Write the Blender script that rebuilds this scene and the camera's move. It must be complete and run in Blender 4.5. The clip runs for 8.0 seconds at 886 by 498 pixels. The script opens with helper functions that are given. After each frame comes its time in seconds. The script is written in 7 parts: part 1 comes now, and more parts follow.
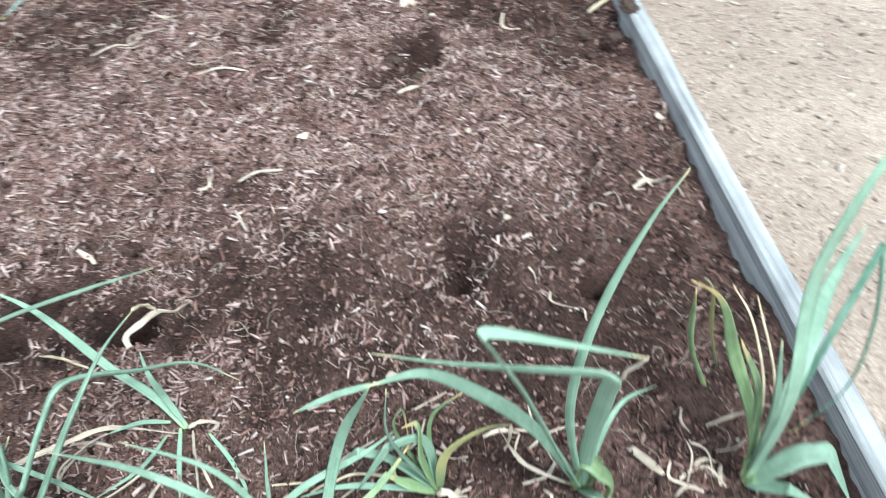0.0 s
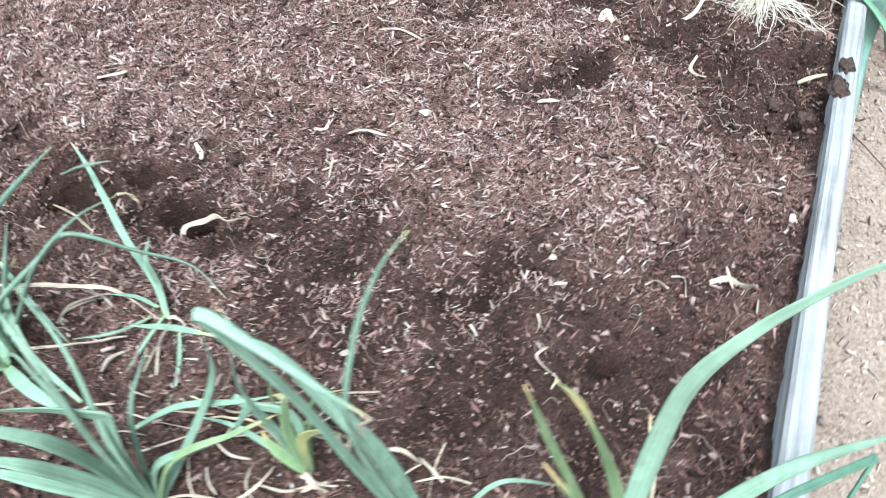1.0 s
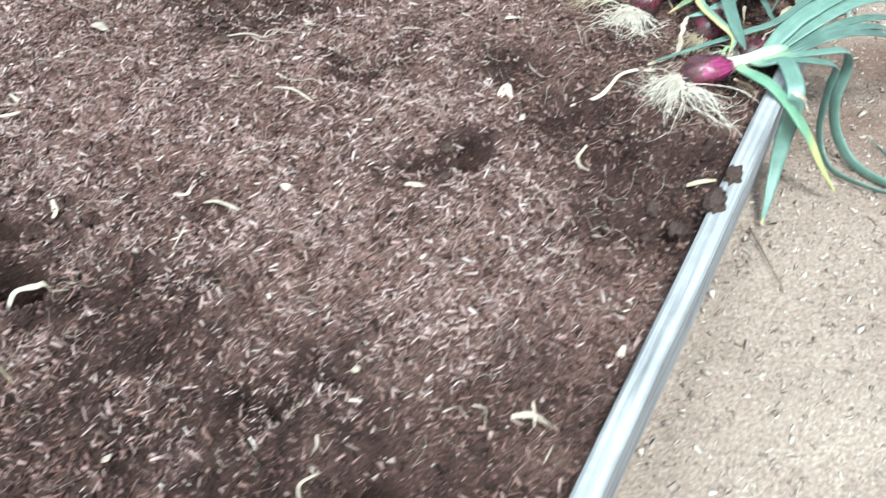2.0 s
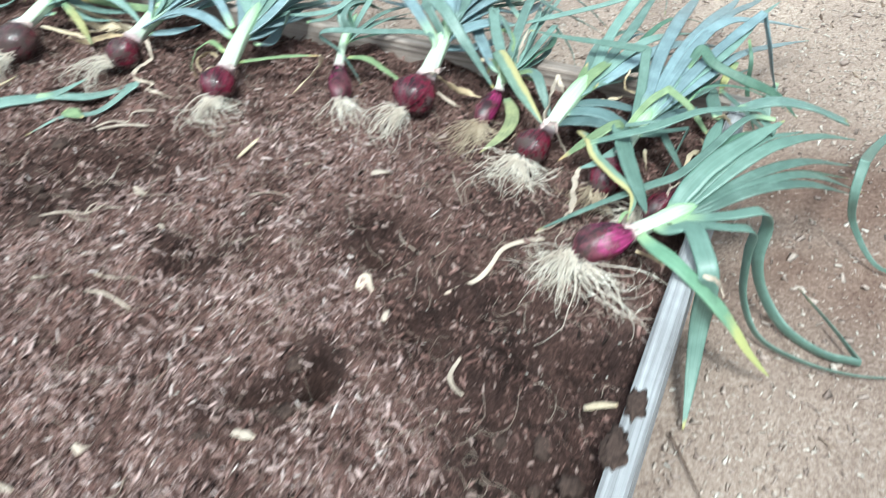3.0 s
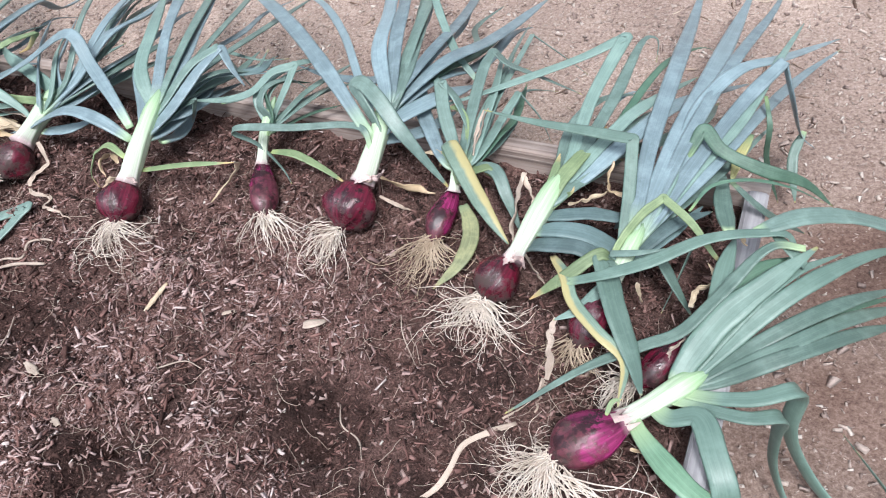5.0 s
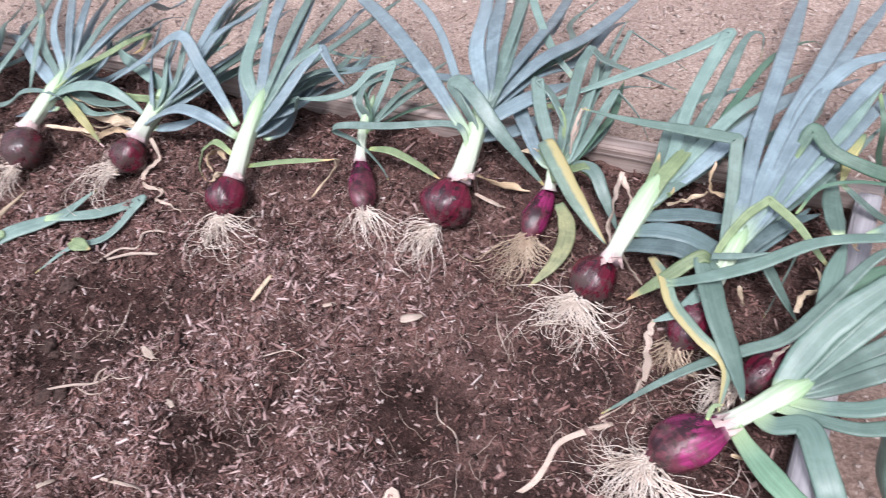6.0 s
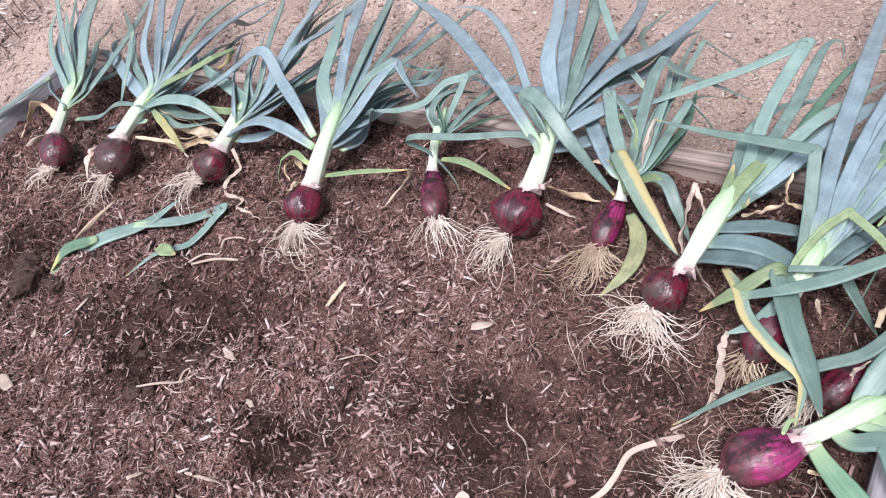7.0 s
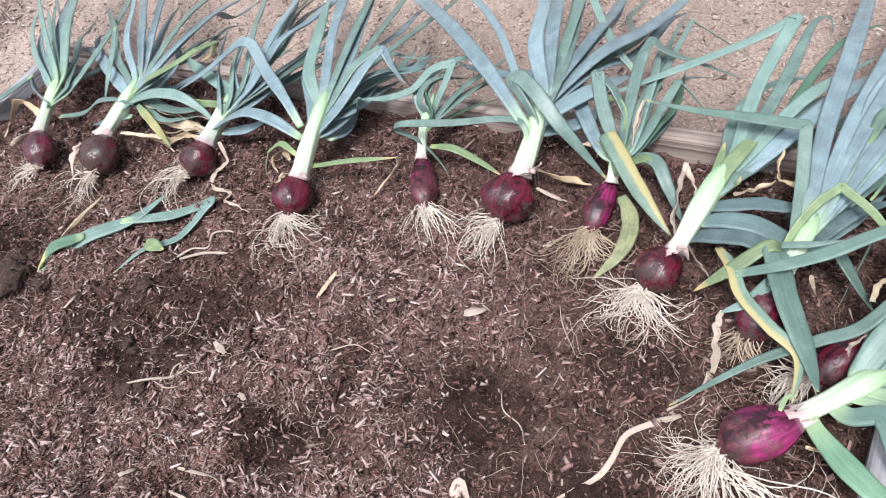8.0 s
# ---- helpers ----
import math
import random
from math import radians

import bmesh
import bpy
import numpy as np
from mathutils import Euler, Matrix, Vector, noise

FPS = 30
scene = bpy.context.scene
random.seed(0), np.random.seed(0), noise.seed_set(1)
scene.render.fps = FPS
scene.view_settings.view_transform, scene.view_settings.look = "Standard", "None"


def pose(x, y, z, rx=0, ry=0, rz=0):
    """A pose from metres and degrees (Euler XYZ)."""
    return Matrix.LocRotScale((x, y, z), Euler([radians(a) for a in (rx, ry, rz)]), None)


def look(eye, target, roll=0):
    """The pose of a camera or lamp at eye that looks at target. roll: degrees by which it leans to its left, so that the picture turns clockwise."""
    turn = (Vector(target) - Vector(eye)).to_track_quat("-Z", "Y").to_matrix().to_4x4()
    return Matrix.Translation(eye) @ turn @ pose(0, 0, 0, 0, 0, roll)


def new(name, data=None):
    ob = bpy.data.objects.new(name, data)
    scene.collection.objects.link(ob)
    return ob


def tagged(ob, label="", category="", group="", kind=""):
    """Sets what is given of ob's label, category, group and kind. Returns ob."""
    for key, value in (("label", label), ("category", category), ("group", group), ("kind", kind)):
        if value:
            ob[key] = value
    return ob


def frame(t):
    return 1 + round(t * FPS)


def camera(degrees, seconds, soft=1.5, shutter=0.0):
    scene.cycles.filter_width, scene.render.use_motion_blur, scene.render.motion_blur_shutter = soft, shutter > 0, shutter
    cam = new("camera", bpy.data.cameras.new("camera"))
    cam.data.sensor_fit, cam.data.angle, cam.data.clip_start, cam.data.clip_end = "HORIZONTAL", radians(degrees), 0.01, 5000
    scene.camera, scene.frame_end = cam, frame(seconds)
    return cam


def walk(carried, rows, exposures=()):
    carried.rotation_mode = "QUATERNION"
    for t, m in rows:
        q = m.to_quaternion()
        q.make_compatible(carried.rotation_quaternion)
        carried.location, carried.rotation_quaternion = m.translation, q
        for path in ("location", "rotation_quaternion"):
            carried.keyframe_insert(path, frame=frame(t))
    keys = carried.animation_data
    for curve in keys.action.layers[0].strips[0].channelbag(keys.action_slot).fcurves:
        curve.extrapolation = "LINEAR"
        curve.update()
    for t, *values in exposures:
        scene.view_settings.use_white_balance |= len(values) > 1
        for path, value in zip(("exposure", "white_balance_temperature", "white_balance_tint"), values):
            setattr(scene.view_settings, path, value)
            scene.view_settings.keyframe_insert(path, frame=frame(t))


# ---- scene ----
cam = camera(62.1, 8.0, 1.0, 0.5)
PATH = [
    (0, (-0.431, -1.783, 0.737), (-0.329, -0.468, -0.767), -3.1),
    (0.3, (-0.34, -1.755, 0.745), (-0.551, -0.42, -0.729), -6.6),
    (0.5, (-0.283, -1.771, 0.728), (-0.711, -0.427, -0.69), -3.9),
    (0.8, (-0.169, -1.745, 0.725), (-0.734, -0.525, -0.756), -4.7),
    (1, (-0.129, -1.709, 0.711), (-0.75, -0.511, -0.765), -4.7),
    (1.2, (-0.091, -1.661, 0.695), (-0.73, -0.456, -0.767), -2.6),
    (2.3, (0.115, -1.35, 0.759), (-0.648, -0.238, -0.717), -5.1),
    (2.5, (0.121, -1.274, 0.749), (-0.615, -0.109, -0.7), -4.8),
    (3, (0.053, -1.079, 0.753), (-0.638, 0.151, -0.665), -5.6),
    (3.5, (0.059, -0.903, 0.758), (-0.611, 0.305, -0.689), -9.2),
    (4, (0.046, -0.791, 0.775), (-0.63, 0.381, -0.699), -11.0),
    (4.2, (0.01, -0.758, 0.772), (-0.664, 0.393, -0.718), -11.2),
    (5.3, (-0.008, -0.665, 0.794), (-0.748, 0.332, -0.774), -16.7),
    (5.5, (-0.01, -0.671, 0.795), (-0.785, 0.306, -0.768), -17.9),
    (6, (-0.029, -0.682, 0.813), (-0.907, 0.246, -0.726), -21.0),
    (6.5, (-0.033, -0.688, 0.829), (-1.003, 0.196, -0.681), -23.8),
    (7, (-0.03, -0.695, 0.832), (-1.057, 0.17, -0.651), -25.3),
    (7.5, (-0.029, -0.704, 0.833), (-1.064, 0.156, -0.647), -26.0),
    (8, (-0.03, -0.7, 0.815), (-1.038, 0.167, -0.678), -26.2),
]
walk(cam, [(t, look(eye, target, roll)) for t, eye, target, roll in PATH],
     exposures=[(0.0, 1.05, 5430, -8), (0.5, 1.22, 5400, -8), (1.2, 1.15, 5420, -6), (2.5, 1.01, 5430, -12), (3.5, 0.63, 5700, -1), (4.2, 0.55, 5790, 4), (5.5, 0.51, 5890, 15), (6.5, 0.56, 5940, 21), (7.0, 0.56, 5950, 18), (7.5, 0.56, 5930, 12), (8.0, 0.56, 5920, 11)])

# ---- light: a bright overcast sky with a soft, wide sun ----
world = bpy.data.worlds.new("world")
scene.world = world
world.use_nodes = True
wn = world.node_tree
sky = wn.nodes.new("ShaderNodeTexSky")
sky.sky_type, sky.sun_disc = "NISHITA", False
sky.sun_elevation, sky.sun_rotation = radians(58), radians(200)
sky.air_density, sky.dust_density = 1.2, 4.0
soft_sky = wn.nodes.new("ShaderNodeHueSaturation")
soft_sky.inputs["Saturation"].default_value = 0.3
wn.links.new(sky.outputs[0], soft_sky.inputs["Color"])
wn.links.new(soft_sky.outputs[0], wn.nodes["Background"].inputs["Color"])
wn.nodes["Background"].inputs["Strength"].default_value = 0.106
sun = new("sun", bpy.data.lights.new("sun", "SUN"))
sun.data.energy, sun.data.angle, sun.data.color = 2.80, radians(17), (1.0, 0.95, 0.88)
sun.matrix_world = look((0.9, -2.3, 5.0), (-0.5, -0.4, 0.0))


# ---- materials ----
def material(name):
    m = bpy.data.materials.new(name)
    m.use_nodes = True
    return m, m.node_tree.nodes, m.node_tree.links, m.node_tree.nodes["Principled BSDF"]


def ramp_node(nodes, stops):
    r = nodes.new("ShaderNodeValToRGB")
    e = r.color_ramp.elements
    while len(e) < len(stops):
        e.new(0.5)
    for k, (p, c) in enumerate(stops):
        e[k].position, e[k].color = p, (*c, 1) if len(c) == 3 else c
    return r


def noise_node(nodes, links, scale, detail=4, rough=0.6, vector=None):
    n = nodes.new("ShaderNodeTexNoise")
    n.inputs["Scale"].default_value, n.inputs["Detail"].default_value, n.inputs["Roughness"].default_value = scale, detail, rough
    if vector is not None:
        links.new(vector, n.inputs["Vector"])
    return n


def mix_node(nodes, links, factor, a, b, blend="MIX"):
    m = nodes.new("ShaderNodeMix")
    m.data_type, m.blend_type = "RGBA", blend
    for sock, value in ((m.inputs[0], factor), (m.inputs[6], a), (m.inputs[7], b)):
        if isinstance(value, (int, float)):
            sock.default_value = value
        elif isinstance(value, tuple):
            sock.default_value = (*value, 1)
        else:
            links.new(value, sock)
    return m.outputs[2]


def bump_node(nodes, links, height, strength, distance, bsdf):
    b = nodes.new("ShaderNodeBump")
    b.inputs["Strength"].default_value, b.inputs["Distance"].default_value = strength, distance
    links.new(height, b.inputs["Height"])
    links.new(b.outputs[0], bsdf.inputs["Normal"])


def scaled_uv(nodes, links, sx, sy):
    uv = nodes.new("ShaderNodeUVMap")
    mp = nodes.new("ShaderNodeMapping")
    mp.inputs["Scale"].default_value = (sx, sy, 1)
    links.new(uv.outputs[0], mp.inputs["Vector"])
    return mp.outputs[0]


def leaf_material(name, low, high, base, tip, base_end=0.16, tip_start=0.9, rough=0.5, streak=0.35, edge=None):
    m, nodes, links, bsdf = material(name)
    along = nodes.new("ShaderNodeAttribute")
    along.attribute_name = "along"
    info = nodes.new("ShaderNodeObjectInfo")
    obj = nodes.new("ShaderNodeTexCoord").outputs["Object"]
    lines = noise_node(nodes, links, 1.0, 3, 0.7, scaled_uv(nodes, links, 46, 5))
    blot = noise_node(nodes, links, 22, 4, 0.65, obj)
    body = mix_node(nodes, links, blot.outputs["Fac"], low, high)
    var = nodes.new("ShaderNodeHueSaturation")
    shift = nodes.new("ShaderNodeMapRange")
    shift.inputs["To Min"].default_value, shift.inputs["To Max"].default_value = 0.72, 1.22
    links.new(info.outputs["Random"], shift.inputs["Value"])
    links.new(shift.outputs[0], var.inputs["Value"])
    links.new(body, var.inputs["Color"])
    dark = ramp_node(nodes, [(0.34, (0.62, 0.66, 0.64)), (0.6, (1.12, 1.12, 1.10))])
    links.new(lines.outputs["Fac"], dark.inputs["Fac"])
    lined = mix_node(nodes, links, streak * 2, var.outputs[0], dark.outputs[0], "MULTIPLY")
    # waxy bloom, rubbed off in places
    wax = noise_node(nodes, links, 34, 6, 0.72, obj)
    waxed = ramp_node(nodes, [(0.46, (0, 0, 0)), (0.70, (0.42, 0.42, 0.42))])
    links.new(wax.outputs["Fac"], waxed.inputs["Fac"])
    bloom = mix_node(nodes, links, waxed.outputs[0], lined, tuple(min(1, c * 1.35 + 0.03) for c in high))
    if edge is not None:  # one dying margin
        uv = nodes.new("ShaderNodeTexCoord")
        split = nodes.new("ShaderNodeSeparateXYZ")
        links.new(uv.outputs["UV"], split.inputs[0])
        turn = nodes.new("ShaderNodeMath")
        turn.operation = "MULTIPLY"
        turn.inputs[1].default_value = 2 * math.pi
        links.new(split.outputs["X"], turn.inputs[0])
        across = nodes.new("ShaderNodeMath")
        across.operation = "COSINE"
        links.new(turn.outputs[0], across.inputs[0])
        wavy = nodes.new("ShaderNodeMath")
        wavy.operation = "MULTIPLY_ADD"
        wavy.inputs[1].default_value = 1.2
        links.new(blot.outputs["Fac"], wavy.inputs[0])
        links.new(across.outputs[0], wavy.inputs[2])
        margin = ramp_node(nodes, [(0.45, (0, 0, 0)), (0.85, (0.9, 0.9, 0.9))])
        links.new(wavy.outputs[0], margin.inputs["Fac"])
        bloom = mix_node(nodes, links, margin.outputs[0], bloom, edge)
    foot = ramp_node(nodes, [(0.0, (1, 1, 1)), (base_end, (0, 0, 0))])
    links.new(along.outputs["Fac"], foot.inputs["Fac"])
    based = mix_node(nodes, links, foot.outputs[0], bloom, base)
    ends = nodes.new("ShaderNodeMath")
    ends.operation = "MULTIPLY_ADD"
    ends.inputs[1].default_value = 0.22
    links.new(blot.outputs["Fac"], ends.inputs[0])
    links.new(along.outputs["Fac"], ends.inputs[2])
    point = ramp_node(nodes, [(min(0.99, tip_start), (0, 0, 0)), (min(1.0, tip_start + 0.12), (1, 1, 1))])
    shifted = nodes.new("ShaderNodeMath")
    shifted.operation = "SUBTRACT"
    shifted.inputs[1].default_value = 0.11
    links.new(ends.outputs[0], shifted.inputs[0])
    links.new(shifted.outputs[0], point.inputs["Fac"])
    final = mix_node(nodes, links, point.outputs[0], based, tip)
    links.new(final, bsdf.inputs["Base Color"])
    bsdf.inputs["Roughness"].default_value = rough
    bsdf.inputs["Specular IOR Level"].default_value = 0.55
    bsdf.inputs["Subsurface Weight"].default_value = 0.0
    bump_node(nodes, links, lines.outputs["Fac"], 0.35, 0.0012, bsdf)
    return m


PALE = (0.62, 0.70, 0.44)
LEAF = {
    "blue": leaf_material("waxy_blue_green_leaf", (0.128, 0.178, 0.198), (0.278, 0.366, 0.400), (0.42, 0.56, 0.34), (0.42, 0.40, 0.20), 0.085, 1.05, 0.37, 0.26),
    "green": leaf_material("grey_green_leaf", (0.114, 0.178, 0.157), (0.228, 0.322, 0.284), (0.40, 0.54, 0.30), (0.45, 0.40, 0.16), 0.085, 0.97, 0.38, 0.26),
    "sage": leaf_material("dull_sage_green_leaf", (0.082, 0.138, 0.116), (0.165, 0.245, 0.206), (0.42, 0.54, 0.30), (0.45, 0.40, 0.16), 0.085, 0.97, 0.40, 0.26),
    # slate leaf; the shade on lower leaves is put into its colour
    "slate": leaf_material("shade_darkened_slate_leaf", (0.070, 0.112, 0.112), (0.145, 0.208, 0.212), (0.40, 0.52, 0.32), (0.42, 0.40, 0.20), 0.085, 1.05, 0.40, 0.28),
    "mint": leaf_material("pale_mint_green_leaf", (0.150, 0.225, 0.165), (0.285, 0.385, 0.295), (0.42, 0.55, 0.30), (0.55, 0.50, 0.30), 0.10, 0.95),
    "deep": leaf_material("deep_green_leaf", (0.050, 0.115, 0.080), (0.115, 0.200, 0.140), (0.28, 0.40, 0.18), (0.42, 0.36, 0.15), 0.12, 0.97),
    "lime": leaf_material("yellowing_green_leaf", (0.140, 0.210, 0.105), (0.270, 0.340, 0.175), (0.45, 0.52, 0.22), (0.58, 0.42, 0.20), 0.12, 0.84),
    "gold": leaf_material("yellow_leaf", (0.230, 0.270, 0.130), (0.520, 0.440, 0.180), (0.16, 0.25, 0.14), (0.30, 0.33, 0.17), 0.40, 0.80),
    "striped": leaf_material("leaf_with_yellow_margin", (0.110, 0.170, 0.130), (0.215, 0.300, 0.235), (0.55, 0.46, 0.24), (0.40, 0.40, 0.20), 0.12, 0.97, 0.45, 0.3, (0.450, 0.385, 0.175)),
    "mottled": leaf_material("mottled_dying_leaf", (0.120, 0.170, 0.110), (0.400, 0.390, 0.190), (0.22, 0.28, 0.16), (0.45, 0.36, 0.18), 0.1, 0.88),
    "golden_tip": leaf_material("green_leaf_yellow_tip", (0.110, 0.215, 0.140), (0.190, 0.310, 0.205), (0.42, 0.55, 0.30), (0.50, 0.50, 0.20), 0.15, 0.60),
    "dry": leaf_material("dry_straw_leaf", (0.420, 0.320, 0.215), (0.660, 0.530, 0.390), (0.60, 0.52, 0.40), (0.52, 0.39, 0.25), 0.1, 0.9, 0.8, 0.5),
    "husk": leaf_material("pale_papery_husk", (0.400, 0.300, 0.240), (0.600, 0.490, 0.410), (0.55, 0.44, 0.36), (0.55, 0.43, 0.34), 0.1, 0.9, 0.75, 0.4),
    "skin": leaf_material("pinkish_papery_skin", (0.420, 0.270, 0.270), (0.700, 0.560, 0.520), (0.5, 0.35, 0.35), (0.5, 0.35, 0.3), 0.1, 1.05, 0.7, 0.4),
    "ochre": leaf_material("ochre_dry_leaf", (0.440, 0.300, 0.175), (0.640, 0.490, 0.320), (0.60, 0.48, 0.34), (0.62, 0.47, 0.32), 0.1, 0.8, 0.75, 0.45),
}


def neck_material():
    m, nodes, links, bsdf = material("pale_onion_neck")
    along = nodes.new("ShaderNodeAttribute")
    along.attribute_name = "along"
    lines = noise_node(nodes, links, 1.0, 4, 0.65, scaled_uv(nodes, links, 30, 6))
    col = ramp_node(nodes, [(0.0, (0.56, 0.40, 0.43)), (0.09, (0.68, 0.67, 0.61)), (0.45, (0.58, 0.66, 0.52)), (0.78, (0.45, 0.60, 0.38)), (1.0, (0.27, 0.38, 0.25))])
    links.new(along.outputs["Fac"], col.inputs["Fac"])
    tint = ramp_node(nodes, [(0.36, (0.60, 0.75, 0.55)), (0.58, (1, 1, 1))])
    links.new(lines.outputs["Fac"], tint.inputs["Fac"])
    links.new(mix_node(nodes, links, 0.8, col.outputs[0], tint.outputs[0], "MULTIPLY"), bsdf.inputs["Base Color"])
    bsdf.inputs["Roughness"].default_value = 0.42
    bump_node(nodes, links, lines.outputs["Fac"], 0.4, 0.0015, bsdf)
    return m


def bulb_material(name, skin, bright, film, film_amount, dirt_amount, film_root=0.0):
    """Onion skin: lines from root to neck, glossy flesh skin under a dull outer film that has peeled off in patches, dark blisters and soil.
    film_root: how much more film is left toward the roots."""
    m, nodes, links, bsdf = material(name)
    obj = nodes.new("ShaderNodeTexCoord").outputs["Object"]
    along = nodes.new("ShaderNodeAttribute")
    along.attribute_name = "along"
    lines = noise_node(nodes, links, 1.0, 5, 0.7, scaled_uv(nodes, links, 34, 0.7))
    broad = noise_node(nodes, links, 1.0, 3, 0.6, scaled_uv(nodes, links, 6, 1.4))
    side = ramp_node(nodes, [(0.44, (0, 0, 0)), (0.57, (1, 1, 1))])
    links.new(broad.outputs["Fac"], side.inputs["Fac"])
    body = mix_node(nodes, links, side.outputs[0], skin, bright)
    tone = ramp_node(nodes, [(0.36, (0.42, 0.36, 0.42)), (0.52, (1.0, 1.0, 1.0)), (0.70, (1.55, 1.7, 1.65))])
    links.new(lines.outputs["Fac"], tone.inputs["Fac"])
    lined = mix_node(nodes, links, 0.85, body, tone.outputs[0], "MULTIPLY")
    worn = noise_node(nodes, links, 15, 7, 0.66, obj)
    slope = nodes.new("ShaderNodeMath")
    slope.operation = "MULTIPLY_ADD"
    slope.inputs[1].default_value = -film_root
    links.new(along.outputs["Fac"], slope.inputs[0])
    links.new(worn.outputs["Fac"], slope.inputs[2])
    film_at = ramp_node(nodes, [(0.49 - film_amount, (0, 0, 0)), (0.55 - film_amount, (0.80, 0.80, 0.80))])
    links.new(slope.outputs[0], film_at.inputs["Fac"])
    ashen = noise_node(nodes, links, 1.0, 5, 0.75, scaled_uv(nodes, links, 16, 9))
    film_tone = ramp_node(nodes, [(0.34, tuple(c * 0.38 for c in film)), (0.52, film), (0.72, tuple(min(1.0, c * 1.75) for c in film))])
    links.new(ashen.outputs["Fac"], film_tone.inputs["Fac"])
    filmed = mix_node(nodes, links, film_at.outputs[0], lined, film_tone.outputs[0])
    blister = noise_node(nodes, links, 30, 8, 0.72, obj)
    blot = ramp_node(nodes, [(0.55, (0, 0, 0)), (0.585, (0.88, 0.88, 0.88))])
    links.new(blister.outputs["Fac"], blot.inputs["Fac"])
    blotted = mix_node(nodes, links, blot.outputs[0], filmed, (0.022, 0.007, 0.011))
    shoulder = ramp_node(nodes, [(0.90, (0, 0, 0)), (1.0, (0.75, 0.75, 0.75))])
    links.new(along.outputs["Fac"], shoulder.inputs["Fac"])
    shouldered = mix_node(nodes, links, shoulder.outputs[0], blotted, (0.46, 0.25, 0.31))
    soil_on = noise_node(nodes, links, 48, 9, 0.8, obj)
    near_root = nodes.new("ShaderNodeMath")
    near_root.operation = "MULTIPLY_ADD"
    near_root.inputs[1].default_value = -0.16
    links.new(along.outputs["Fac"], near_root.inputs[0])
    links.new(soil_on.outputs["Fac"], near_root.inputs[2])
    cover = ramp_node(nodes, [(0.50 - dirt_amount, (0, 0, 0)), (0.55 - dirt_amount, (0.9, 0.9, 0.9))])
    links.new(near_root.outputs[0], cover.inputs["Fac"])
    links.new(mix_node(nodes, links, cover.outputs[0], shouldered, (0.050, 0.030, 0.026)), bsdf.inputs["Base Color"])
    gloss = nodes.new("ShaderNodeMapRange")
    gloss.inputs["To Min"].default_value, gloss.inputs["To Max"].default_value = 0.19, 0.85
    rougher = nodes.new("ShaderNodeMath")
    rougher.operation = "MULTIPLY_ADD"
    rougher.inputs[1].default_value = 0.17
    links.new(film_at.outputs[0], rougher.inputs[0])
    links.new(cover.outputs[0], rougher.inputs[2])
    links.new(rougher.outputs[0], gloss.inputs["Value"])
    links.new(gloss.outputs[0], bsdf.inputs["Roughness"])
    bsdf.inputs["Specular IOR Level"].default_value = 0.7
    relief = nodes.new("ShaderNodeMath")
    relief.operation = "MULTIPLY_ADD"
    relief.inputs[1].default_value = 0.5
    links.new(film_at.outputs[0], relief.inputs[0])
    links.new(soil_on.outputs["Fac"], relief.inputs[2])
    ribbed = nodes.new("ShaderNodeMath")
    ribbed.operation = "MULTIPLY_ADD"
    ribbed.inputs[1].default_value = 0.6
    links.new(lines.outputs["Fac"], ribbed.inputs[0])
    links.new(relief.outputs[0], ribbed.inputs[2])
    bump_node(nodes, links, ribbed.outputs[0], 0.45, 0.0022, bsdf)
    return m


BULB = {
    "maroon": bulb_material("maroon_onion_skin", (0.046, 0.005, 0.013), (0.140, 0.009, 0.030), (0.118, 0.044, 0.058), -0.01, 0.01),
    "magenta": bulb_material("magenta_onion_skin", (0.075, 0.006, 0.028), (0.290, 0.026, 0.125), (0.105, 0.032, 0.036), 0.17, -0.01, 0.36),
    "dusty": bulb_material("soil_dusted_onion_skin", (0.042, 0.005, 0.011), (0.130, 0.008, 0.026), (0.082, 0.040, 0.040), 0.01, 0.05),
}
NECK = neck_material()


def plain_material(name, stops, scale, rough=0.85, island=False, bump=0.3):
    """Mottled colour from a noise, or one colour for each loose piece of the mesh."""
    m, nodes, links, bsdf = material(name)
    obj = nodes.new("ShaderNodeTexCoord").outputs["Object"]
    grain = noise_node(nodes, links, scale, 6, 0.7, obj)
    col = ramp_node(nodes, stops)
    if island:
        geo = nodes.new("ShaderNodeNewGeometry")
        links.new(geo.outputs["Random Per Island"], col.inputs["Fac"])
        shade = ramp_node(nodes, [(0.3, (0.7, 0.7, 0.7)), (0.7, (1.15, 1.15, 1.15))])
        links.new(grain.outputs["Fac"], shade.inputs["Fac"])
        links.new(mix_node(nodes, links, 1.0, col.outputs[0], shade.outputs[0], "MULTIPLY"), bsdf.inputs["Base Color"])
    else:
        links.new(grain.outputs["Fac"], col.inputs["Fac"])
        links.new(col.outputs[0], bsdf.inputs["Base Color"])
    bsdf.inputs["Roughness"].default_value = rough
    bsdf.inputs["Specular IOR Level"].default_value = 0.25
    bump_node(nodes, links, grain.outputs["Fac"], bump, 0.004, bsdf)
    return m


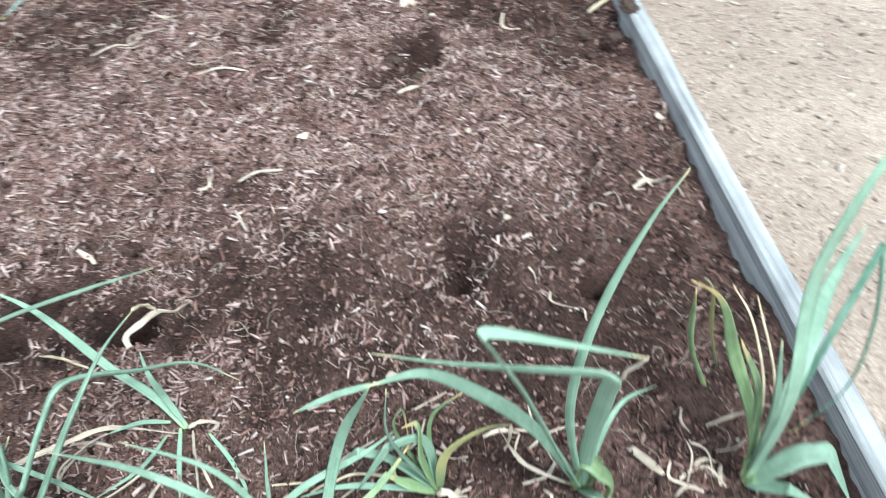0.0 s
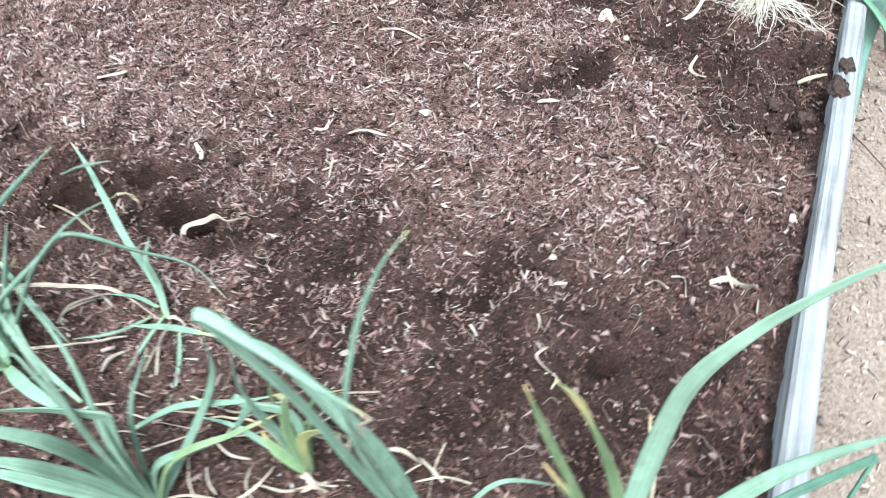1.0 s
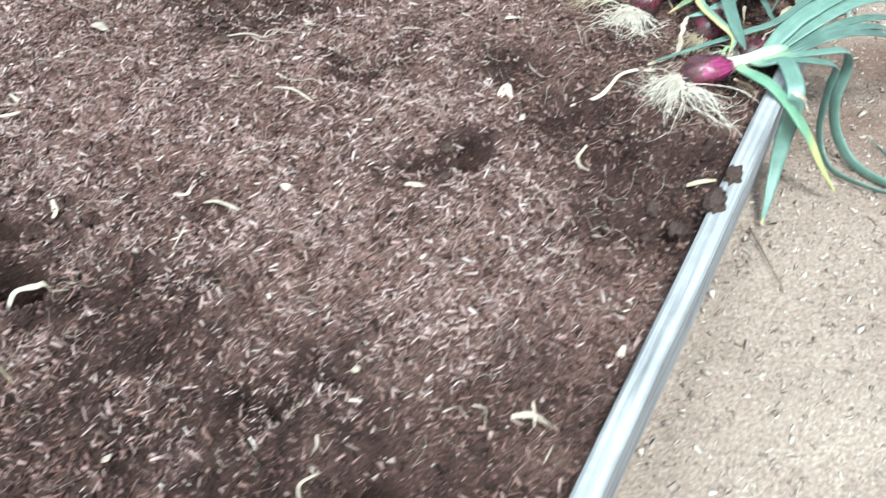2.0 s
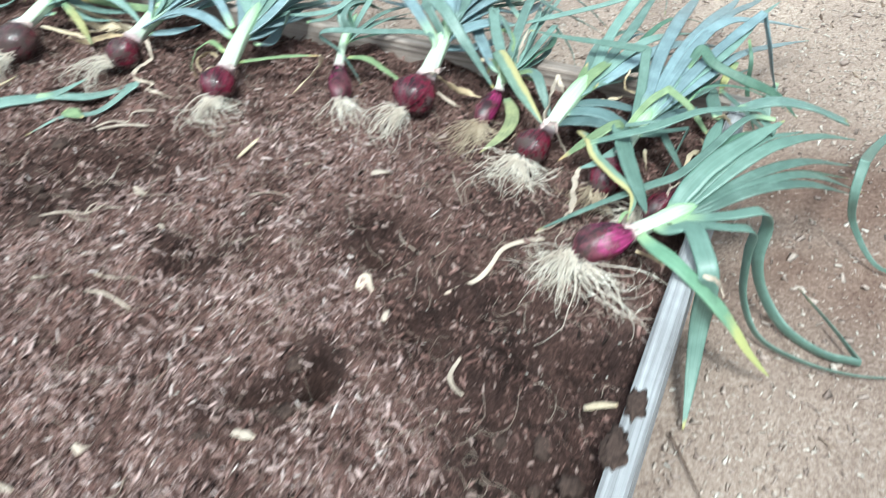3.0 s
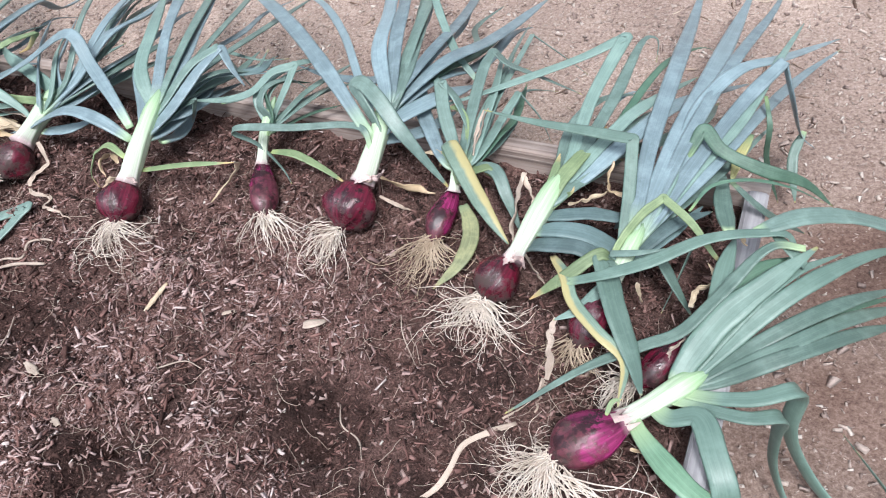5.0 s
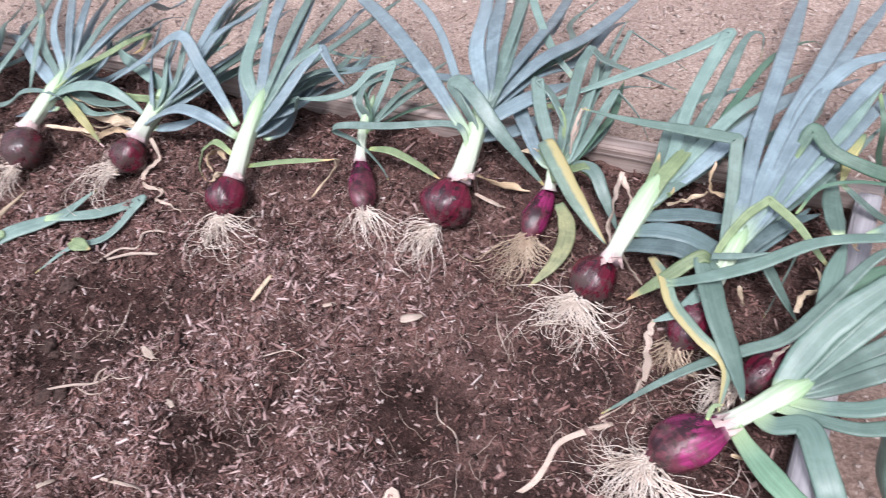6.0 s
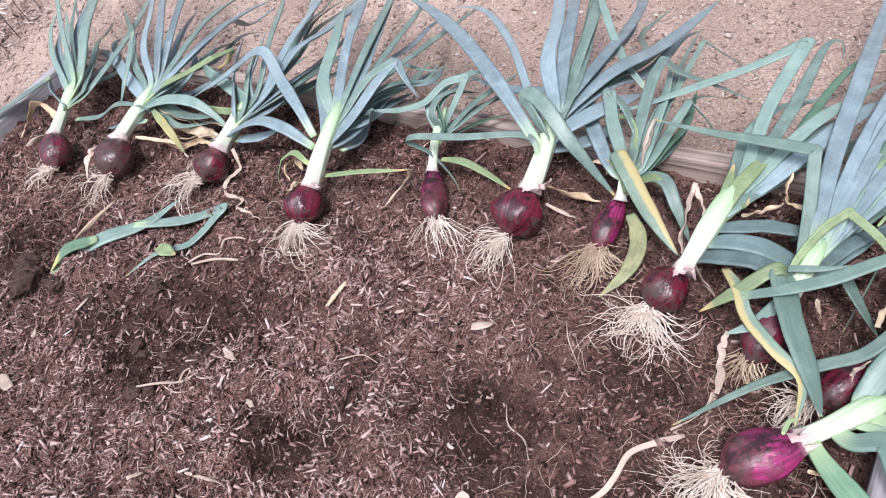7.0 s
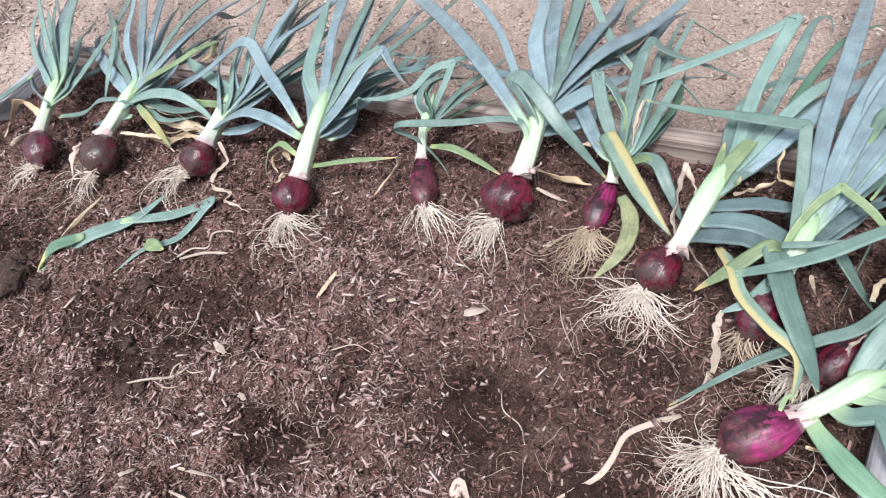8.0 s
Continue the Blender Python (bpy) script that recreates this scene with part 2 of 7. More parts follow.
ROOT = plain_material("pale_onion_root", [(0.3, (0.48, 0.380, 0.310)), (0.5, (0.75, 0.655, 0.565)), (0.7, (0.88, 0.81, 0.73))], 55, 0.7)
ROOT_TAN = plain_material("tan_onion_root", [(0.3, (0.40, 0.30, 0.21)), (0.7, (0.66, 0.54, 0.41))], 40, 0.75)
FIBRE = plain_material("bleached_root_fibre", [(0.3, (0.30, 0.225, 0.185)), (0.7, (0.52, 0.43, 0.36))], 50, 0.8)
CHIP = plain_material("shredded_bark", [(0.0, (0.036, 0.019, 0.016)), (0.40, (0.138, 0.070, 0.060)), (0.80, (0.285, 0.160, 0.139)), (0.97, (0.410, 0.268, 0.245)), (1.0, (0.560, 0.435, 0.395))], 300, 0.8, True)
DRY_CHIP = plain_material("dry_greyish_bark", [(0.0, (0.200, 0.130, 0.121)), (0.40, (0.425, 0.288, 0.267)), (0.90, (0.600, 0.440, 0.414)), (1.0, (0.760, 0.650, 0.618))], 300, 0.85, True)
FIBRES = plain_material("bark_fibre", [(0.0, (0.120, 0.062, 0.048)), (0.6, (0.270, 0.165, 0.135)), (1.0, (0.480, 0.370, 0.315))], 300, 0.8, True)
CRUMB = plain_material("peat_crumb", [(0.0, (0.022, 0.013, 0.011)), (0.5, (0.082, 0.044, 0.037)), (0.85, (0.225, 0.130, 0.113)), (1.0, (0.440, 0.330, 0.300))], 300, 0.95, True)
PERLITE = plain_material("perlite", [(0.0, (0.46, 0.40, 0.35)), (1.0, (0.76, 0.72, 0.66))], 300, 0.85, True)
GRIT = plain_material("granite_grit", [(0.0, (0.25, 0.185, 0.162)), (0.35, (0.42, 0.325, 0.287)), (0.85, (0.58, 0.480, 0.422)), (1.0, (0.76, 0.68, 0.62))], 300, 0.9, True)
LITTER = plain_material("dry_leaf_litter", [(0.0, (0.14, 0.095, 0.085)), (0.35, (0.40, 0.300, 0.270)), (0.8, (0.60, 0.490, 0.450)), (1.0, (0.78, 0.69, 0.65))], 200, 0.9, True)
STRAW = plain_material("bleached_wood_shred", [(0.0, (0.15, 0.095, 0.07)), (0.5, (0.36, 0.26, 0.20)), (1.0, (0.60, 0.49, 0.40))], 200, 0.85, True)
TWIG = plain_material("dark_twig", [(0.3, (0.055, 0.035, 0.028)), (0.7, (0.16, 0.105, 0.08))], 80, 0.85)


def soil_material():
    m, nodes, links, bsdf = material("dark_moist_compost")
    obj = nodes.new("ShaderNodeTexCoord").outputs["Object"]
    fine = noise_node(nodes, links, 330, 10, 0.86, obj)
    broad = noise_node(nodes, links, 7.5, 6, 0.68, obj)
    col = ramp_node(nodes, [(0.36, (0.022, 0.0125, 0.0110)), (0.47, (0.105, 0.062, 0.054)), (0.56, (0.240, 0.150, 0.133)), (0.66, (0.420, 0.290, 0.262))])
    links.new(fine.outputs["Fac"], col.inputs["Fac"])
    moist = ramp_node(nodes, [(0.40, (0.45, 0.43, 0.43)), (0.60, (1.45, 1.43, 1.4))])
    patch = noise_node(nodes, links, 26, 5, 0.7, obj)
    clumped = nodes.new("ShaderNodeMath")
    clumped.operation = "MULTIPLY_ADD"
    clumped.inputs[1].default_value = 0.5
    halved = nodes.new("ShaderNodeMath")
    halved.operation = "MULTIPLY"
    halved.inputs[1].default_value = 0.5
    links.new(broad.outputs["Fac"], halved.inputs[0])
    links.new(patch.outputs["Fac"], clumped.inputs[0])
    links.new(halved.outputs[0], clumped.inputs[2])
    links.new(clumped.outputs[0], moist.inputs["Fac"])
    dried = mix_node(nodes, links, 1.0, col.outputs[0], moist.outputs[0], "MULTIPLY")
    dug = nodes.new("ShaderNodeAttribute")
    dug.attribute_name = "dug"
    damp = mix_node(nodes, links, 1.0, dried, (0.40, 0.365, 0.36), "MULTIPLY")
    sunned = nodes.new("ShaderNodeAttribute")
    sunned.attribute_name = "sunned"
    parched = mix_node(nodes, links, sunned.outputs["Fac"], dried, mix_node(nodes, links, 1.0, dried, (1.55, 1.52, 1.53), "MULTIPLY"))
    links.new(mix_node(nodes, links, dug.outputs["Fac"], parched, damp), bsdf.inputs["Base Color"])
    bsdf.inputs["Roughness"].default_value = 0.92
    bsdf.inputs["Specular IOR Level"].default_value = 0.2
    bump_node(nodes, links, fine.outputs["Fac"], 0.9, 0.006, bsdf)
    return m


def ground_material():
    m, nodes, links, bsdf = material("decomposed_granite")
    obj = nodes.new("ShaderNodeTexCoord").outputs["Object"]
    fine = noise_node(nodes, links, 190, 8, 0.8, obj)
    broad = noise_node(nodes, links, 2.6, 5, 0.6, obj)
    col = ramp_node(nodes, [(0.35, (0.200, 0.142, 0.120)), (0.5, (0.420, 0.326, 0.280)), (0.65, (0.670, 0.565, 0.505))])
    links.new(fine.outputs["Fac"], col.inputs["Fac"])
    stain = ramp_node(nodes, [(0.36, (0.78, 0.74, 0.72)), (0.62, (1.1, 1.08, 1.05))])
    links.new(broad.outputs["Fac"], stain.inputs["Fac"])
    clean = mix_node(nodes, links, 1.0, col.outputs[0], stain.outputs[0], "MULTIPLY")
    spilt = nodes.new("ShaderNodeAttribute")
    spilt.attribute_name = "spilt"
    links.new(mix_node(nodes, links, spilt.outputs["Fac"], clean, mix_node(nodes, links, 1.0, clean, (0.50, 0.42, 0.40), "MULTIPLY")), bsdf.inputs["Base Color"])
    bsdf.inputs["Roughness"].default_value = 0.95
    bsdf.inputs["Specular IOR Level"].default_value = 0.2
    bump_node(nodes, links, fine.outputs["Fac"], 0.7, 0.006, bsdf)
    return m


def wood_material(name, dark, mid, light):
    """Weathered softwood: grain bands run along local x."""
    m, nodes, links, bsdf = material(name)
    obj = nodes.new("ShaderNodeTexCoord").outputs["Object"]
    mp = nodes.new("ShaderNodeMapping")
    mp.inputs["Scale"].default_value = (1.6, 95, 95)
    links.new(obj, mp.inputs["Vector"])
    bands = noise_node(nodes, links, 1.0, 3, 0.5, mp.outputs[0])
    bands.inputs["Distortion"].default_value = 0.6
    mp2 = nodes.new("ShaderNodeMapping")
    mp2.inputs["Scale"].default_value = (9, 420, 420)
    links.new(obj, mp2.inputs["Vector"])
    fibre = noise_node(nodes, links, 1.0, 5, 0.7, mp2.outputs[0])
    both = nodes.new("ShaderNodeMath")
    both.operation = "MULTIPLY_ADD"
    both.inputs[1].default_value = 0.35
    links.new(fibre.outputs["Fac"], both.inputs[0])
    links.new(bands.outputs["Fac"], both.inputs[2])
    col = ramp_node(nodes, [(0.46, dark), (0.60, mid), (0.84, light)])
    links.new(both.outputs[0], col.inputs["Fac"])
    blot = noise_node(nodes, links, 9, 5, 0.65, obj)
    age = ramp_node(nodes, [(0.34, (0.72, 0.70, 0.70)), (0.64, (1.1, 1.1, 1.1))])
    links.new(blot.outputs["Fac"], age.inputs["Fac"])
    links.new(mix_node(nodes, links, 0.9, col.outputs[0], age.outputs[0], "MULTIPLY"), bsdf.inputs["Base Color"])
    bsdf.inputs["Roughness"].default_value = 0.85
    bump_node(nodes, links, both.outputs[0], 0.7, 0.004, bsdf)
    return m


GREY_WOOD = wood_material("grey_weathered_wood", (0.165, 0.157, 0.163), (0.325, 0.318, 0.335), (0.465, 0.456, 0.474))
BROWN_WOOD = wood_material("pinkish_brown_weathered_wood", (0.150, 0.110, 0.094), (0.365, 0.290, 0.255), (0.540, 0.460, 0.415))


# ---- mesh helpers ----
def shade_smooth(mesh):
    mesh.polygons.foreach_set("use_smooth", [True] * len(mesh.polygons))


def part(name, mesh, mat, parent, label="", kind=""):
    """One mesh as ONE object, under its thing where it has one."""
    mesh.materials.append(mat)
    ob = new(name, mesh)
    if parent is not None:
        ob.parent = parent
        ob.matrix_parent_inverse = Matrix.Translation(parent.location).inverted()
    return tagged(ob, label=label, kind=kind)


def spline(pts, per=7):
    """Centripetal curve through the points: places and the share of the length at each."""
    P = [Vector(p) for p in pts]
    P = [2 * P[0] - P[1]] + P + [2 * P[-1] - P[-2]]
    out = []
    for k in range(1, len(P) - 2):
        a, b, c, d = P[k - 1:k + 3]
        t0, t1 = 0.0, max((b - a).length, 1e-5) ** 0.5
        t2 = t1 + max((c - b).length, 1e-5) ** 0.5
        t3 = t2 + max((d - c).length, 1e-5) ** 0.5
        for j in range(per + (k == len(P) - 3)):
            t = t1 + (t2 - t1) * j / per
            A1 = (t1 - t) / (t1 - t0) * a + (t - t0) / (t1 - t0) * b
            A2 = (t2 - t) / (t2 - t1) * b + (t - t1) / (t2 - t1) * c
            A3 = (t3 - t) / (t3 - t2) * c + (t - t2) / (t3 - t2) * d
            B1 = (t2 - t) / (t2 - t0) * A1 + (t - t0) / (t2 - t0) * A2
            B2 = (t3 - t) / (t3 - t1) * A2 + (t - t1) / (t3 - t1) * A3
            out.append((t2 - t) / (t2 - t1) * B1 + (t - t1) / (t2 - t1) * B2)
    dist = [0.0]
    for a, b in zip(out, out[1:]):
        dist.append(dist[-1] + (b - a).length)
    return out, dist


def sweep(name, pts, section, size, up=(0, 0, 1), per=7, twist=0.0, seed=0):
    """A closed section carried along a curve. size(s) gives half width and half thickness at the share s of the length."""
    line, dist = spline(pts, per)
    total = dist[-1] or 1e-6
    n = len(section)
    tang = [(line[min(k + 1, len(line) - 1)] - line[max(k - 1, 0)]).normalized() for k in range(len(line))]
    nor = Vector(up) - Vector(up).dot(tang[0]) * tang[0]
    if nor.length < 0.15:
        nor = Vector((0.2, -1, 0)) - Vector((0.2, -1, 0)).dot(tang[0]) * tang[0]
    nor.normalize()
    verts, along, uvs = [], [], []
    for k, p in enumerate(line):
        if k:
            nor = tang[k - 1].rotation_difference(tang[k]) @ nor
            nor = (nor - nor.dot(tang[k]) * tang[k]).normalized()
        s = dist[k] / total
        wide, thick = size(s)
        turn = twist * s + 0.25 * noise.noise((seed * 7.3, s * total * 9, 1.7))
        side = tang[k].cross(nor)
        ax = math.cos(turn) * side + math.sin(turn) * nor
        ay = math.cos(turn) * nor - math.sin(turn) * side
        for j, (u, v) in enumerate(section):
            verts.append(p + ax * (u * wide) + ay * (v * thick))
            along.append(s)
            uvs.append((j / n, dist[k]))
    faces = [(k * n + j, k * n + (j + 1) % n, (k + 1) * n + (j + 1) % n, (k + 1) * n + j) for k in range(len(line) - 1) for j in range(n)]
    faces += [tuple(range(n - 1, -1, -1)), tuple((len(line) - 1) * n + j for j in range(n))]
    me = bpy.data.meshes.new(name)
    me.from_pydata(verts, [], faces)
    me.attributes.new("along", "FLOAT", "POINT").data.foreach_set("value", along)
    layer = me.uv_layers.new(name="UVMap")
    for poly in me.polygons:
        wrap = [uvs[v][0] for v in poly.vertices]
        seam = max(wrap) - min(wrap) > 0.5
        for li, v in zip(poly.loop_indices, poly.vertices):
            u = uvs[v][0]
            layer.data[li].uv = (u + 1 if seam and u < 0.5 else u, uvs[v][1])
    shade_smooth(me)
    return me


# flattened hollow leaf with a shallow channel on top
CHANNEL = [(math.cos(a) * 1.0, math.sin(a) * (1.0 if math.sin(a) < 0 else 0.15 + 0.85 * abs(math.cos(a)))) for a in [2 * math.pi * k / 12 for k in range(12)]]
RIBBON = [(1, 0.5), (0.5, 0.25), (0, 0.55), (-0.5, 0.2), (-1, 0.6), (-1, -0.5), (-0.5, -0.8), (0, -0.45), (0.5, -0.8), (1, -0.5)]
CRUMPLED = [(1, 2.2), (0.6, 0.2), (0.2, 1.8), (-0.2, -0.6), (-0.6, 1.2), (-1, 2.8), (-1, 1.6), (-0.6, 0.0), (-0.2, -1.8), (0.2, 0.6), (0.6, -1.0), (1, 1.0)]
ROUND = [(math.cos(2 * math.pi * k / 14), math.sin(2 * math.pi * k / 14)) for k in range(14)]
FLUTED = [(r * math.cos(a), r * math.sin(a)) for a, r in [(2 * math.pi * k / 24, 1 + 0.09 * (1 if k % 4 < 2 else -1) * (0.5 + 0.5 * math.sin(k * 1.7))) for k in range(24)]]
leaf_count = [0]
bulb_of = {}


def leaf(plant, tone, wide, *pts, flat=0.30, tip=0.10, twist=0.0, name="leaf"):
    """One blade of a plant; wide: its full width in metres."""
    leaf_count[0] += 1
    seed = leaf_count[0]
    withered = tone in ("dry", "husk", "ochre", "skin")

    def size(s):
        grow = 0.56 + 0.44 * min(1.0, s / 0.22) ** 0.8
        fall = 1.0 if s < 0.5 else max(tip, 1 - ((s - 0.5) / 0.5) ** 1.7 * (1 - tip))
        w = wide / 2 * grow * fall * (1 + (0.6 if withered else 0.10) * noise.noise((seed * 3.1, s * 9, 0.5)))
        th = (0.07 if withered else flat + 0.30 * max(0.0, 1 - s / 0.22)) * w
        return w, max(th, 0.0006)
    creased = []
    for k, p in enumerate(Vector(q) for q in pts):
        if LEFT < p.x < -0.005 and NEAR < p.y < 0.01:
            p.z = max(p.z, soil_height(p.x, p.y) + 0.22 * wide)
        if 0 < k < len(pts) - 1:
            before, after = Vector(pts[k - 1]) - Vector(pts[k]), Vector(pts[k + 1]) - Vector(pts[k])
            if not withered and min(before.length, after.length) > 0.02 and before.angle(after, 3.1) < 1.9:
                near = min(wide * 0.45, 0.012)
                creased += [p + before.normalized() * near, p, p + after.normalized() * near]
                continue
        creased.append(p)
    pts = creased
    if withered:
        dense = spline(pts, 4)[0]
        shake = min(wide * 0.45, 0.006)
        pts = [p + Vector((noise.noise((k * 0.9, seed, 0.1)), noise.noise((k * 0.9, seed, 5.1)), 0.6 * abs(noise.noise((k * 0.9, seed, 9.1))))) * (shake * min(1.0, k / 3)) for k, p in enumerate(dense)]
    me = sweep(name, pts, CRUMPLED if withered else CHANNEL, size, per=3 if withered else 7, twist=twist + (random.choice((-1, 1)) * random.uniform(1.2, 3.6) if withered else 0), seed=seed)
    label = {"blue": "waxy blue-green leaf", "gold": "yellowed leaf", "striped": "green leaf with a yellow margin", "dry": "dry straw-coloured leaf", "husk": "pale papery dry husk",
             "ochre": "ochre dried leaf", "skin": "torn papery pinkish skin", "lime": "yellowing green leaf", "mottled": "mottled dying leaf", "golden_tip": "green leaf with a yellow tip"}.get(tone, "")
    return part("papery_skin" if tone == "skin" else "dry_leaf" if withered else name, me, LEAF[tone], plant, label)


def neck(plant, w0, w1, *pts):
    """The pale stalk between bulb and leaves, from width w0 to w1."""
    me = sweep("neck", pts, FLUTED, lambda s: ((w0 * 0.66 + (w1 * 0.80 - w0 * 0.66) * s) / 2 * (1 + 0.30 * max(0.0, 0.10 - s) / 0.10 + 0.06 * math.sin(9 * s + w0 * 900)) * (1 - 0.75 * max(0.0, (s - 0.70) / 0.30) ** 1.5),) * 2, per=9, twist=0.5, seed=len(bpy.data.objects))
    return part("neck", me, NECK, plant, "pale greenish-white stalk")


def roots(plant, at, toward, spread, length, count, mat, thick=0.0010):
    """A tuft of wiry roots: strands in loose bundles leave a knotted root plate, wave, cross and sink to the soil."""
    verts, faces = [], []
    a0 = math.atan2(toward[1], toward[0])
    steps = 15
    bundles = [(spread * random.uniform(-0.66, 0.66), random.gauss(0, 0.05), random.uniform(0.6, 1.1), random.uniform(-0.4, 0.5)) for _ in range(max(5, count // 6))]

    def strand(line, r):
        base = len(verts)
        last = len(line) - 1
        for j, q in enumerate(line):
            t = (line[min(j + 1, last)] - line[max(j - 1, 0)]).normalized()
            s1 = t.cross(Vector((0.1, 0.2, 1))).normalized()
            s2 = t.cross(s1)
            rr = r * (1 - 0.72 * j / last)
            verts.extend([q + s1 * rr, q - s1 * rr * 0.5 + s2 * rr * 0.87, q - s1 * rr * 0.5 - s2 * rr * 0.87])
        for j in range(last):
            for i in range(3):
                faces.append((base + j * 3 + i, base + j * 3 + (i + 1) % 3, base + j * 3 + 3 + (i + 1) % 3, base + j * 3 + 3 + i))

    for k in range(int(count * 1.45)):
        off, lean, reach, lift = random.choice(bundles)
        ang = a0 + off + random.gauss(0, 0.22)
        short = random.random() < 0.35
        ln = length * reach * (random.uniform(0.18, 0.5) if short else random.uniform(0.65, 1.12))
        p = Vector(at) + Vector((random.gauss(0, 0.006), random.gauss(0, 0.006), random.gauss(0, 0.004)))
        rise = lift + random.gauss(0, 0.15)
        line, curl, wave, phase = [], lean + random.gauss(0, 0.045), random.uniform(0.10, 0.30), random.uniform(0, 6.28)
        for j in range(steps + 1):
            line.append(p.copy())
            ang += curl + wave * math.sin(phase + j * random.uniform(0.7, 1.3)) + random.gauss(0, 0.07)
            if j > 9:
                ang += curl * 2.2
            p = p + Vector((math.cos(ang), math.sin(ang), rise)).normalized() * (ln / steps)
            rise -= 0.13
            floor = soil_height(p.x, p.y) + 0.003 + 0.006 * random.random()
            if p.z < floor:
                p.z, rise = floor, random.uniform(0.0, 0.16)
        r = thick * random.uniform(0.55, 1.15)
        strand(line, r)
        if not short and random.random() < 0.35:
            fork = random.randint(6, 10)
            q, bend = line[fork].copy(), ang + random.choice((-0.8, 0.8))
            side = [q.copy()]
            for j in range(5):
                bend += random.gauss(0, 0.35)
                q = q + Vector((math.cos(bend), math.sin(bend), 0)) * (ln / steps * 0.8)
                q.z = max(q.z - 0.002, soil_height(q.x, q.y) + 0.004)
                side.append(q.copy())
            strand(side, r * 0.5)
    me = bpy.data.meshes.new("root_tuft")
    me.from_pydata(verts, [], faces)
    shade_smooth(me)
    return part("root_tuft", me, mat, bulb_of[plant.name], "fan of wiry pale roots")


def onion(label, skin, root, top, radius, shape=0.5):
    """A lifted onion: the thing and its bulb. shape: where along the axis the bulb is widest."""
    a, b = Vector(root), Vector(top)
    thing = tagged(new("red_onion"), label=label, category="onion", group="pulled red onions along the bed's edge")
    thing.location = (a.x, a.y, a.z)
    ax = (b - a)
    ln = ax.length
    ax.normalize()
    s1 = ax.cross(Vector((0.3, 0.1, 1))).normalized()
    s2 = ax.cross(s1)
    n, rings = 40, 28
    verts, faces, uvs = [], [], []
    seed = len(bpy.data.objects)
    for k in range(rings + 1):
        s = k / rings
        if s < shape:
            r = radius * max(0.02, 1 - ((shape - s) / shape) ** 2.4) ** 0.55
        else:
            q = (s - shape) / (1 - shape)
            r = radius * (0.34 + 0.66 * max(0.0, 1 - q ** 1.75) ** 0.85) if shape > 0.4 else radius * (0.45 + 0.55 * math.cos(q * math.pi / 2) ** 1.7)
        for j in range(n):
            t = 2 * math.pi * j / n
            wob = 1 + 0.17 * noise.noise((math.cos(t) * 1.1, math.sin(t) * 1.1, seed + s * 1.6)) + 0.05 * noise.noise((math.cos(t) * 3.4, math.sin(t) * 3.4, seed + s * 4)) + 0.007 * math.sin(t * 13 + s)
            verts.append(a + ax * (ln * (s - 0.06 * (s < 0.02))) + (s1 * math.cos(t) + s2 * math.sin(t)) * (r * wob))
            uvs.append((j / n, s * ln * 10))
    for k in range(rings):
        for j in range(n):
            faces.append((k * n + j, k * n + (j + 1) % n, (k + 1) * n + (j + 1) % n, (k + 1) * n + j))
    faces += [tuple(range(n - 1, -1, -1)), tuple(rings * n + j for j in range(n))]
    me = bpy.data.meshes.new("bulb")
    me.from_pydata(verts, [], faces)
    layer = me.uv_layers.new(name="UVMap")
    for poly in me.polygons:
        seam = max(uvs[v][0] for v in poly.vertices) - min(uvs[v][0] for v in poly.vertices) > 0.5
        for li, v in zip(poly.loop_indices, poly.vertices):
            u = uvs[v][0]
            layer.data[li].uv = (u + 1 if seam and u < 0.5 else u, uvs[v][1])
    shade_smooth(me)
    me.attributes.new("along", "FLOAT", "POINT").data.foreach_set("value", [k // n / rings for k in range(n * (rings + 1))])
    ragged, rim = [], []
    for k, s in enumerate((0.86, 0.97, 1.08)):
        for j in range(n):
            t = 2 * math.pi * j / n
            lift = 0.0 if k < 2 else 0.22 * noise.noise((math.cos(t) * 4, math.sin(t) * 4, seed)) + 0.05 * (j % 3 - 1)
            r = radius * (0.60, 0.42, 0.47)[k] * (1 + 0.10 * noise.noise((math.cos(t) * 3, math.sin(t) * 3, seed + k)))
            ragged.append(a + ax * (ln * (s + lift)) + (s1 * math.cos(t) + s2 * math.sin(t)) * r)
    for k in range(2):
        rim += [(k * n + j, k * n + (j + 1) % n, (k + 1) * n + (j + 1) % n, (k + 1) * n + j) for j in range(n)]
    collar = bpy.data.meshes.new("collar")
    collar.from_pydata(ragged, [], rim)
    collar.attributes.new("along", "FLOAT", "POINT").data.foreach_set("value", [0.3] * len(ragged))
    collar.uv_layers.new(name="UVMap")
    shade_smooth(collar)
    bulb_of[thing.name] = part("bulb", me, BULB[skin], thing, {"maroon": "dark maroon bulb with soil specks", "magenta": "peeling bright magenta bulb", "dusty": "soil-dusted dark red bulb"}[skin])
    part("collar", collar, LEAF["skin"], bulb_of[thing.name], "torn papery pinkish skin round the neck")
    return thing


def live_plant(name, label, place, category="plant"):
    thing = tagged(new(name), label=label, category=category)
    thing.location = place
    return thing


SCRAP = {"husk": ("husk_scrap", "pale curled papery onion husk on the soil", "husk"), "root": ("root_scrap", "pale dried root piece on the soil", "root"),
         "stick": ("wood_stick", "short tan split stick on the soil", "stick"), "chip": ("bark_flake", "pale flat flake of bark on the soil", "bark flake")}


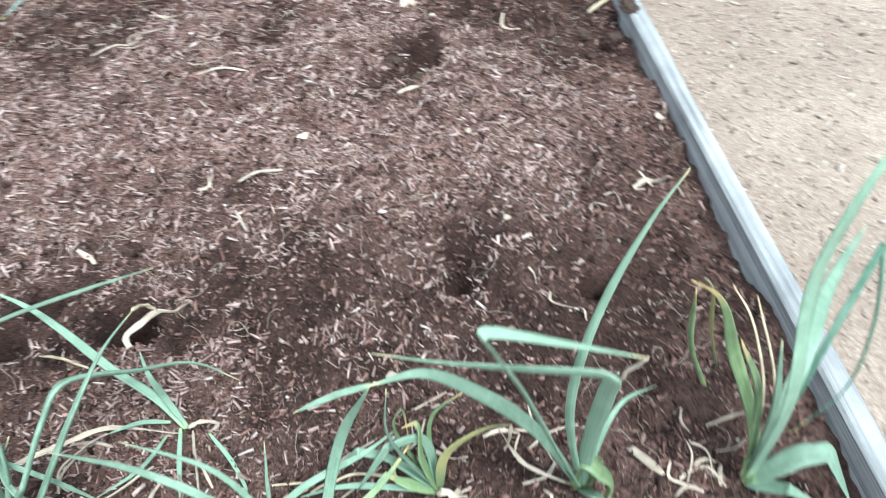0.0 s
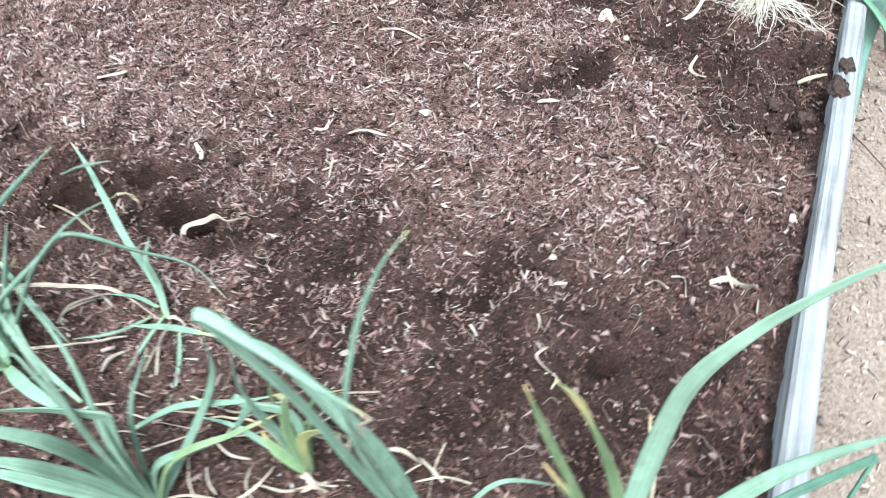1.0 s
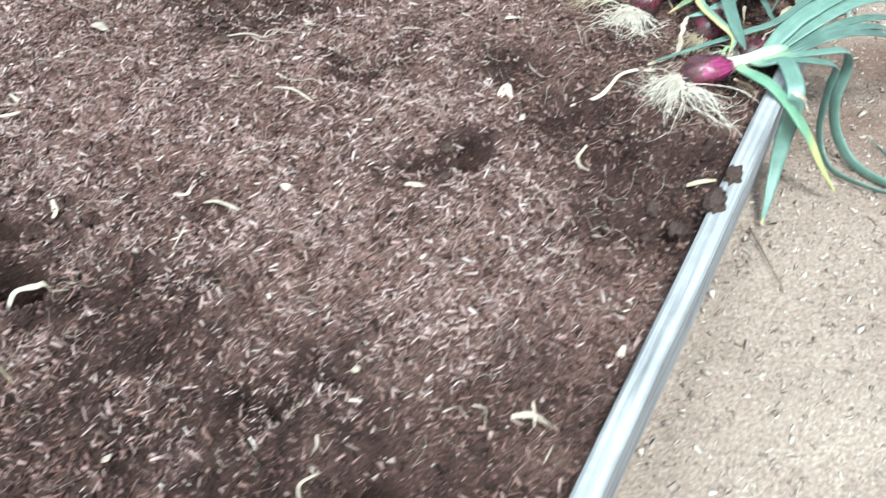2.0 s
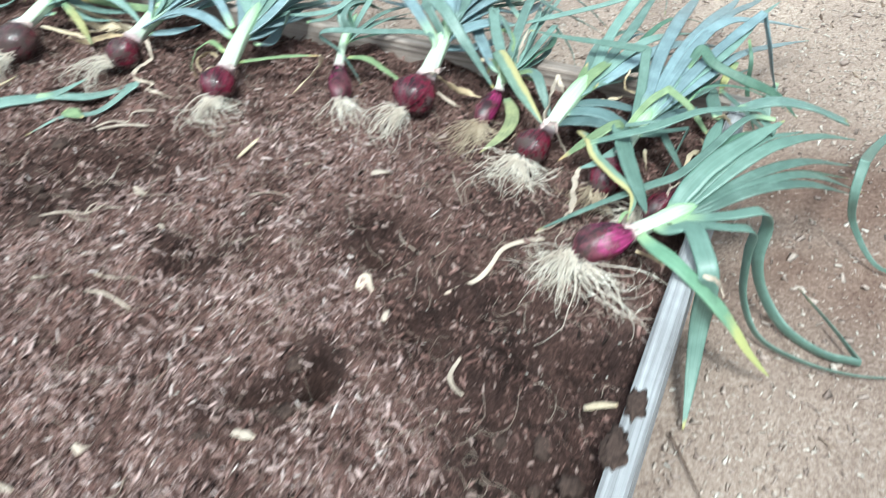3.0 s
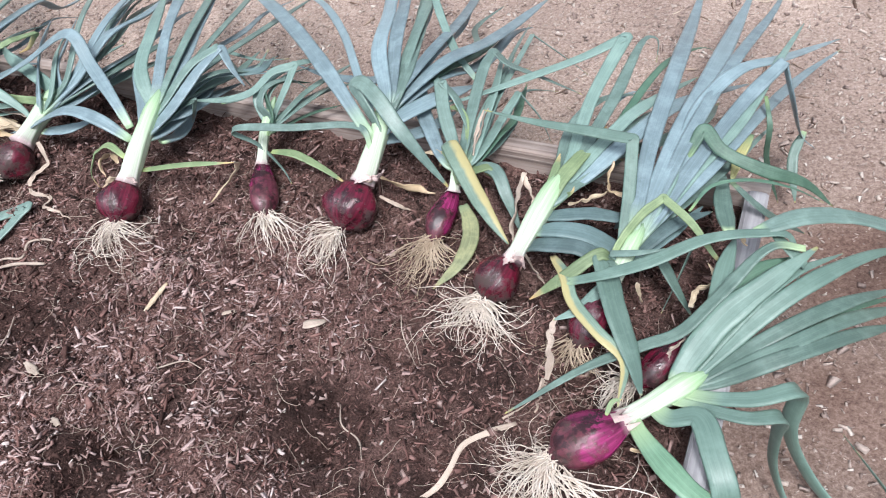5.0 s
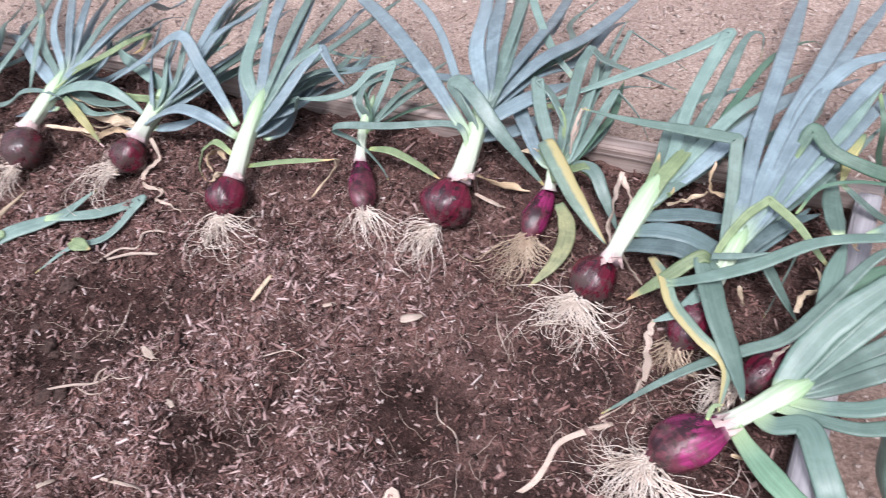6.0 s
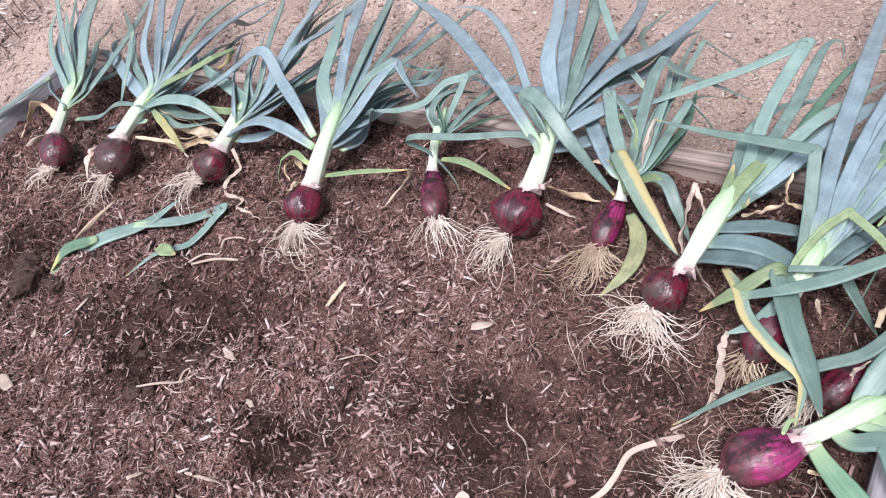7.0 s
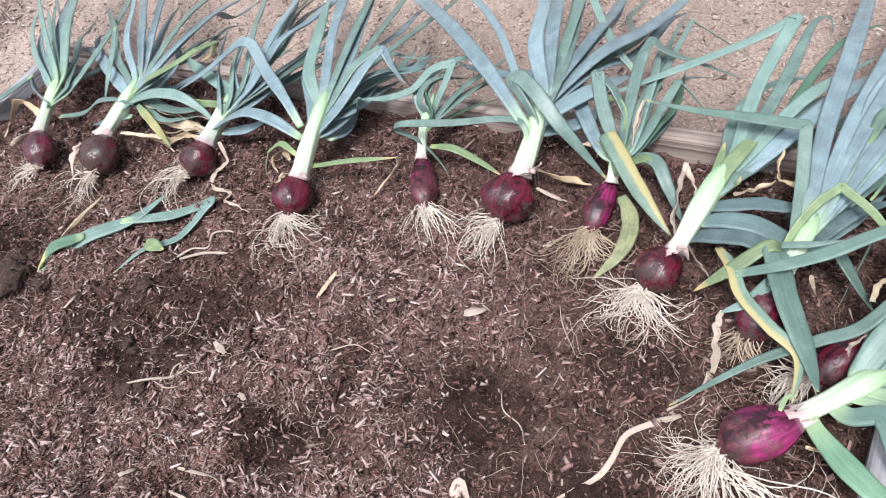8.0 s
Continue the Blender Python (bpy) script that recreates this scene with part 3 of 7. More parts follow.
def scrap(kind, wide, *spots):
    """A dry scrap that lies on the soil along a few spots of the plan."""
    leaf_count[0] += 1
    seed = leaf_count[0]
    name, label, category = SCRAP[kind]
    pts = [(x, y, max(soil_height(x, y), -0.022) + 0.005 + (0.004 * (k % 2) if kind in ("husk", "root") else 0.001)) for k, (x, y) in enumerate(spots)]
    thin = {"husk": 0.16, "root": 0.9, "stick": 0.55, "chip": 0.22}[kind]

    def size(s):
        w = wide * {"husk": 0.38, "root": 0.36, "stick": 0.40, "chip": 0.42}[kind] * (0.55 + 0.45 * math.sin(math.pi * min(1, max(0, s * 0.9 + 0.08)))) * (1 + 0.4 * noise.noise((seed * 2.3, s * 6, 2.5)))
        return w, max(0.0006, w * thin)
    me = sweep(name, pts, RIBBON if kind in ("husk", "chip") else ROUND[::2], size, per=5, twist=random.uniform(-2.2, 2.2) if kind == "husk" else 0.3, seed=seed)
    ob = part(name, me, {"husk": LEAF["husk"], "root": FIBRE, "stick": LEAF["dry"], "chip": LEAF["husk"]}[kind], None, label)
    return tagged(ob, category=category, group=category + " scraps on the soil")


# ---- the bed: soil with hollows where plants were pulled ----
LEFT, NEAR = -1.83, -2.44
SOIL_FORM = [  # x, y, radius, height
    (-0.776, -1.210, 0.030, -0.20),
    (-0.877, -1.145, 0.028, -0.13),
    (-0.985, -1.226, 0.036, -0.19),
    (-0.938, -1.203, 0.029, -0.16),
    (-1.175, -1.155, 0.034, -0.15),
    (-0.835, -1.19, 0.05, 0.018),
    (-0.930, -1.27, 0.05, 0.016),
    (-0.38, -1.167, 0.045, -0.055),
    (-0.362, -0.685, 0.027, -0.13),
    (-0.405, -0.728, 0.045, -0.045),
    (-0.455, -0.768, 0.04, -0.02),
    (-0.325, -0.640, 0.04, 0.018),
    (-0.653, -0.544, 0.024, -0.07),
    (-0.412, -0.459, 0.03, -0.04),
    (-0.185, -1.206, 0.018, -0.08),
    (-0.365, -1.168, 0.020, -0.10),
    (-0.074, -0.555, 0.05, -0.04),
    (-0.191, -1.209, 0.06, -0.03),
    (-0.655, -1.098, 0.12, -0.022),
    (-0.089, -1.167, 0.1, -0.02),
    (-1.02, -0.5, 0.1, -0.03),
    (-0.415, -0.425, 0.07, -0.028),
    (-0.245, -0.535, 0.08, -0.025),
    (-0.665, -0.54, 0.06, -0.035),
    (-1.307, -0.551, 0.06, 0.033),
    (-1.48, -0.469, 0.08, 0.027),
    (-0.075, -0.7, 0.07, -0.025),
    (-0.91, -0.43, 0.07, -0.022),
    (-1.25, -0.47, 0.05, 0.021),
    (-0.43, -0.77, 0.05, 0.02),
    (-0.3, -0.9, 0.1, 0.014),
    (-0.55, -0.5, 0.06, 0.014),
    (-0.3, -0.44, 0.05, 0.016),
    (-0.16, -0.58, 0.05, 0.014),
]


def soil_height(x, y):
    h = 0.010 * noise.noise((x * 4.5, y * 4.5, 0.3)) + 0.021 * noise.noise((x * 11, y * 11, 4.1)) + 0.017 * noise.noise((x * 27, y * 27, 2.2)) + 0.008 * noise.noise((x * 64, y * 64, 8.2))
    x, y = x + 0.022 * noise.noise((x * 17, y * 17, 5.5)), y + 0.022 * noise.noise((x * 17, y * 17, 15.5))
    for cx, cy, r, d in SOIL_FORM:
        q = ((x - cx) ** 2 + (y - cy) ** 2) / (r * r)
        if q < 6:
            h += d * math.exp(-(q * q if d < -0.05 else q * 1.4))
    return h


DAMP = [  # x, y, radius, how bare
    (-1.03, -0.52, 0.12, 0.75),
    (-1.38, -0.5, 0.12, 0.6),
    (-0.415, -0.425, 0.075, 0.85),
    (-0.245, -0.535, 0.09, 0.8),
    (-0.665, -0.54, 0.08, 0.8),
    (-0.91, -0.42, 0.08, 0.75),
    (-0.38, -1.17, 0.09, 0.75),
    (-0.15, -1.2, 0.13, 0.65),
    (-0.65, -1.12, 0.11, 0.70),
    (-0.56, -1.2, 0.1, 0.6),
    (-0.88, -1.17, 0.1, 0.8),
    (-0.98, -1.24, 0.1, 0.8),
    (-0.075, -0.555, 0.08, 0.9),
    (-0.075, -0.7, 0.09, 0.85),
    (-0.37, -0.695, 0.055, 1.0),
    (-0.42, -0.738, 0.045, 0.55),
    (-0.47, -0.775, 0.035, 0.6),
    (-0.28, -1.33, 0.1, 0.5),
    (-0.19, -0.42, 0.10, 0.3),
    (-0.14, -0.28, 0.10, 0.3),
    (-0.05, -0.60, 0.10, 0.5),
    (-0.28, -0.24, 0.08, 0.6),
    (-0.08, -1.05, 0.08, 0.4),
]


def dampness(x, y):
    d = sum(a * math.exp(-((x - cx) ** 2 + (y - cy) ** 2) / (r * r)) for cx, cy, r, a in DAMP)
    d += 0.26 * max(0.0, min(1.0, (-1.17 - y + 0.10 * noise.noise((x * 5, y * 5, 7.7))) * 9))  # the watered row of plants
    return max(0.0, min(1.0, d * 1.45 + 0.8 * noise.noise((x * 12, y * 12, 1.5)) * min(1.0, d * 2) + 0.5 * max(0.0, noise.noise((x * 14, y * 14, 6.5)) - 0.15)))


def chip_cover(x, y):
    """How thickly bark lies: thin over the dug, damp places."""
    return 0.98 + 0.45 * noise.noise((x * 6, y * 6, 9.0)) + 0.75 * noise.noise((x * 21, y * 21, 3.0)) - 0.85 * dampness(x, y)


def sheet(name, xs, ys, height, mat):
    verts = [(x, y, height(x, y)) for y in ys for x in xs]
    nx = len(xs)
    faces = [(j * nx + i, j * nx + i + 1, (j + 1) * nx + i + 1, (j + 1) * nx + i) for j in range(len(ys) - 1) for i in range(nx - 1)]
    me = bpy.data.meshes.new(name)
    me.from_pydata(verts, [], faces)
    shade_smooth(me)
    return part(name, me, mat, None)


GROUND = -0.13


def spill(x, y):
    """Compost trodden into the ground beside the bed's corner."""
    d = math.exp(-((x - 0.16) ** 2 + (y + 0.12) ** 2) / 0.05) + 0.7 * math.exp(-((x - 0.34) ** 2 + (y - 0.10) ** 2) / 0.06) + 0.6 * math.exp(-((x + 0.3) ** 2 / 0.9 + (y - 0.10) ** 2 / 0.01))
    return max(0.0, min(1.0, d * (0.8 + 0.7 * noise.noise((x * 8, y * 8, 2.0)))))


def ground_height(x, y):
    if LEFT - 0.05 < x < 0.05 and NEAR - 0.05 < y < 0.05:
        return GROUND - 0.01
    fade = max(0.0, 1 - max(abs(x), abs(y)) / 6)
    return GROUND + fade * (0.012 * noise.noise((x * 2.1, y * 2.1, 7)) + 0.005 * noise.noise((x * 11, y * 11, 5)))


near_x = list(np.arange(-3.2, 1.4, 0.03))
near_y = list(np.arange(-3.0, 2.2, 0.03))
far_steps = [-900.0, -300.0, -100.0, -40.0, -15.0, -7.0, -4.0]
ground = tagged(sheet("ground", far_steps + near_x + [-v for v in reversed(far_steps)], far_steps + near_y + [-v for v in reversed(far_steps)], ground_height, ground_material()),
       label="bare sandy ground of pale decomposed granite", category="ground", kind="structure")
ground.data.attributes.new("spilt", "FLOAT", "POINT").data.foreach_set("value", [spill(v.co.x, v.co.y) for v in ground.data.vertices])
soil = tagged(sheet("soil", list(np.linspace(LEFT + 0.001, -0.001, 340)), list(np.linspace(NEAR + 0.001, 0.021, 450)), soil_height, soil_material()),
       label="dark moist compost filling the raised bed", category="soil", kind="structure")
soil.data.attributes.new("dug", "FLOAT", "POINT").data.foreach_set("value", [dampness(v.co.x, v.co.y) for v in soil.data.vertices])


def board(frame_ob, length, deep, thick, mat, place, turn, label, seed):
    """A plank along its local x, worn at the edges, its top at the given place."""
    nx = 60
    sec = [(-thick / 2, -deep), (-thick / 2, -0.004), (-thick / 2 + 0.004, 0), (0, 0.0008), (thick / 2 - 0.004, 0), (thick / 2, -0.004), (thick / 2, -deep)]
    verts, faces = [], []
    for k in range(nx + 1):
        x = length * (k / nx - 0.5)
        for y, z in sec:
            verts.append((x, y + 0.0025 * noise.noise((x * 3, seed, y * 30)), z + 0.0020 * noise.noise((x * 5, seed + 3, y * 20))))
    m = len(sec)
    for k in range(nx):
        for j in range(m):
            faces.append((k * m + j, (k + 1) * m + j, (k + 1) * m + (j + 1) % m, k * m + (j + 1) % m))
    faces += [tuple(range(m)), tuple(nx * m + j for j in range(m - 1, -1, -1))]
    me = bpy.data.meshes.new("board")
    me.from_pydata(verts, [], faces)
    bm = bmesh.new()
    bm.from_mesh(me)
    bmesh.ops.recalc_face_normals(bm, faces=bm.faces)
    bm.to_mesh(me)
    bm.free()
    me.materials.append(mat)
    ob = new("board", me)
    ob.parent = frame_ob
    ob.matrix_parent_inverse = Matrix.Translation(frame_ob.location).inverted()
    ob.matrix_basis = pose(*place, 0, 0, turn)
    return tagged(ob, label=label)


TOP, THICK, DEEP = 0.040, 0.028, 0.18
bed = tagged(new("raised_bed"), label="raised garden bed of weathered softwood boards on sandy ground", category="garden bed")
bed.location = (LEFT / 2, NEAR / 2, GROUND)
board(bed, -NEAR + 0.019, DEEP, THICK, GREY_WOOD, (THICK / 2, NEAR / 2 + 0.0095, TOP), 90, "grey weathered side board", 1.0)
board(bed, -LEFT + 2 * THICK, DEEP, THICK, BROWN_WOOD, (LEFT / 2, THICK / 2 + 0.020, TOP - 0.003), 0, "pinkish-brown weathered end board", 2.0)
board(bed, -NEAR + 0.019, DEEP, THICK, GREY_WOOD, (LEFT - THICK / 2, NEAR / 2 + 0.0095, TOP), 90, "grey weathered side board", 3.0)
board(bed, -LEFT + 2 * THICK, DEEP, THICK, GREY_WOOD, (LEFT / 2, NEAR - THICK / 2 - 0.001, TOP + 0.002), 0, "grey weathered end board", 4.0)


def litter(name, mat, label, n, area, height, length, ratio, tilt, seed, keep=None, lift=0.35):
    """Thousands of loose tapered pieces strewn over an area, as one object."""
    rng = np.random.default_rng(seed)
    x = rng.uniform(area[0], area[1], n)
    y = rng.uniform(area[2], area[3], n)
    if keep is not None:
        ok = np.array([keep(a, b) > c for a, b, c in zip(x, y, rng.random(n))])
        x, y = x[ok], y[ok]
        n = len(x)
    z = np.array([height(a, b) for a, b in zip(x, y)])
    ln = length[0] * np.exp(np.clip(rng.normal(0, length[1], n), -2.0 * length[1], 1.9 * length[1]))
    wd = ln * rng.uniform(*ratio, n)
    th = wd * rng.uniform(0.25, 0.6, n)
    yaw, pit, rol = rng.uniform(0, 2 * np.pi, n), rng.normal(0, tilt, n), rng.normal(0, tilt * 1.3, n)
    ca, sa, cp, sp, cr, sr = np.cos(yaw), np.sin(yaw), np.cos(pit), np.sin(pit), np.cos(rol), np.sin(rol)
    ex = np.stack([ca * cp, sa * cp, sp], 1)
    ey = np.stack([-sa * cr + ca * sp * sr, ca * cr + sa * sp * sr, -cp * sr], 1)
    ez = np.cross(ex, ey)
    taper = rng.uniform(0.2, 1.0, (n, 2))
    V = np.zeros((n, 6, 3))
    c = np.stack([x, y, z + th * lift + np.abs(sp) * ln * 0.25], 1)
    for i in range(6):
        end, (u, v) = (1 if i < 3 else -1), ((-0.5, -0.4), (0.5, -0.4), (0.1, 0.6))[i % 3]
        t = taper[:, 0] if end > 0 else taper[:, 1]
        skew = rng.normal(0, 0.22, n)
        V[:, i] = c + ex * (end * ln / 2 * (1 + skew * 0.3))[:, None] + ey * (wd * (u * t + skew * 0.5))[:, None] + ez * (th * v * (0.6 + 0.4 * t))[:, None]
    corner = np.array([0, 1, 2, 5, 4, 3, 0, 3, 4, 1, 1, 4, 5, 2, 2, 5, 3, 0])
    F = (np.arange(n)[:, None] * 6 + corner[None]).reshape(-1)
    starts = (np.arange(n)[:, None] * 18 + np.array([0, 3, 6, 10, 14])[None]).reshape(-1)
    me = bpy.data.meshes.new(name)
    me.vertices.add(n * 6)
    me.vertices.foreach_set("co", V.reshape(-1))
    me.loops.add(n * 18)
    me.loops.foreach_set("vertex_index", F.astype(np.int32))
    me.polygons.add(n * 5)
    me.polygons.foreach_set("loop_start", starts.astype(np.int32))
    me.update(calc_edges=True)
    me.validate()
    ob = part(name, me, mat, None, label, "stuff")
    return tagged(ob, category=name.replace("_", " "))


DRY = [(-0.72, -0.90, 0.42, 1.1), (-0.50, -1.02, 0.30, 1.6), (-0.85, -0.95, 0.30, 0.9), (-0.75, -0.31, 0.14, 0.6), (-0.52, -0.27, 0.12, 0.5), (-0.30, -0.32, 0.08, 0.4), (-0.98, -0.76, 0.34, 1.5), (-0.62, -0.66, 0.16, 0.6), (-0.30, -0.80, 0.16, 0.5), (-0.40, -0.66, 0.16, 0.6), (-1.42, -0.72, 0.30, 0.9), (-0.72, -0.68, 0.16, 0.8), (-0.62, -0.62, 0.12, 0.6), (-1.20, -0.30, 0.10, 0.4), (-0.60, -0.35, 0.14, 0.35)]  # x, y, radius, how dry


def dryness(x, y):
    d = sum(a * math.exp(-((x - cx) ** 2 + (y - cy) ** 2) / (r * r)) for cx, cy, r, a in DRY)
    return min(1.0, d) * (0.78 + 0.75 * noise.noise((x * 9, y * 9, 8.0)) + 0.9 * noise.noise((x * 24, y * 24, 1.0))) - 0.8 * dampness(x, y)


soil.data.attributes.new("sunned", "FLOAT", "POINT").data.foreach_set("value", [max(0.0, min(1.0, dryness(v.co.x, v.co.y))) for v in soil.data.vertices])


def fade_out(x, y, cx, cy, rx, ry):
    """One in the middle of an oval, thinning unevenly to nothing at its rim."""
    d = math.hypot((x - cx) / rx, (y - cy) / ry)
    return max(0.0, min(1.0, (1.0 - d) * 2.2 + 0.5 * noise.noise((x * 1.7, y * 1.7, 11.0))))


def grit_cover(x, y):
    return off_bed(x, y) * (1 - 0.6 * spill(x, y)) * fade_out(x, y, -0.9, -0.2, 2.4, 1.9)


def off_bed(x, y):
    return 0.0 if LEFT - 0.035 < x < 0.035 and NEAR - 0.05 < y < 0.055 or (x < LEFT and y < -0.6) else 1.0


INSIDE = (LEFT + 0.01, -0.008, -1.9, 0.012)
litter("bark_mulch", CHIP, "shredded dark brown bark mulch strewn over the soil", 190000, INSIDE, soil_height, (0.0050, 0.58), (0.16, 0.58), 0.46, 11, chip_cover, 0.5)
litter("dry_bark", DRY_CHIP, "dry greyish-pink bark chips in pale patches", 200000, INSIDE, soil_height, (0.0064, 0.55), (0.13, 0.46), 0.42, 18, dryness, 0.8)
litter("bark_shards", CHIP, "larger flat shards of reddish-brown bark on the mulch", 9000, INSIDE, soil_height, (0.0130, 0.34), (0.12, 0.30), 0.30, 31, lambda x, y: 0.8 * chip_cover(x, y) * max(0.15, min(1.0, 1.0 + (y + 0.7) * 2.2)), 1.1)
litter("bark_fibres", FIBRES, "fine reddish and pale bark fibres among the mulch", 26000, INSIDE, soil_height, (0.010, 0.5), (0.04, 0.09), 0.30, 17, chip_cover, 2.0)
litter("peat_crumbs", CRUMB, "dark crumbs of peat and compost on the soil", 130000, INSIDE, soil_height, (0.0036, 0.60), (0.5, 1.0), 0.6, 12, lambda x, y: 0.55 + 0.45 * dampness(x, y))
litter("perlite_grains", PERLITE, "white perlite grains and pale flecks in the soil", 2300, INSIDE, soil_height, (0.0028, 0.4), (0.6, 1.0), 0.5, 13)
litter("granite_grit", GRIT, "loose granite grit on the path", 150000, (-3.0, 1.2, -1.7, 1.5), ground_height, (0.0038, 0.55), (0.5, 1.0), 0.4, 14, grit_cover)
litter("granite_gravel", GRIT, "coarser granite crumbs scattered on the path", 30000, (-3.2, 1.3, -1.9, 1.6), ground_height, (0.0062, 0.5), (0.5, 1.0), 0.4, 19, grit_cover)
litter("wood_shreds", STRAW, "bleached wood shreds scattered on the path", 11000, (-3.2, 1.3, -1.8, 1.6), ground_height, (0.011, 0.5), (0.1, 0.3), 0.25, 15,
       lambda x, y: off_bed(x, y) * (0.07 + 1.0 * max(0.0, min(1.0, (y - 0.1) * 1.2))) * fade_out(x, y, -0.9, -0.1, 2.4, 1.9))
litter("wood_chip_heap", STRAW, "heap of bleached wood chips at the edge of the path", 3600, (-0.3, 1.6, 0.40, 1.8), lambda x, y: ground_height(x, y) + 0.02 * max(0.0, noise.noise((x * 4, y * 4, 3))),
       (0.020, 0.5), (0.15, 0.4), 0.4, 16, lambda x, y: max(0.0, min(1.0, (x * 0.75 + y - 0.72) * 4)) * fade_out(x, y, 0.62, 1.0, 0.85, 0.75))


def root_hairs(n, seed):
    """Fine pale rootlets left on the soil, as one object."""
    rng = random.Random(seed)
    verts, faces = [], []
    for k in range(n):
        x, y = rng.uniform(LEFT + 0.1, -0.03), -abs(rng.gauss(0, 0.75)) - 0.12
        if y < -1.75:
            continue
        ang, steps = rng.uniform(0, 6.283), rng.randint(6, 12)
        step, curl, r = rng.uniform(0.003, 0.008), rng.gauss(0, 0.25), rng.uniform(0.00022, 0.00048)
        base = len(verts)
        for j in range(steps + 1):
            z = soil_height(x, y) + 0.004 + 0.003 * rng.random()
            s1 = Vector((-math.sin(ang), math.cos(ang), 0))
            q = Vector((x, y, z))
            verts += [q + s1 * r, q - s1 * r, q + Vector((0, 0, r * 1.6))]
            ang += curl + rng.gauss(0, 0.35)
            x += math.cos(ang) * step
            y += math.sin(ang) * step
        for j in range(steps):
            for i in range(3):
                faces.append((base + j * 3 + i, base + j * 3 + (i + 1) % 3, base + j * 3 + 3 + (i + 1) % 3, base + j * 3 + 3 + i))
    me = bpy.data.meshes.new("root_hairs")
    me.from_pydata(verts, [], faces)
    return tagged(part("root_hairs", me, FIBRE, None, "fine pale rootlets tangled over the soil", "stuff"), category="rootlets")


root_hairs(900, 5)


def clod(place, size, seed):
    bm = bmesh.new()
    bmesh.ops.create_icosphere(bm, subdivisions=3, radius=1)
    for v in bm.verts:
        v.co *= 1 + 0.5 * noise.noise(v.co * 1.6 + Vector((seed, 0, 0))) + 0.45 * noise.noise(v.co * 4 + Vector((0, seed, 0))) + 0.30 * noise.noise(v.co * 9 + Vector((0, seed, 0)))
        v.co = Vector((v.co.x * size[0], v.co.y * size[1], max(v.co.z, -0.35) * size[2]))
    me = bpy.data.meshes.new("soil_clod")
    bm.to_mesh(me)
    bm.free()
    me.transform(Matrix.Translation(place))
    shade_smooth(me)
    return tagged(part("soil_clod", me, CLOD, None, "crumbling dark clod of damp compost"), category="soil clod", group="soil clods")


CLOD = plain_material("damp_compost_clod", [(0.3, (0.026, 0.016, 0.013)), (0.7, (0.120, 0.078, 0.066))], 160, 0.95, False, 1.0)
clod((0.009, -0.603, 0.041), (0.011, 0.018, 0.006), 1.0)
clod((0.003, -0.664, 0.040), (0.013, 0.026, 0.007), 2.0)
for place, size, seed in (((-1.355, -0.515), (0.034, 0.026, 0.016), 71.0), ((-1.30, -0.545), (0.024, 0.030, 0.013), 72.0), ((-1.41, -0.485), (0.028, 0.022, 0.012), 73.0), ((-1.262, -0.512), (0.018, 0.015, 0.009), 74.0)):
    clod((*place, soil_height(*place) + 0.002), size, seed)
for k in range(34):
    cx, cy = random.choice([(-1.33, -0.53), (-1.02, -0.52), (-1.45, -0.46), (-0.07, -0.66), (-0.40, -0.73), (-1.20, -0.60)])
    cx, cy = cx + random.gauss(0, 0.06), cy + random.gauss(0, 0.05)
    cs = random.uniform(0.005, 0.014)
    clod((min(cx, -0.03), cy, soil_height(cx, cy) + cs * 0.2), (cs, cs * random.uniform(0.7, 1.3), cs * 0.42), 5.0 + k)


def dead_twig(*pts):
    ends = [(x, y, ground_height(x, y) + 0.006 + lift) for x, y, lift in pts]
    me = sweep("twig", ends, ROUND[::2], lambda s: (0.0017 * (1 - 0.6 * s),) * 2, per=5)
    return tagged(part("twig", me, TWIG, None, "thin dark dead twig on the ground"), category="twig", group="dead twigs")


dead_twig((0.050, -0.515, 0.0), (0.085, -0.565, 0.004), (0.128, -0.622, 0.0))
dead_twig((-2.46, 0.55, 0.0), (-2.38, 0.35, 0.01), (-2.22, 0.22, 0.0))

# welded wire fence beyond the bed's far corner
WIRE = plain_material("dark_fence_wire", [(0.3, (0.035, 0.026, 0.024)), (0.7, (0.11, 0.085, 0.078))], 60, 0.6)
fence = tagged(new("wire_fence"), label="dark welded wire fence standing on the ground", category="fence")
fence.location = (-2.55, 0.30, GROUND)
for k in range(16):
    fx, fy = -2.478 - 0.026 * k, -0.02 + 0.070 * k
    fz = ground_height(fx, fy)
    part("upright_wire", sweep("upright_wire", [(fx, fy, fz - 0.01), (fx + 0.002, fy, fz + 0.45), (fx - 0.001, fy + 0.002, fz + 0.9)], ROUND[::3], lambda s: (0.0016, 0.0016), up=(0, 1, 0), per=3), WIRE, fence)
for k in range(5):
    fz = GROUND + 0.30 + 0.15 * k
    part("cross_wire", sweep("cross_wire", [(-2.470, -0.04, fz), (-2.68, 0.53, fz), (-2.88, 1.07, fz)], ROUND[::3], lambda s: (0.0014, 0.0014), per=3), WIRE, fence)
litter("leaf_litter", LITTER, "dry leaf and twig litter under the wire fence", 17000, (-4.2, -2.30, -0.8, 1.6), lambda x, y: ground_height(x, y) + 0.012 * max(0.0, noise.noise((x * 6, y * 6, 3))),
       (0.020, 0.5), (0.10, 0.40), 0.40, 23, lambda x, y: max(0.0, min(1.0, (-2.36 - x - 0.25 * y) * 5)) * fade_out(x, y, -2.95, 0.4, 0.95, 1.15))

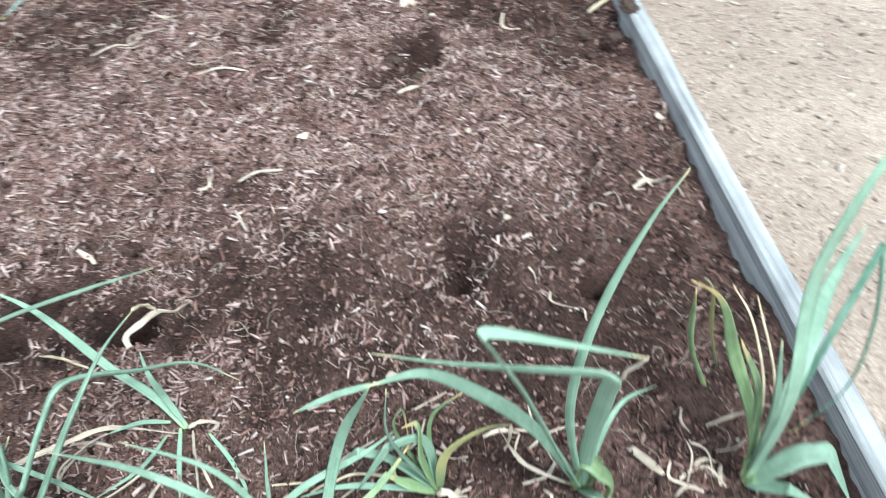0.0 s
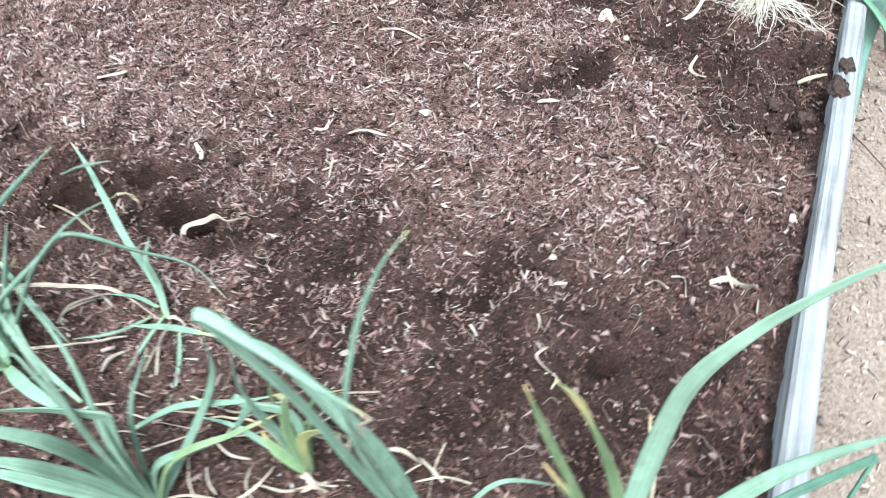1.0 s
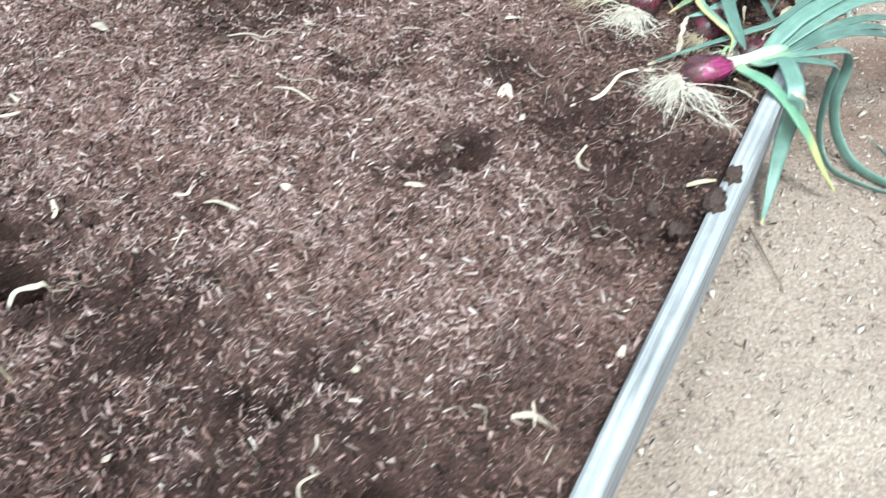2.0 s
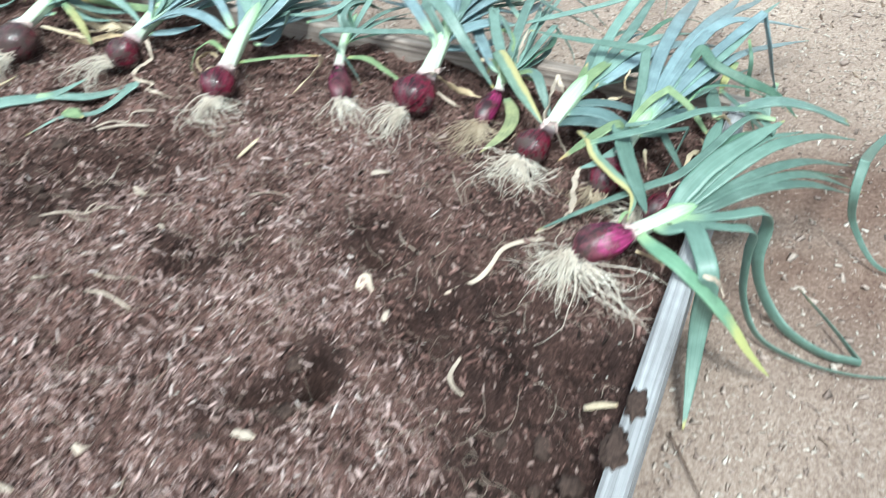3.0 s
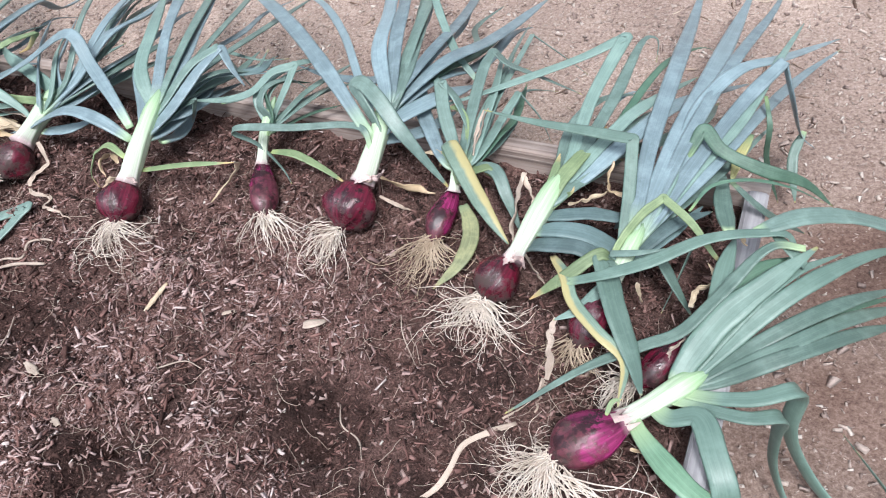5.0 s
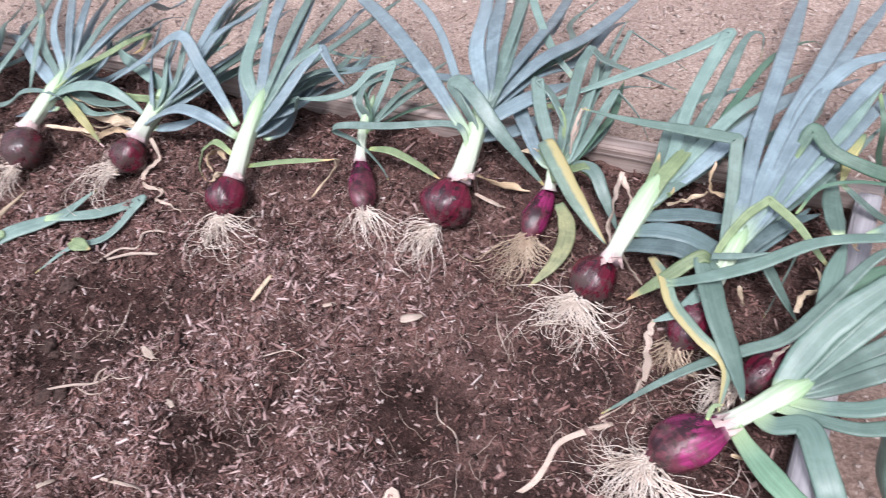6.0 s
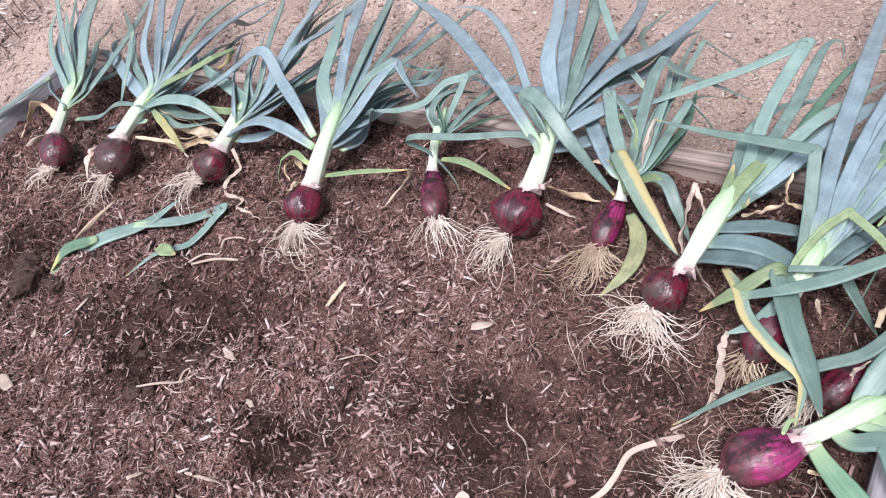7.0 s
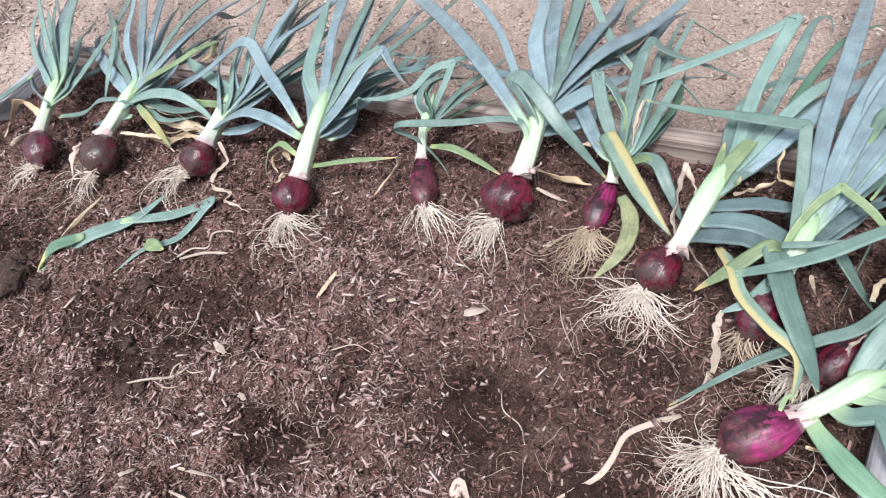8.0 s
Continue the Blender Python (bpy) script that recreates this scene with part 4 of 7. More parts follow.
# ---- pulled onions along the far end of the bed ----
onion_1 = onion("round maroon onion lying with roots toward the soil", "maroon", (-1.526, -0.293, 0.031), (-1.586, -0.234, 0.046), 0.0338, 0.5)
neck(onion_1, 0.0363, 0.0320, (-1.581, -0.237, 0.050), (-1.594, -0.177, 0.070), (-1.596, -0.107, 0.100))
roots(onion_1, (-1.526, -0.296, 0.031), (-0.162, -0.044), 1.0, 0.155, 46, ROOT)
leaf(onion_1, "green", 0.0187, (-1.591, -0.157, 0.081), (-1.589, -0.139, 0.091), (-1.588, -0.125, 0.100), (-1.712, -0.024, 0.140), (-2.043, 0.173, 0.100), (-2.544, 0.455, 0.020))
leaf(onion_1, "green", 0.0170, (-1.588, -0.179, 0.073), (-1.592, -0.160, 0.082), (-1.595, -0.146, 0.090), (-1.739, -0.068, 0.100), (-1.903, 0.028, 0.080), (-2.185, 0.202, 0.000), (-2.430, 0.366, -0.080))
leaf(onion_1, "blue", 0.0206, (-1.588, -0.179, 0.073), (-1.581, -0.177, 0.080), (-1.708, -0.133, 0.060), (-1.823, -0.077, 0.040))
leaf(onion_1, "green", 0.0118, (-1.591, -0.157, 0.081), (-1.592, -0.133, 0.091), (-1.594, -0.114, 0.100), (-1.705, -0.010, 0.130), (-1.905, 0.138, 0.100), (-2.250, 0.366, 0.030))
leaf(onion_1, "green", 0.0335, (-1.591, -0.157, 0.081), (-1.590, -0.129, 0.091), (-1.589, -0.106, 0.100), (-1.639, -0.014, 0.140), (-1.809, 0.134, 0.110), (-2.264, 0.469, -0.000))
leaf(onion_1, "green", 0.0179, (-1.588, -0.179, 0.073), (-1.570, -0.153, 0.082), (-1.555, -0.133, 0.090), (-1.613, -0.055, 0.090), (-1.746, 0.041, 0.050))
leaf(onion_1, "green", 0.0215, (-1.588, -0.179, 0.073), (-1.572, -0.157, 0.077), (-1.558, -0.140, 0.080), (-1.549, -0.037, 0.100), (-1.655, 0.107, 0.070), (-1.811, 0.260, 0.020), (-1.939, 0.381, -0.020))
leaf(onion_1, "green", 0.0153, (-1.548, -0.187, 0.060), (-1.467, -0.170, 0.070), (-1.421, -0.149, 0.090), (-1.370, -0.138, 0.090), (-1.332, -0.136, 0.080))
leaf(onion_1, "ochre", 0.0186, (-1.592, -0.200, 0.060), (-1.661, -0.182, 0.070), (-1.686, -0.185, 0.080), (-1.732, -0.211, 0.040), (-1.780, -0.236, 0.000))
leaf(onion_1, "husk", 0.0100, (-1.600, -0.231, 0.050), (-1.668, -0.250, 0.030), (-1.719, -0.278, 0.006), (-1.688, -0.291, 0.004))
leaf(onion_1, "green", 0.0225, (-1.785, -0.088, 0.055), (-1.809, -0.152, 0.055), (-1.835, -0.217, 0.052), (-1.858, -0.307, 0.050))
leaf(onion_1, "green", 0.0193, (-1.591, -0.157, 0.081), (-1.594, -0.136, 0.090), (-1.688, -0.069, 0.100), (-1.790, 0.009, 0.090), (-2.021, 0.147, 0.050))
leaf(onion_1, "green", 0.0162, (-1.591, -0.157, 0.081), (-1.592, -0.139, 0.080), (-1.594, -0.125, 0.080), (-1.550, -0.079, 0.080), (-1.568, -0.030, 0.060), (-1.639, 0.049, 0.040))
leaf(onion_1, "blue", 0.0231, (-1.588, -0.179, 0.073), (-1.595, -0.160, 0.077), (-1.602, -0.145, 0.080), (-1.681, -0.095, 0.090), (-1.793, -0.027, 0.085), (-1.928, 0.062, 0.060))
leaf(onion_1, "blue", 0.0174, (-1.588, -0.179, 0.073), (-1.599, -0.076, 0.078), (-1.644, 0.007, 0.053), (-1.727, 0.072, 0.038), (-1.808, 0.151, -0.009))
leaf(onion_1, "green", 0.0143, (-1.589, -0.172, 0.075), (-1.603, -0.070, 0.094), (-1.704, 0.025, 0.076), (-1.800, 0.095, 0.034), (-1.904, 0.200, -0.002))
leaf(onion_1, "blue", 0.0235, (-1.591, -0.157, 0.081), (-1.719, 0.012, 0.120), (-1.880, 0.156, 0.081), (-2.105, 0.296, 0.027), (-2.276, 0.416, -0.016))
leaf(onion_1, "blue", 0.0073, (-1.590, -0.165, 0.078), (-1.696, -0.026, 0.103), (-1.833, 0.070, 0.076), (-1.990, 0.158, 0.045), (-2.125, 0.236, 0.008))
onion_2 = onion("soil-dusted red onion with a papery curled husk", "dusty", (-1.344, -0.279, 0.035), (-1.379, -0.208, 0.051), 0.0386, 0.5)
neck(onion_2, 0.0457, 0.0320, (-1.389, -0.209, 0.050), (-1.374, -0.149, 0.070), (-1.353, -0.082, 0.100))
roots(onion_2, (-1.344, -0.282, 0.035), (-0.144, -0.048), 1.4, 0.146, 46, ROOT)
leaf(onion_2, "blue", 0.0216, (-1.367, -0.130, 0.081), (-1.362, -0.108, 0.091), (-1.358, -0.089, 0.100), (-1.421, -0.026, 0.130), (-1.567, 0.117, 0.110), (-1.955, 0.404, 0.000))
leaf(onion_2, "blue", 0.0274, (-1.367, -0.130, 0.081), (-1.361, -0.102, 0.091), (-1.356, -0.079, 0.100), (-1.376, -0.014, 0.140), (-1.548, 0.147, 0.120), (-2.034, 0.512, -0.020))
leaf(onion_2, "blue", 0.0250, (-1.367, -0.130, 0.081), (-1.358, -0.101, 0.091), (-1.350, -0.077, 0.100), (-1.362, 0.006, 0.140), (-1.507, 0.165, 0.110), (-1.863, 0.467, -0.020))
leaf(onion_2, "green", 0.0243, (-1.367, -0.130, 0.081), (-1.352, -0.100, 0.091), (-1.341, -0.076, 0.100), (-1.299, -0.003, 0.140), (-1.363, 0.140, 0.110), (-1.474, 0.328, 0.020))
leaf(onion_2, "blue", 0.0254, (-1.367, -0.130, 0.081), (-1.348, -0.105, 0.091), (-1.332, -0.084, 0.100), (-1.280, -0.014, 0.130), (-1.334, 0.131, 0.090), (-1.418, 0.339, 0.000))
leaf(onion_2, "lime", 0.0184, (-1.367, -0.130, 0.081), (-1.346, -0.107, 0.091), (-1.329, -0.087, 0.100), (-1.227, -0.076, 0.140), (-1.166, -0.046, 0.160), (-1.169, 0.003, 0.140), (-1.186, -0.015, 0.120), (-1.210, -0.024, 0.110))
leaf(onion_2, "blue", 0.0267, (-1.373, -0.152, 0.073), (-1.370, -0.134, 0.077), (-1.368, -0.120, 0.080), (-1.473, -0.068, 0.090), (-1.628, 0.001, 0.070), (-1.721, 0.024, 0.050))
leaf(onion_2, "green", 0.0265, (-1.373, -0.152, 0.073), (-1.359, -0.138, 0.077), (-1.348, -0.126, 0.080), (-1.275, -0.114, 0.100), (-1.192, -0.112, 0.100), (-1.142, -0.116, 0.060), (-1.133, -0.128, 0.050))
leaf(onion_2, "blue", 0.0211, (-1.346, -0.149, 0.060), (-1.410, -0.160, 0.050), (-1.486, -0.170, 0.030))
leaf(onion_2, "gold", 0.0167, (-1.322, -0.134, 0.080), (-1.264, -0.159, 0.060), (-1.235, -0.174, 0.020))
leaf(onion_2, "dry", 0.0079, (-1.351, -0.187, 0.050), (-1.302, -0.165, 0.030), (-1.245, -0.151, 0.020))
leaf(onion_2, "husk", 0.0105, (-1.418, -0.216, 0.050), (-1.465, -0.237, 0.030), (-1.463, -0.263, 0.020), (-1.442, -0.289, 0.008))
leaf(onion_2, "green", 0.0131, (-1.510, 0.021, 0.130), (-1.451, -0.055, 0.120), (-1.436, -0.100, 0.100), (-1.456, -0.129, 0.060))
leaf(onion_2, "blue", 0.0344, (-1.367, -0.130, 0.081), (-1.358, -0.105, 0.075), (-1.350, -0.084, 0.070), (-1.299, -0.046, 0.090), (-1.296, -0.014, 0.100), (-1.334, 0.016, 0.100))
leaf(onion_2, "green", 0.0203, (-1.367, -0.130, 0.081), (-1.361, -0.106, 0.090), (-1.443, -0.051, 0.110), (-1.550, 0.031, 0.100), (-1.790, 0.173, 0.050))
leaf(onion_2, "green", 0.0221, (-1.367, -0.130, 0.081), (-1.347, -0.106, 0.086), (-1.330, -0.086, 0.090), (-1.303, -0.015, 0.090), (-1.331, 0.063, 0.070), (-1.332, 0.139, 0.040))
leaf(onion_2, "green", 0.0222, (-1.373, -0.152, 0.073), (-1.361, -0.124, 0.071), (-1.350, -0.102, 0.070), (-1.242, -0.121, 0.070), (-1.183, -0.109, 0.070), (-1.152, -0.067, 0.060))
leaf(onion_2, "dry", 0.0135, (-1.333, -0.115, 0.070), (-1.265, -0.123, 0.060), (-1.235, -0.115, 0.040), (-1.198, -0.112, 0.030))
leaf(onion_2, "blue", 0.0234, (-1.367, -0.130, 0.081), (-1.359, -0.113, 0.086), (-1.353, -0.099, 0.090), (-1.355, -0.027, 0.110), (-1.419, 0.068, 0.100), (-1.518, 0.191, 0.060))
leaf(onion_2, "green", 0.0153, (-1.373, -0.152, 0.073), (-1.349, -0.110, 0.061), (-1.252, -0.140, 0.058), (-1.184, -0.098, 0.043), (-1.150, -0.086, 0.020))
leaf(onion_2, "blue", 0.0151, (-1.369, -0.138, 0.078), (-1.341, -0.066, 0.070), (-1.297, -0.065, 0.066), (-1.272, 0.010, 0.050), (-1.260, 0.053, 0.010))
leaf(onion_2, "blue", 0.0137, (-1.367, -0.130, 0.081), (-1.314, -0.053, 0.095), (-1.308, 0.031, 0.066), (-1.349, 0.153, 0.036), (-1.370, 0.228, -0.013))
leaf(onion_2, "blue", 0.0215, (-1.367, -0.130, 0.081), (-1.294, -0.023, 0.118), (-1.329, 0.132, 0.092), (-1.368, 0.195, 0.032), (-1.448, 0.341, -0.035))
onion_3 = onion("dark red onion with dry husk strips hanging down", "dusty", (-1.122, -0.225, 0.029), (-1.122, -0.162, 0.043), 0.0314, 0.5)
neck(onion_3, 0.0440, 0.0406, (-1.116, -0.170, 0.050), (-1.117, -0.115, 0.060), (-1.106, -0.040, 0.080))
roots(onion_3, (-1.129, -0.229, 0.029), (-0.093, -0.044), 2.0, 0.137, 62, ROOT)
leaf(onion_3, "blue", 0.0219, (-1.112, -0.112, 0.064), (-1.110, -0.106, 0.080), (-1.159, -0.028, 0.110), (-1.237, 0.084, 0.100))
leaf(onion_3, "green", 0.0195, (-1.112, -0.112, 0.064), (-1.100, -0.100, 0.078), (-1.090, -0.091, 0.090), (-1.134, -0.008, 0.110), (-1.191, 0.080, 0.090))
leaf(onion_3, "green", 0.0205, (-1.112, -0.112, 0.064), (-1.091, -0.084, 0.084), (-1.074, -0.062, 0.100), (-1.093, 0.028, 0.140), (-1.189, 0.160, 0.110), (-1.395, 0.369, 0.020))
leaf(onion_3, "blue", 0.0183, (-1.112, -0.112, 0.064), (-1.088, -0.079, 0.084), (-1.069, -0.052, 0.100), (-1.047, 0.034, 0.140), (-1.140, 0.211, 0.090), (-1.301, 0.439, 0.000))
leaf(onion_3, "blue", 0.0292, (-1.112, -0.112, 0.064), (-1.081, -0.081, 0.084), (-1.057, -0.055, 0.100), (-1.020, 0.019, 0.140), (-1.034, 0.116, 0.110), (-1.104, 0.304, 0.040), (-1.132, 0.430, 0.000))
leaf(onion_3, "green", 0.0144, (-1.112, -0.112, 0.064), (-1.084, -0.078, 0.078), (-1.061, -0.051, 0.090), (-1.071, 0.086, 0.120), (-1.155, 0.251, 0.060), (-1.290, 0.436, -0.020))
leaf(onion_3, "green", 0.0219, (-1.112, -0.112, 0.064), (-1.089, -0.080, 0.073), (-1.071, -0.054, 0.080), (-1.102, 0.029, 0.070), (-1.104, 0.105, 0.050))
leaf(onion_3, "blue", 0.0228, (-1.098, -0.135, 0.050), (-1.030, -0.118, 0.060), (-1.006, -0.086, 0.060))
leaf(onion_3, "blue", 0.0161, (-1.112, -0.112, 0.064), (-1.083, -0.091, 0.067), (-1.060, -0.075, 0.070), (-1.035, 0.021, 0.070), (-1.054, 0.106, 0.050))
leaf(onion_3, "husk", 0.0064, (-1.124, -0.162, 0.055), (-1.160, -0.191, 0.030), (-1.185, -0.220, 0.010))
leaf(onion_3, "husk", 0.0084, (-1.090, -0.158, 0.050), (-1.076, -0.175, 0.020), (-1.095, -0.203, 0.008), (-1.077, -0.227, 0.004), (-1.030, -0.229, 0.003), (-1.032, -0.247, 0.003), (-1.001, -0.249, 0.003), (-0.962, -0.257, 0.003))
leaf(onion_3, "dry", 0.0089, (-1.138, -0.143, 0.060), (-1.267, -0.113, 0.050), (-1.350, -0.114, 0.060))
leaf(onion_3, "dry", 0.0133, (-1.139, -0.139, 0.050), (-1.239, -0.132, 0.040), (-1.313, -0.146, 0.050))
leaf(onion_3, "husk", 0.0110, (-1.110, -0.113, 0.060), (-1.200, -0.111, 0.050), (-1.288, -0.109, 0.050))
leaf(onion_3, "green", 0.0238, (-1.112, -0.112, 0.064), (-1.103, -0.093, 0.073), (-1.096, -0.078, 0.080), (-1.169, -0.051, 0.100), (-1.235, -0.030, 0.100), (-1.342, 0.030, 0.080))
leaf(onion_3, "blue", 0.0235, (-1.112, -0.112, 0.064), (-1.091, -0.081, 0.078), (-1.074, -0.057, 0.090), (-1.054, 0.010, 0.120), (-1.102, 0.129, 0.100), (-1.274, 0.343, 0.030))
leaf(onion_3, "dry", 0.0130, (-1.124, -0.144, 0.050), (-1.170, -0.140, 0.050), (-1.235, -0.154, 0.040), (-1.304, -0.143, 0.030))
leaf(onion_3, "lime", 0.0151, (-1.112, -0.112, 0.064), (-1.095, -0.093, 0.080), (-1.170, -0.101, 0.080), (-1.254, -0.091, 0.070), (-1.340, -0.085, 0.060))
leaf(onion_3, "ochre", 0.0110, (-1.138, -0.160, 0.050), (-1.214, -0.145, 0.030), (-1.269, -0.162, 0.015), (-1.334, -0.152, 0.010))
leaf(onion_3, "blue", 0.0256, (-1.112, -0.112, 0.064), (-1.096, -0.096, 0.073), (-1.084, -0.083, 0.080), (-1.114, -0.041, 0.100), (-1.148, 0.019, 0.100), (-1.220, 0.122, 0.080))
leaf(onion_3, "green", 0.0253, (-1.112, -0.112, 0.064), (-1.090, -0.090, 0.073), (-1.073, -0.073, 0.080), (-1.025, -0.013, 0.090), (-1.021, 0.060, 0.070), (-1.027, 0.147, 0.040))
leaf(onion_3, "green", 0.0202, (-1.112, -0.112, 0.064), (-1.073, -0.075, 0.066), (-1.025, 0.021, 0.059), (-1.020, 0.066, 0.043), (-1.029, 0.147, 0.005))
leaf(onion_3, "blue", 0.0142, (-1.112, -0.112, 0.064), (-1.031, -0.028, 0.097), (-1.039, 0.084, 0.066), (-1.073, 0.234, 0.025), (-1.113, 0.308, -0.023))
leaf(onion_3, "green", 0.0167, (-1.112, -0.112, 0.064), (-1.050, 0.021, 0.104), (-1.110, 0.160, 0.072), (-1.172, 0.295, 0.009), (-1.239, 0.444, -0.049))
leaf(onion_3, "green", 0.0101, (-1.112, -0.112, 0.064), (-1.037, 0.002, 0.114), (-1.124, 0.176, 0.078), (-1.190, 0.321, 0.017), (-1.277, 0.434, -0.045))
onion_4 = onion("round dark red onion with a long white neck", "maroon", (-0.856, -0.255, 0.029), (-0.873, -0.191, 0.043), 0.0311, 0.5)
neck(onion_4, 0.0413, 0.0325, (-0.863, -0.197, 0.050), (-0.865, -0.136, 0.080), (-0.871, -0.048, 0.110))
roots(onion_4, (-0.854, -0.257, 0.029), (0.017, -0.039), 2.2, 0.099, 62, ROOT)
leaf(onion_4, "blue", 0.0213, (-0.891, -0.121, 0.090), (-0.928, -0.095, 0.120), (-0.998, -0.051, 0.140), (-1.049, -0.020, 0.170), (-1.142, -0.056, 0.130), (-1.253, -0.084, 0.080))
leaf(onion_4, "blue", 0.0231, (-0.885, -0.136, 0.080), (-0.937, -0.133, 0.110), (-1.006, -0.128, 0.110), (-1.119, -0.138, 0.060), (-1.175, -0.146, 0.040))
leaf(onion_4, "blue", 0.0240, (-0.867, -0.130, 0.077), (-0.881, -0.104, 0.084), (-0.892, -0.083, 0.090), (-0.933, -0.027, 0.110), (-0.998, 0.063, 0.100))
leaf(onion_4, "blue", 0.0243, (-0.868, -0.105, 0.087), (-0.872, -0.079, 0.100), (-0.875, -0.058, 0.110), (-0.910, 0.039, 0.140), (-1.009, 0.216, 0.110), (-1.256, 0.553, -0.020))
leaf(onion_4, "green", 0.0183, (-0.868, -0.105, 0.087), (-0.866, -0.079, 0.100), (-0.864, -0.058, 0.110), (-0.878, 0.041, 0.130), (-0.982, 0.260, 0.080), (-1.109, 0.475, 0.000))
leaf(onion_4, "green", 0.0143, (-0.868, -0.105, 0.087), (-0.865, -0.078, 0.094), (-0.863, -0.055, 0.100), (-0.858, 0.054, 0.110), (-0.931, 0.267, 0.050), (-1.034, 0.472, -0.030))
leaf(onion_4, "green", 0.0170, (-0.868, -0.105, 0.087), (-0.863, -0.080, 0.094), (-0.859, -0.060, 0.100), (-0.831, 0.041, 0.100), (-0.847, 0.195, 0.050), (-0.871, 0.397, -0.020))
leaf(onion_4, "green", 0.0189, (-0.868, -0.105, 0.087), (-0.862, -0.088, 0.094), (-0.857, -0.074, 0.100), (-0.832, -0.003, 0.130), (-0.800, 0.031, 0.140), (-0.792, 0.035, 0.110), (-0.783, 0.045, 0.050))
leaf(onion_4, "green", 0.0142, (-0.867, -0.130, 0.077), (-0.857, -0.109, 0.084), (-0.849, -0.092, 0.090), (-0.827, -0.031, 0.110), (-0.794, 0.009, 0.110), (-0.761, 0.047, 0.090), (-0.764, 0.097, 0.090))
leaf(onion_4, "green", 0.0104, (-0.867, -0.130, 0.077), (-0.859, -0.114, 0.079), (-0.852, -0.101, 0.080), (-0.833, -0.058, 0.090), (-0.809, -0.050, 0.100), (-0.817, -0.056, 0.080), (-0.838, -0.053, 0.050))
leaf(onion_4, "blue", 0.0233, (-0.867, -0.130, 0.077), (-0.855, -0.105, 0.070), (-0.837, -0.045, 0.070), (-0.833, 0.028, 0.070), (-0.839, 0.083, 0.050))
leaf(onion_4, "blue", 0.0255, (-0.852, -0.112, 0.060), (-0.855, -0.072, 0.040), (-0.864, 0.003, 0.050))
leaf(onion_4, "green", 0.0132, (-0.867, -0.130, 0.077), (-0.869, -0.052, 0.079), (-0.871, 0.012, 0.080), (-0.882, 0.111, 0.060), (-0.809, 0.112, 0.050), (-0.765, 0.136, 0.040))
leaf(onion_4, "lime", 0.0128, (-0.858, -0.167, 0.050), (-0.773, -0.154, 0.070), (-0.716, -0.147, 0.080), (-0.687, -0.138, 0.080))
leaf(onion_4, "dry", 0.0089, (-0.689, -0.137, 0.080), (-0.694, -0.129, 0.060), (-0.720, -0.142, 0.030), (-0.747, -0.165, 0.004))
leaf(onion_4, "lime", 0.0127, (-0.890, -0.158, 0.060), (-0.929, -0.148, 0.070), (-0.966, -0.155, 0.050), (-0.962, -0.184, 0.030), (-0.950, -0.192, 0.010))
leaf(onion_4, "dry", 0.0097, (-0.884, -0.187, 0.050), (-0.920, -0.183, 0.030), (-0.943, -0.190, 0.010))
leaf(onion_4, "ochre", 0.0089, (-0.908, -0.164, 0.050), (-0.948, -0.143, 0.040), (-0.977, -0.153, 0.020), (-0.956, -0.169, 0.010))
leaf(onion_4, "green", 0.0237, (-0.868, -0.105, 0.087), (-0.876, -0.088, 0.089), (-0.882, -0.074, 0.090), (-0.923, -0.029, 0.120), (-0.960, 0.060, 0.130), (-1.066, 0.219, 0.090))
leaf(onion_4, "blue", 0.0217, (-0.868, -0.105, 0.087), (-0.868, -0.085, 0.094), (-0.869, -0.068, 0.100), (-0.864, 0.011, 0.120), (-0.911, 0.125, 0.110), (-1.021, 0.318, 0.050))
leaf(onion_4, "green", 0.0213, (-0.867, -0.130, 0.077), (-0.862, -0.104, 0.084), (-0.858, -0.083, 0.090), (-0.832, -0.021, 0.090), (-0.812, 0.050, 0.070), (-0.832, 0.144, 0.040))
leaf(onion_4, "skin", 0.0084, (-0.869, -0.205, 0.055), (-0.857, -0.197, 0.060), (-0.839, -0.196, 0.058))
leaf(onion_4, "blue", 0.0252, (-0.867, -0.130, 0.077), (-0.869, -0.107, 0.079), (-0.870, -0.089, 0.080), (-0.834, -0.060, 0.080), (-0.826, 0.007, 0.060), (-0.819, 0.060, 0.040))
leaf(onion_4, "blue", 0.0094, (-0.867, -0.130, 0.077), (-0.839, -0.034, 0.078), (-0.840, 0.012, 0.080), (-0.806, 0.067, 0.055), (-0.745, 0.103, 0.041))
leaf(onion_4, "blue", 0.0113, (-0.867, -0.130, 0.077), (-0.875, -0.046, 0.075), (-0.851, 0.041, 0.062), (-0.833, 0.098, 0.030), (-0.814, 0.149, -0.001))
leaf(onion_4, "blue", 0.0149, (-0.867, -0.122, 0.080), (-0.846, -0.045, 0.082), (-0.836, 0.049, 0.057), (-0.831, 0.135, 0.019), (-0.847, 0.198, -0.014))
leaf(onion_4, "blue", 0.0137, (-0.868, -0.105, 0.087), (-0.871, 0.039, 0.093), (-0.889, 0.180, 0.046), (-0.935, 0.303, -0.005), (-0.956, 0.421, -0.058))
leaf(onion_4, "blue", 0.0225, (-0.867, -0.130, 0.077), (-0.837, -0.076, 0.100), (-0.810, -0.011, 0.130), (-0.794, 0.031, 0.140), (-0.767, 0.009, 0.120), (-0.744, -0.003, 0.100))
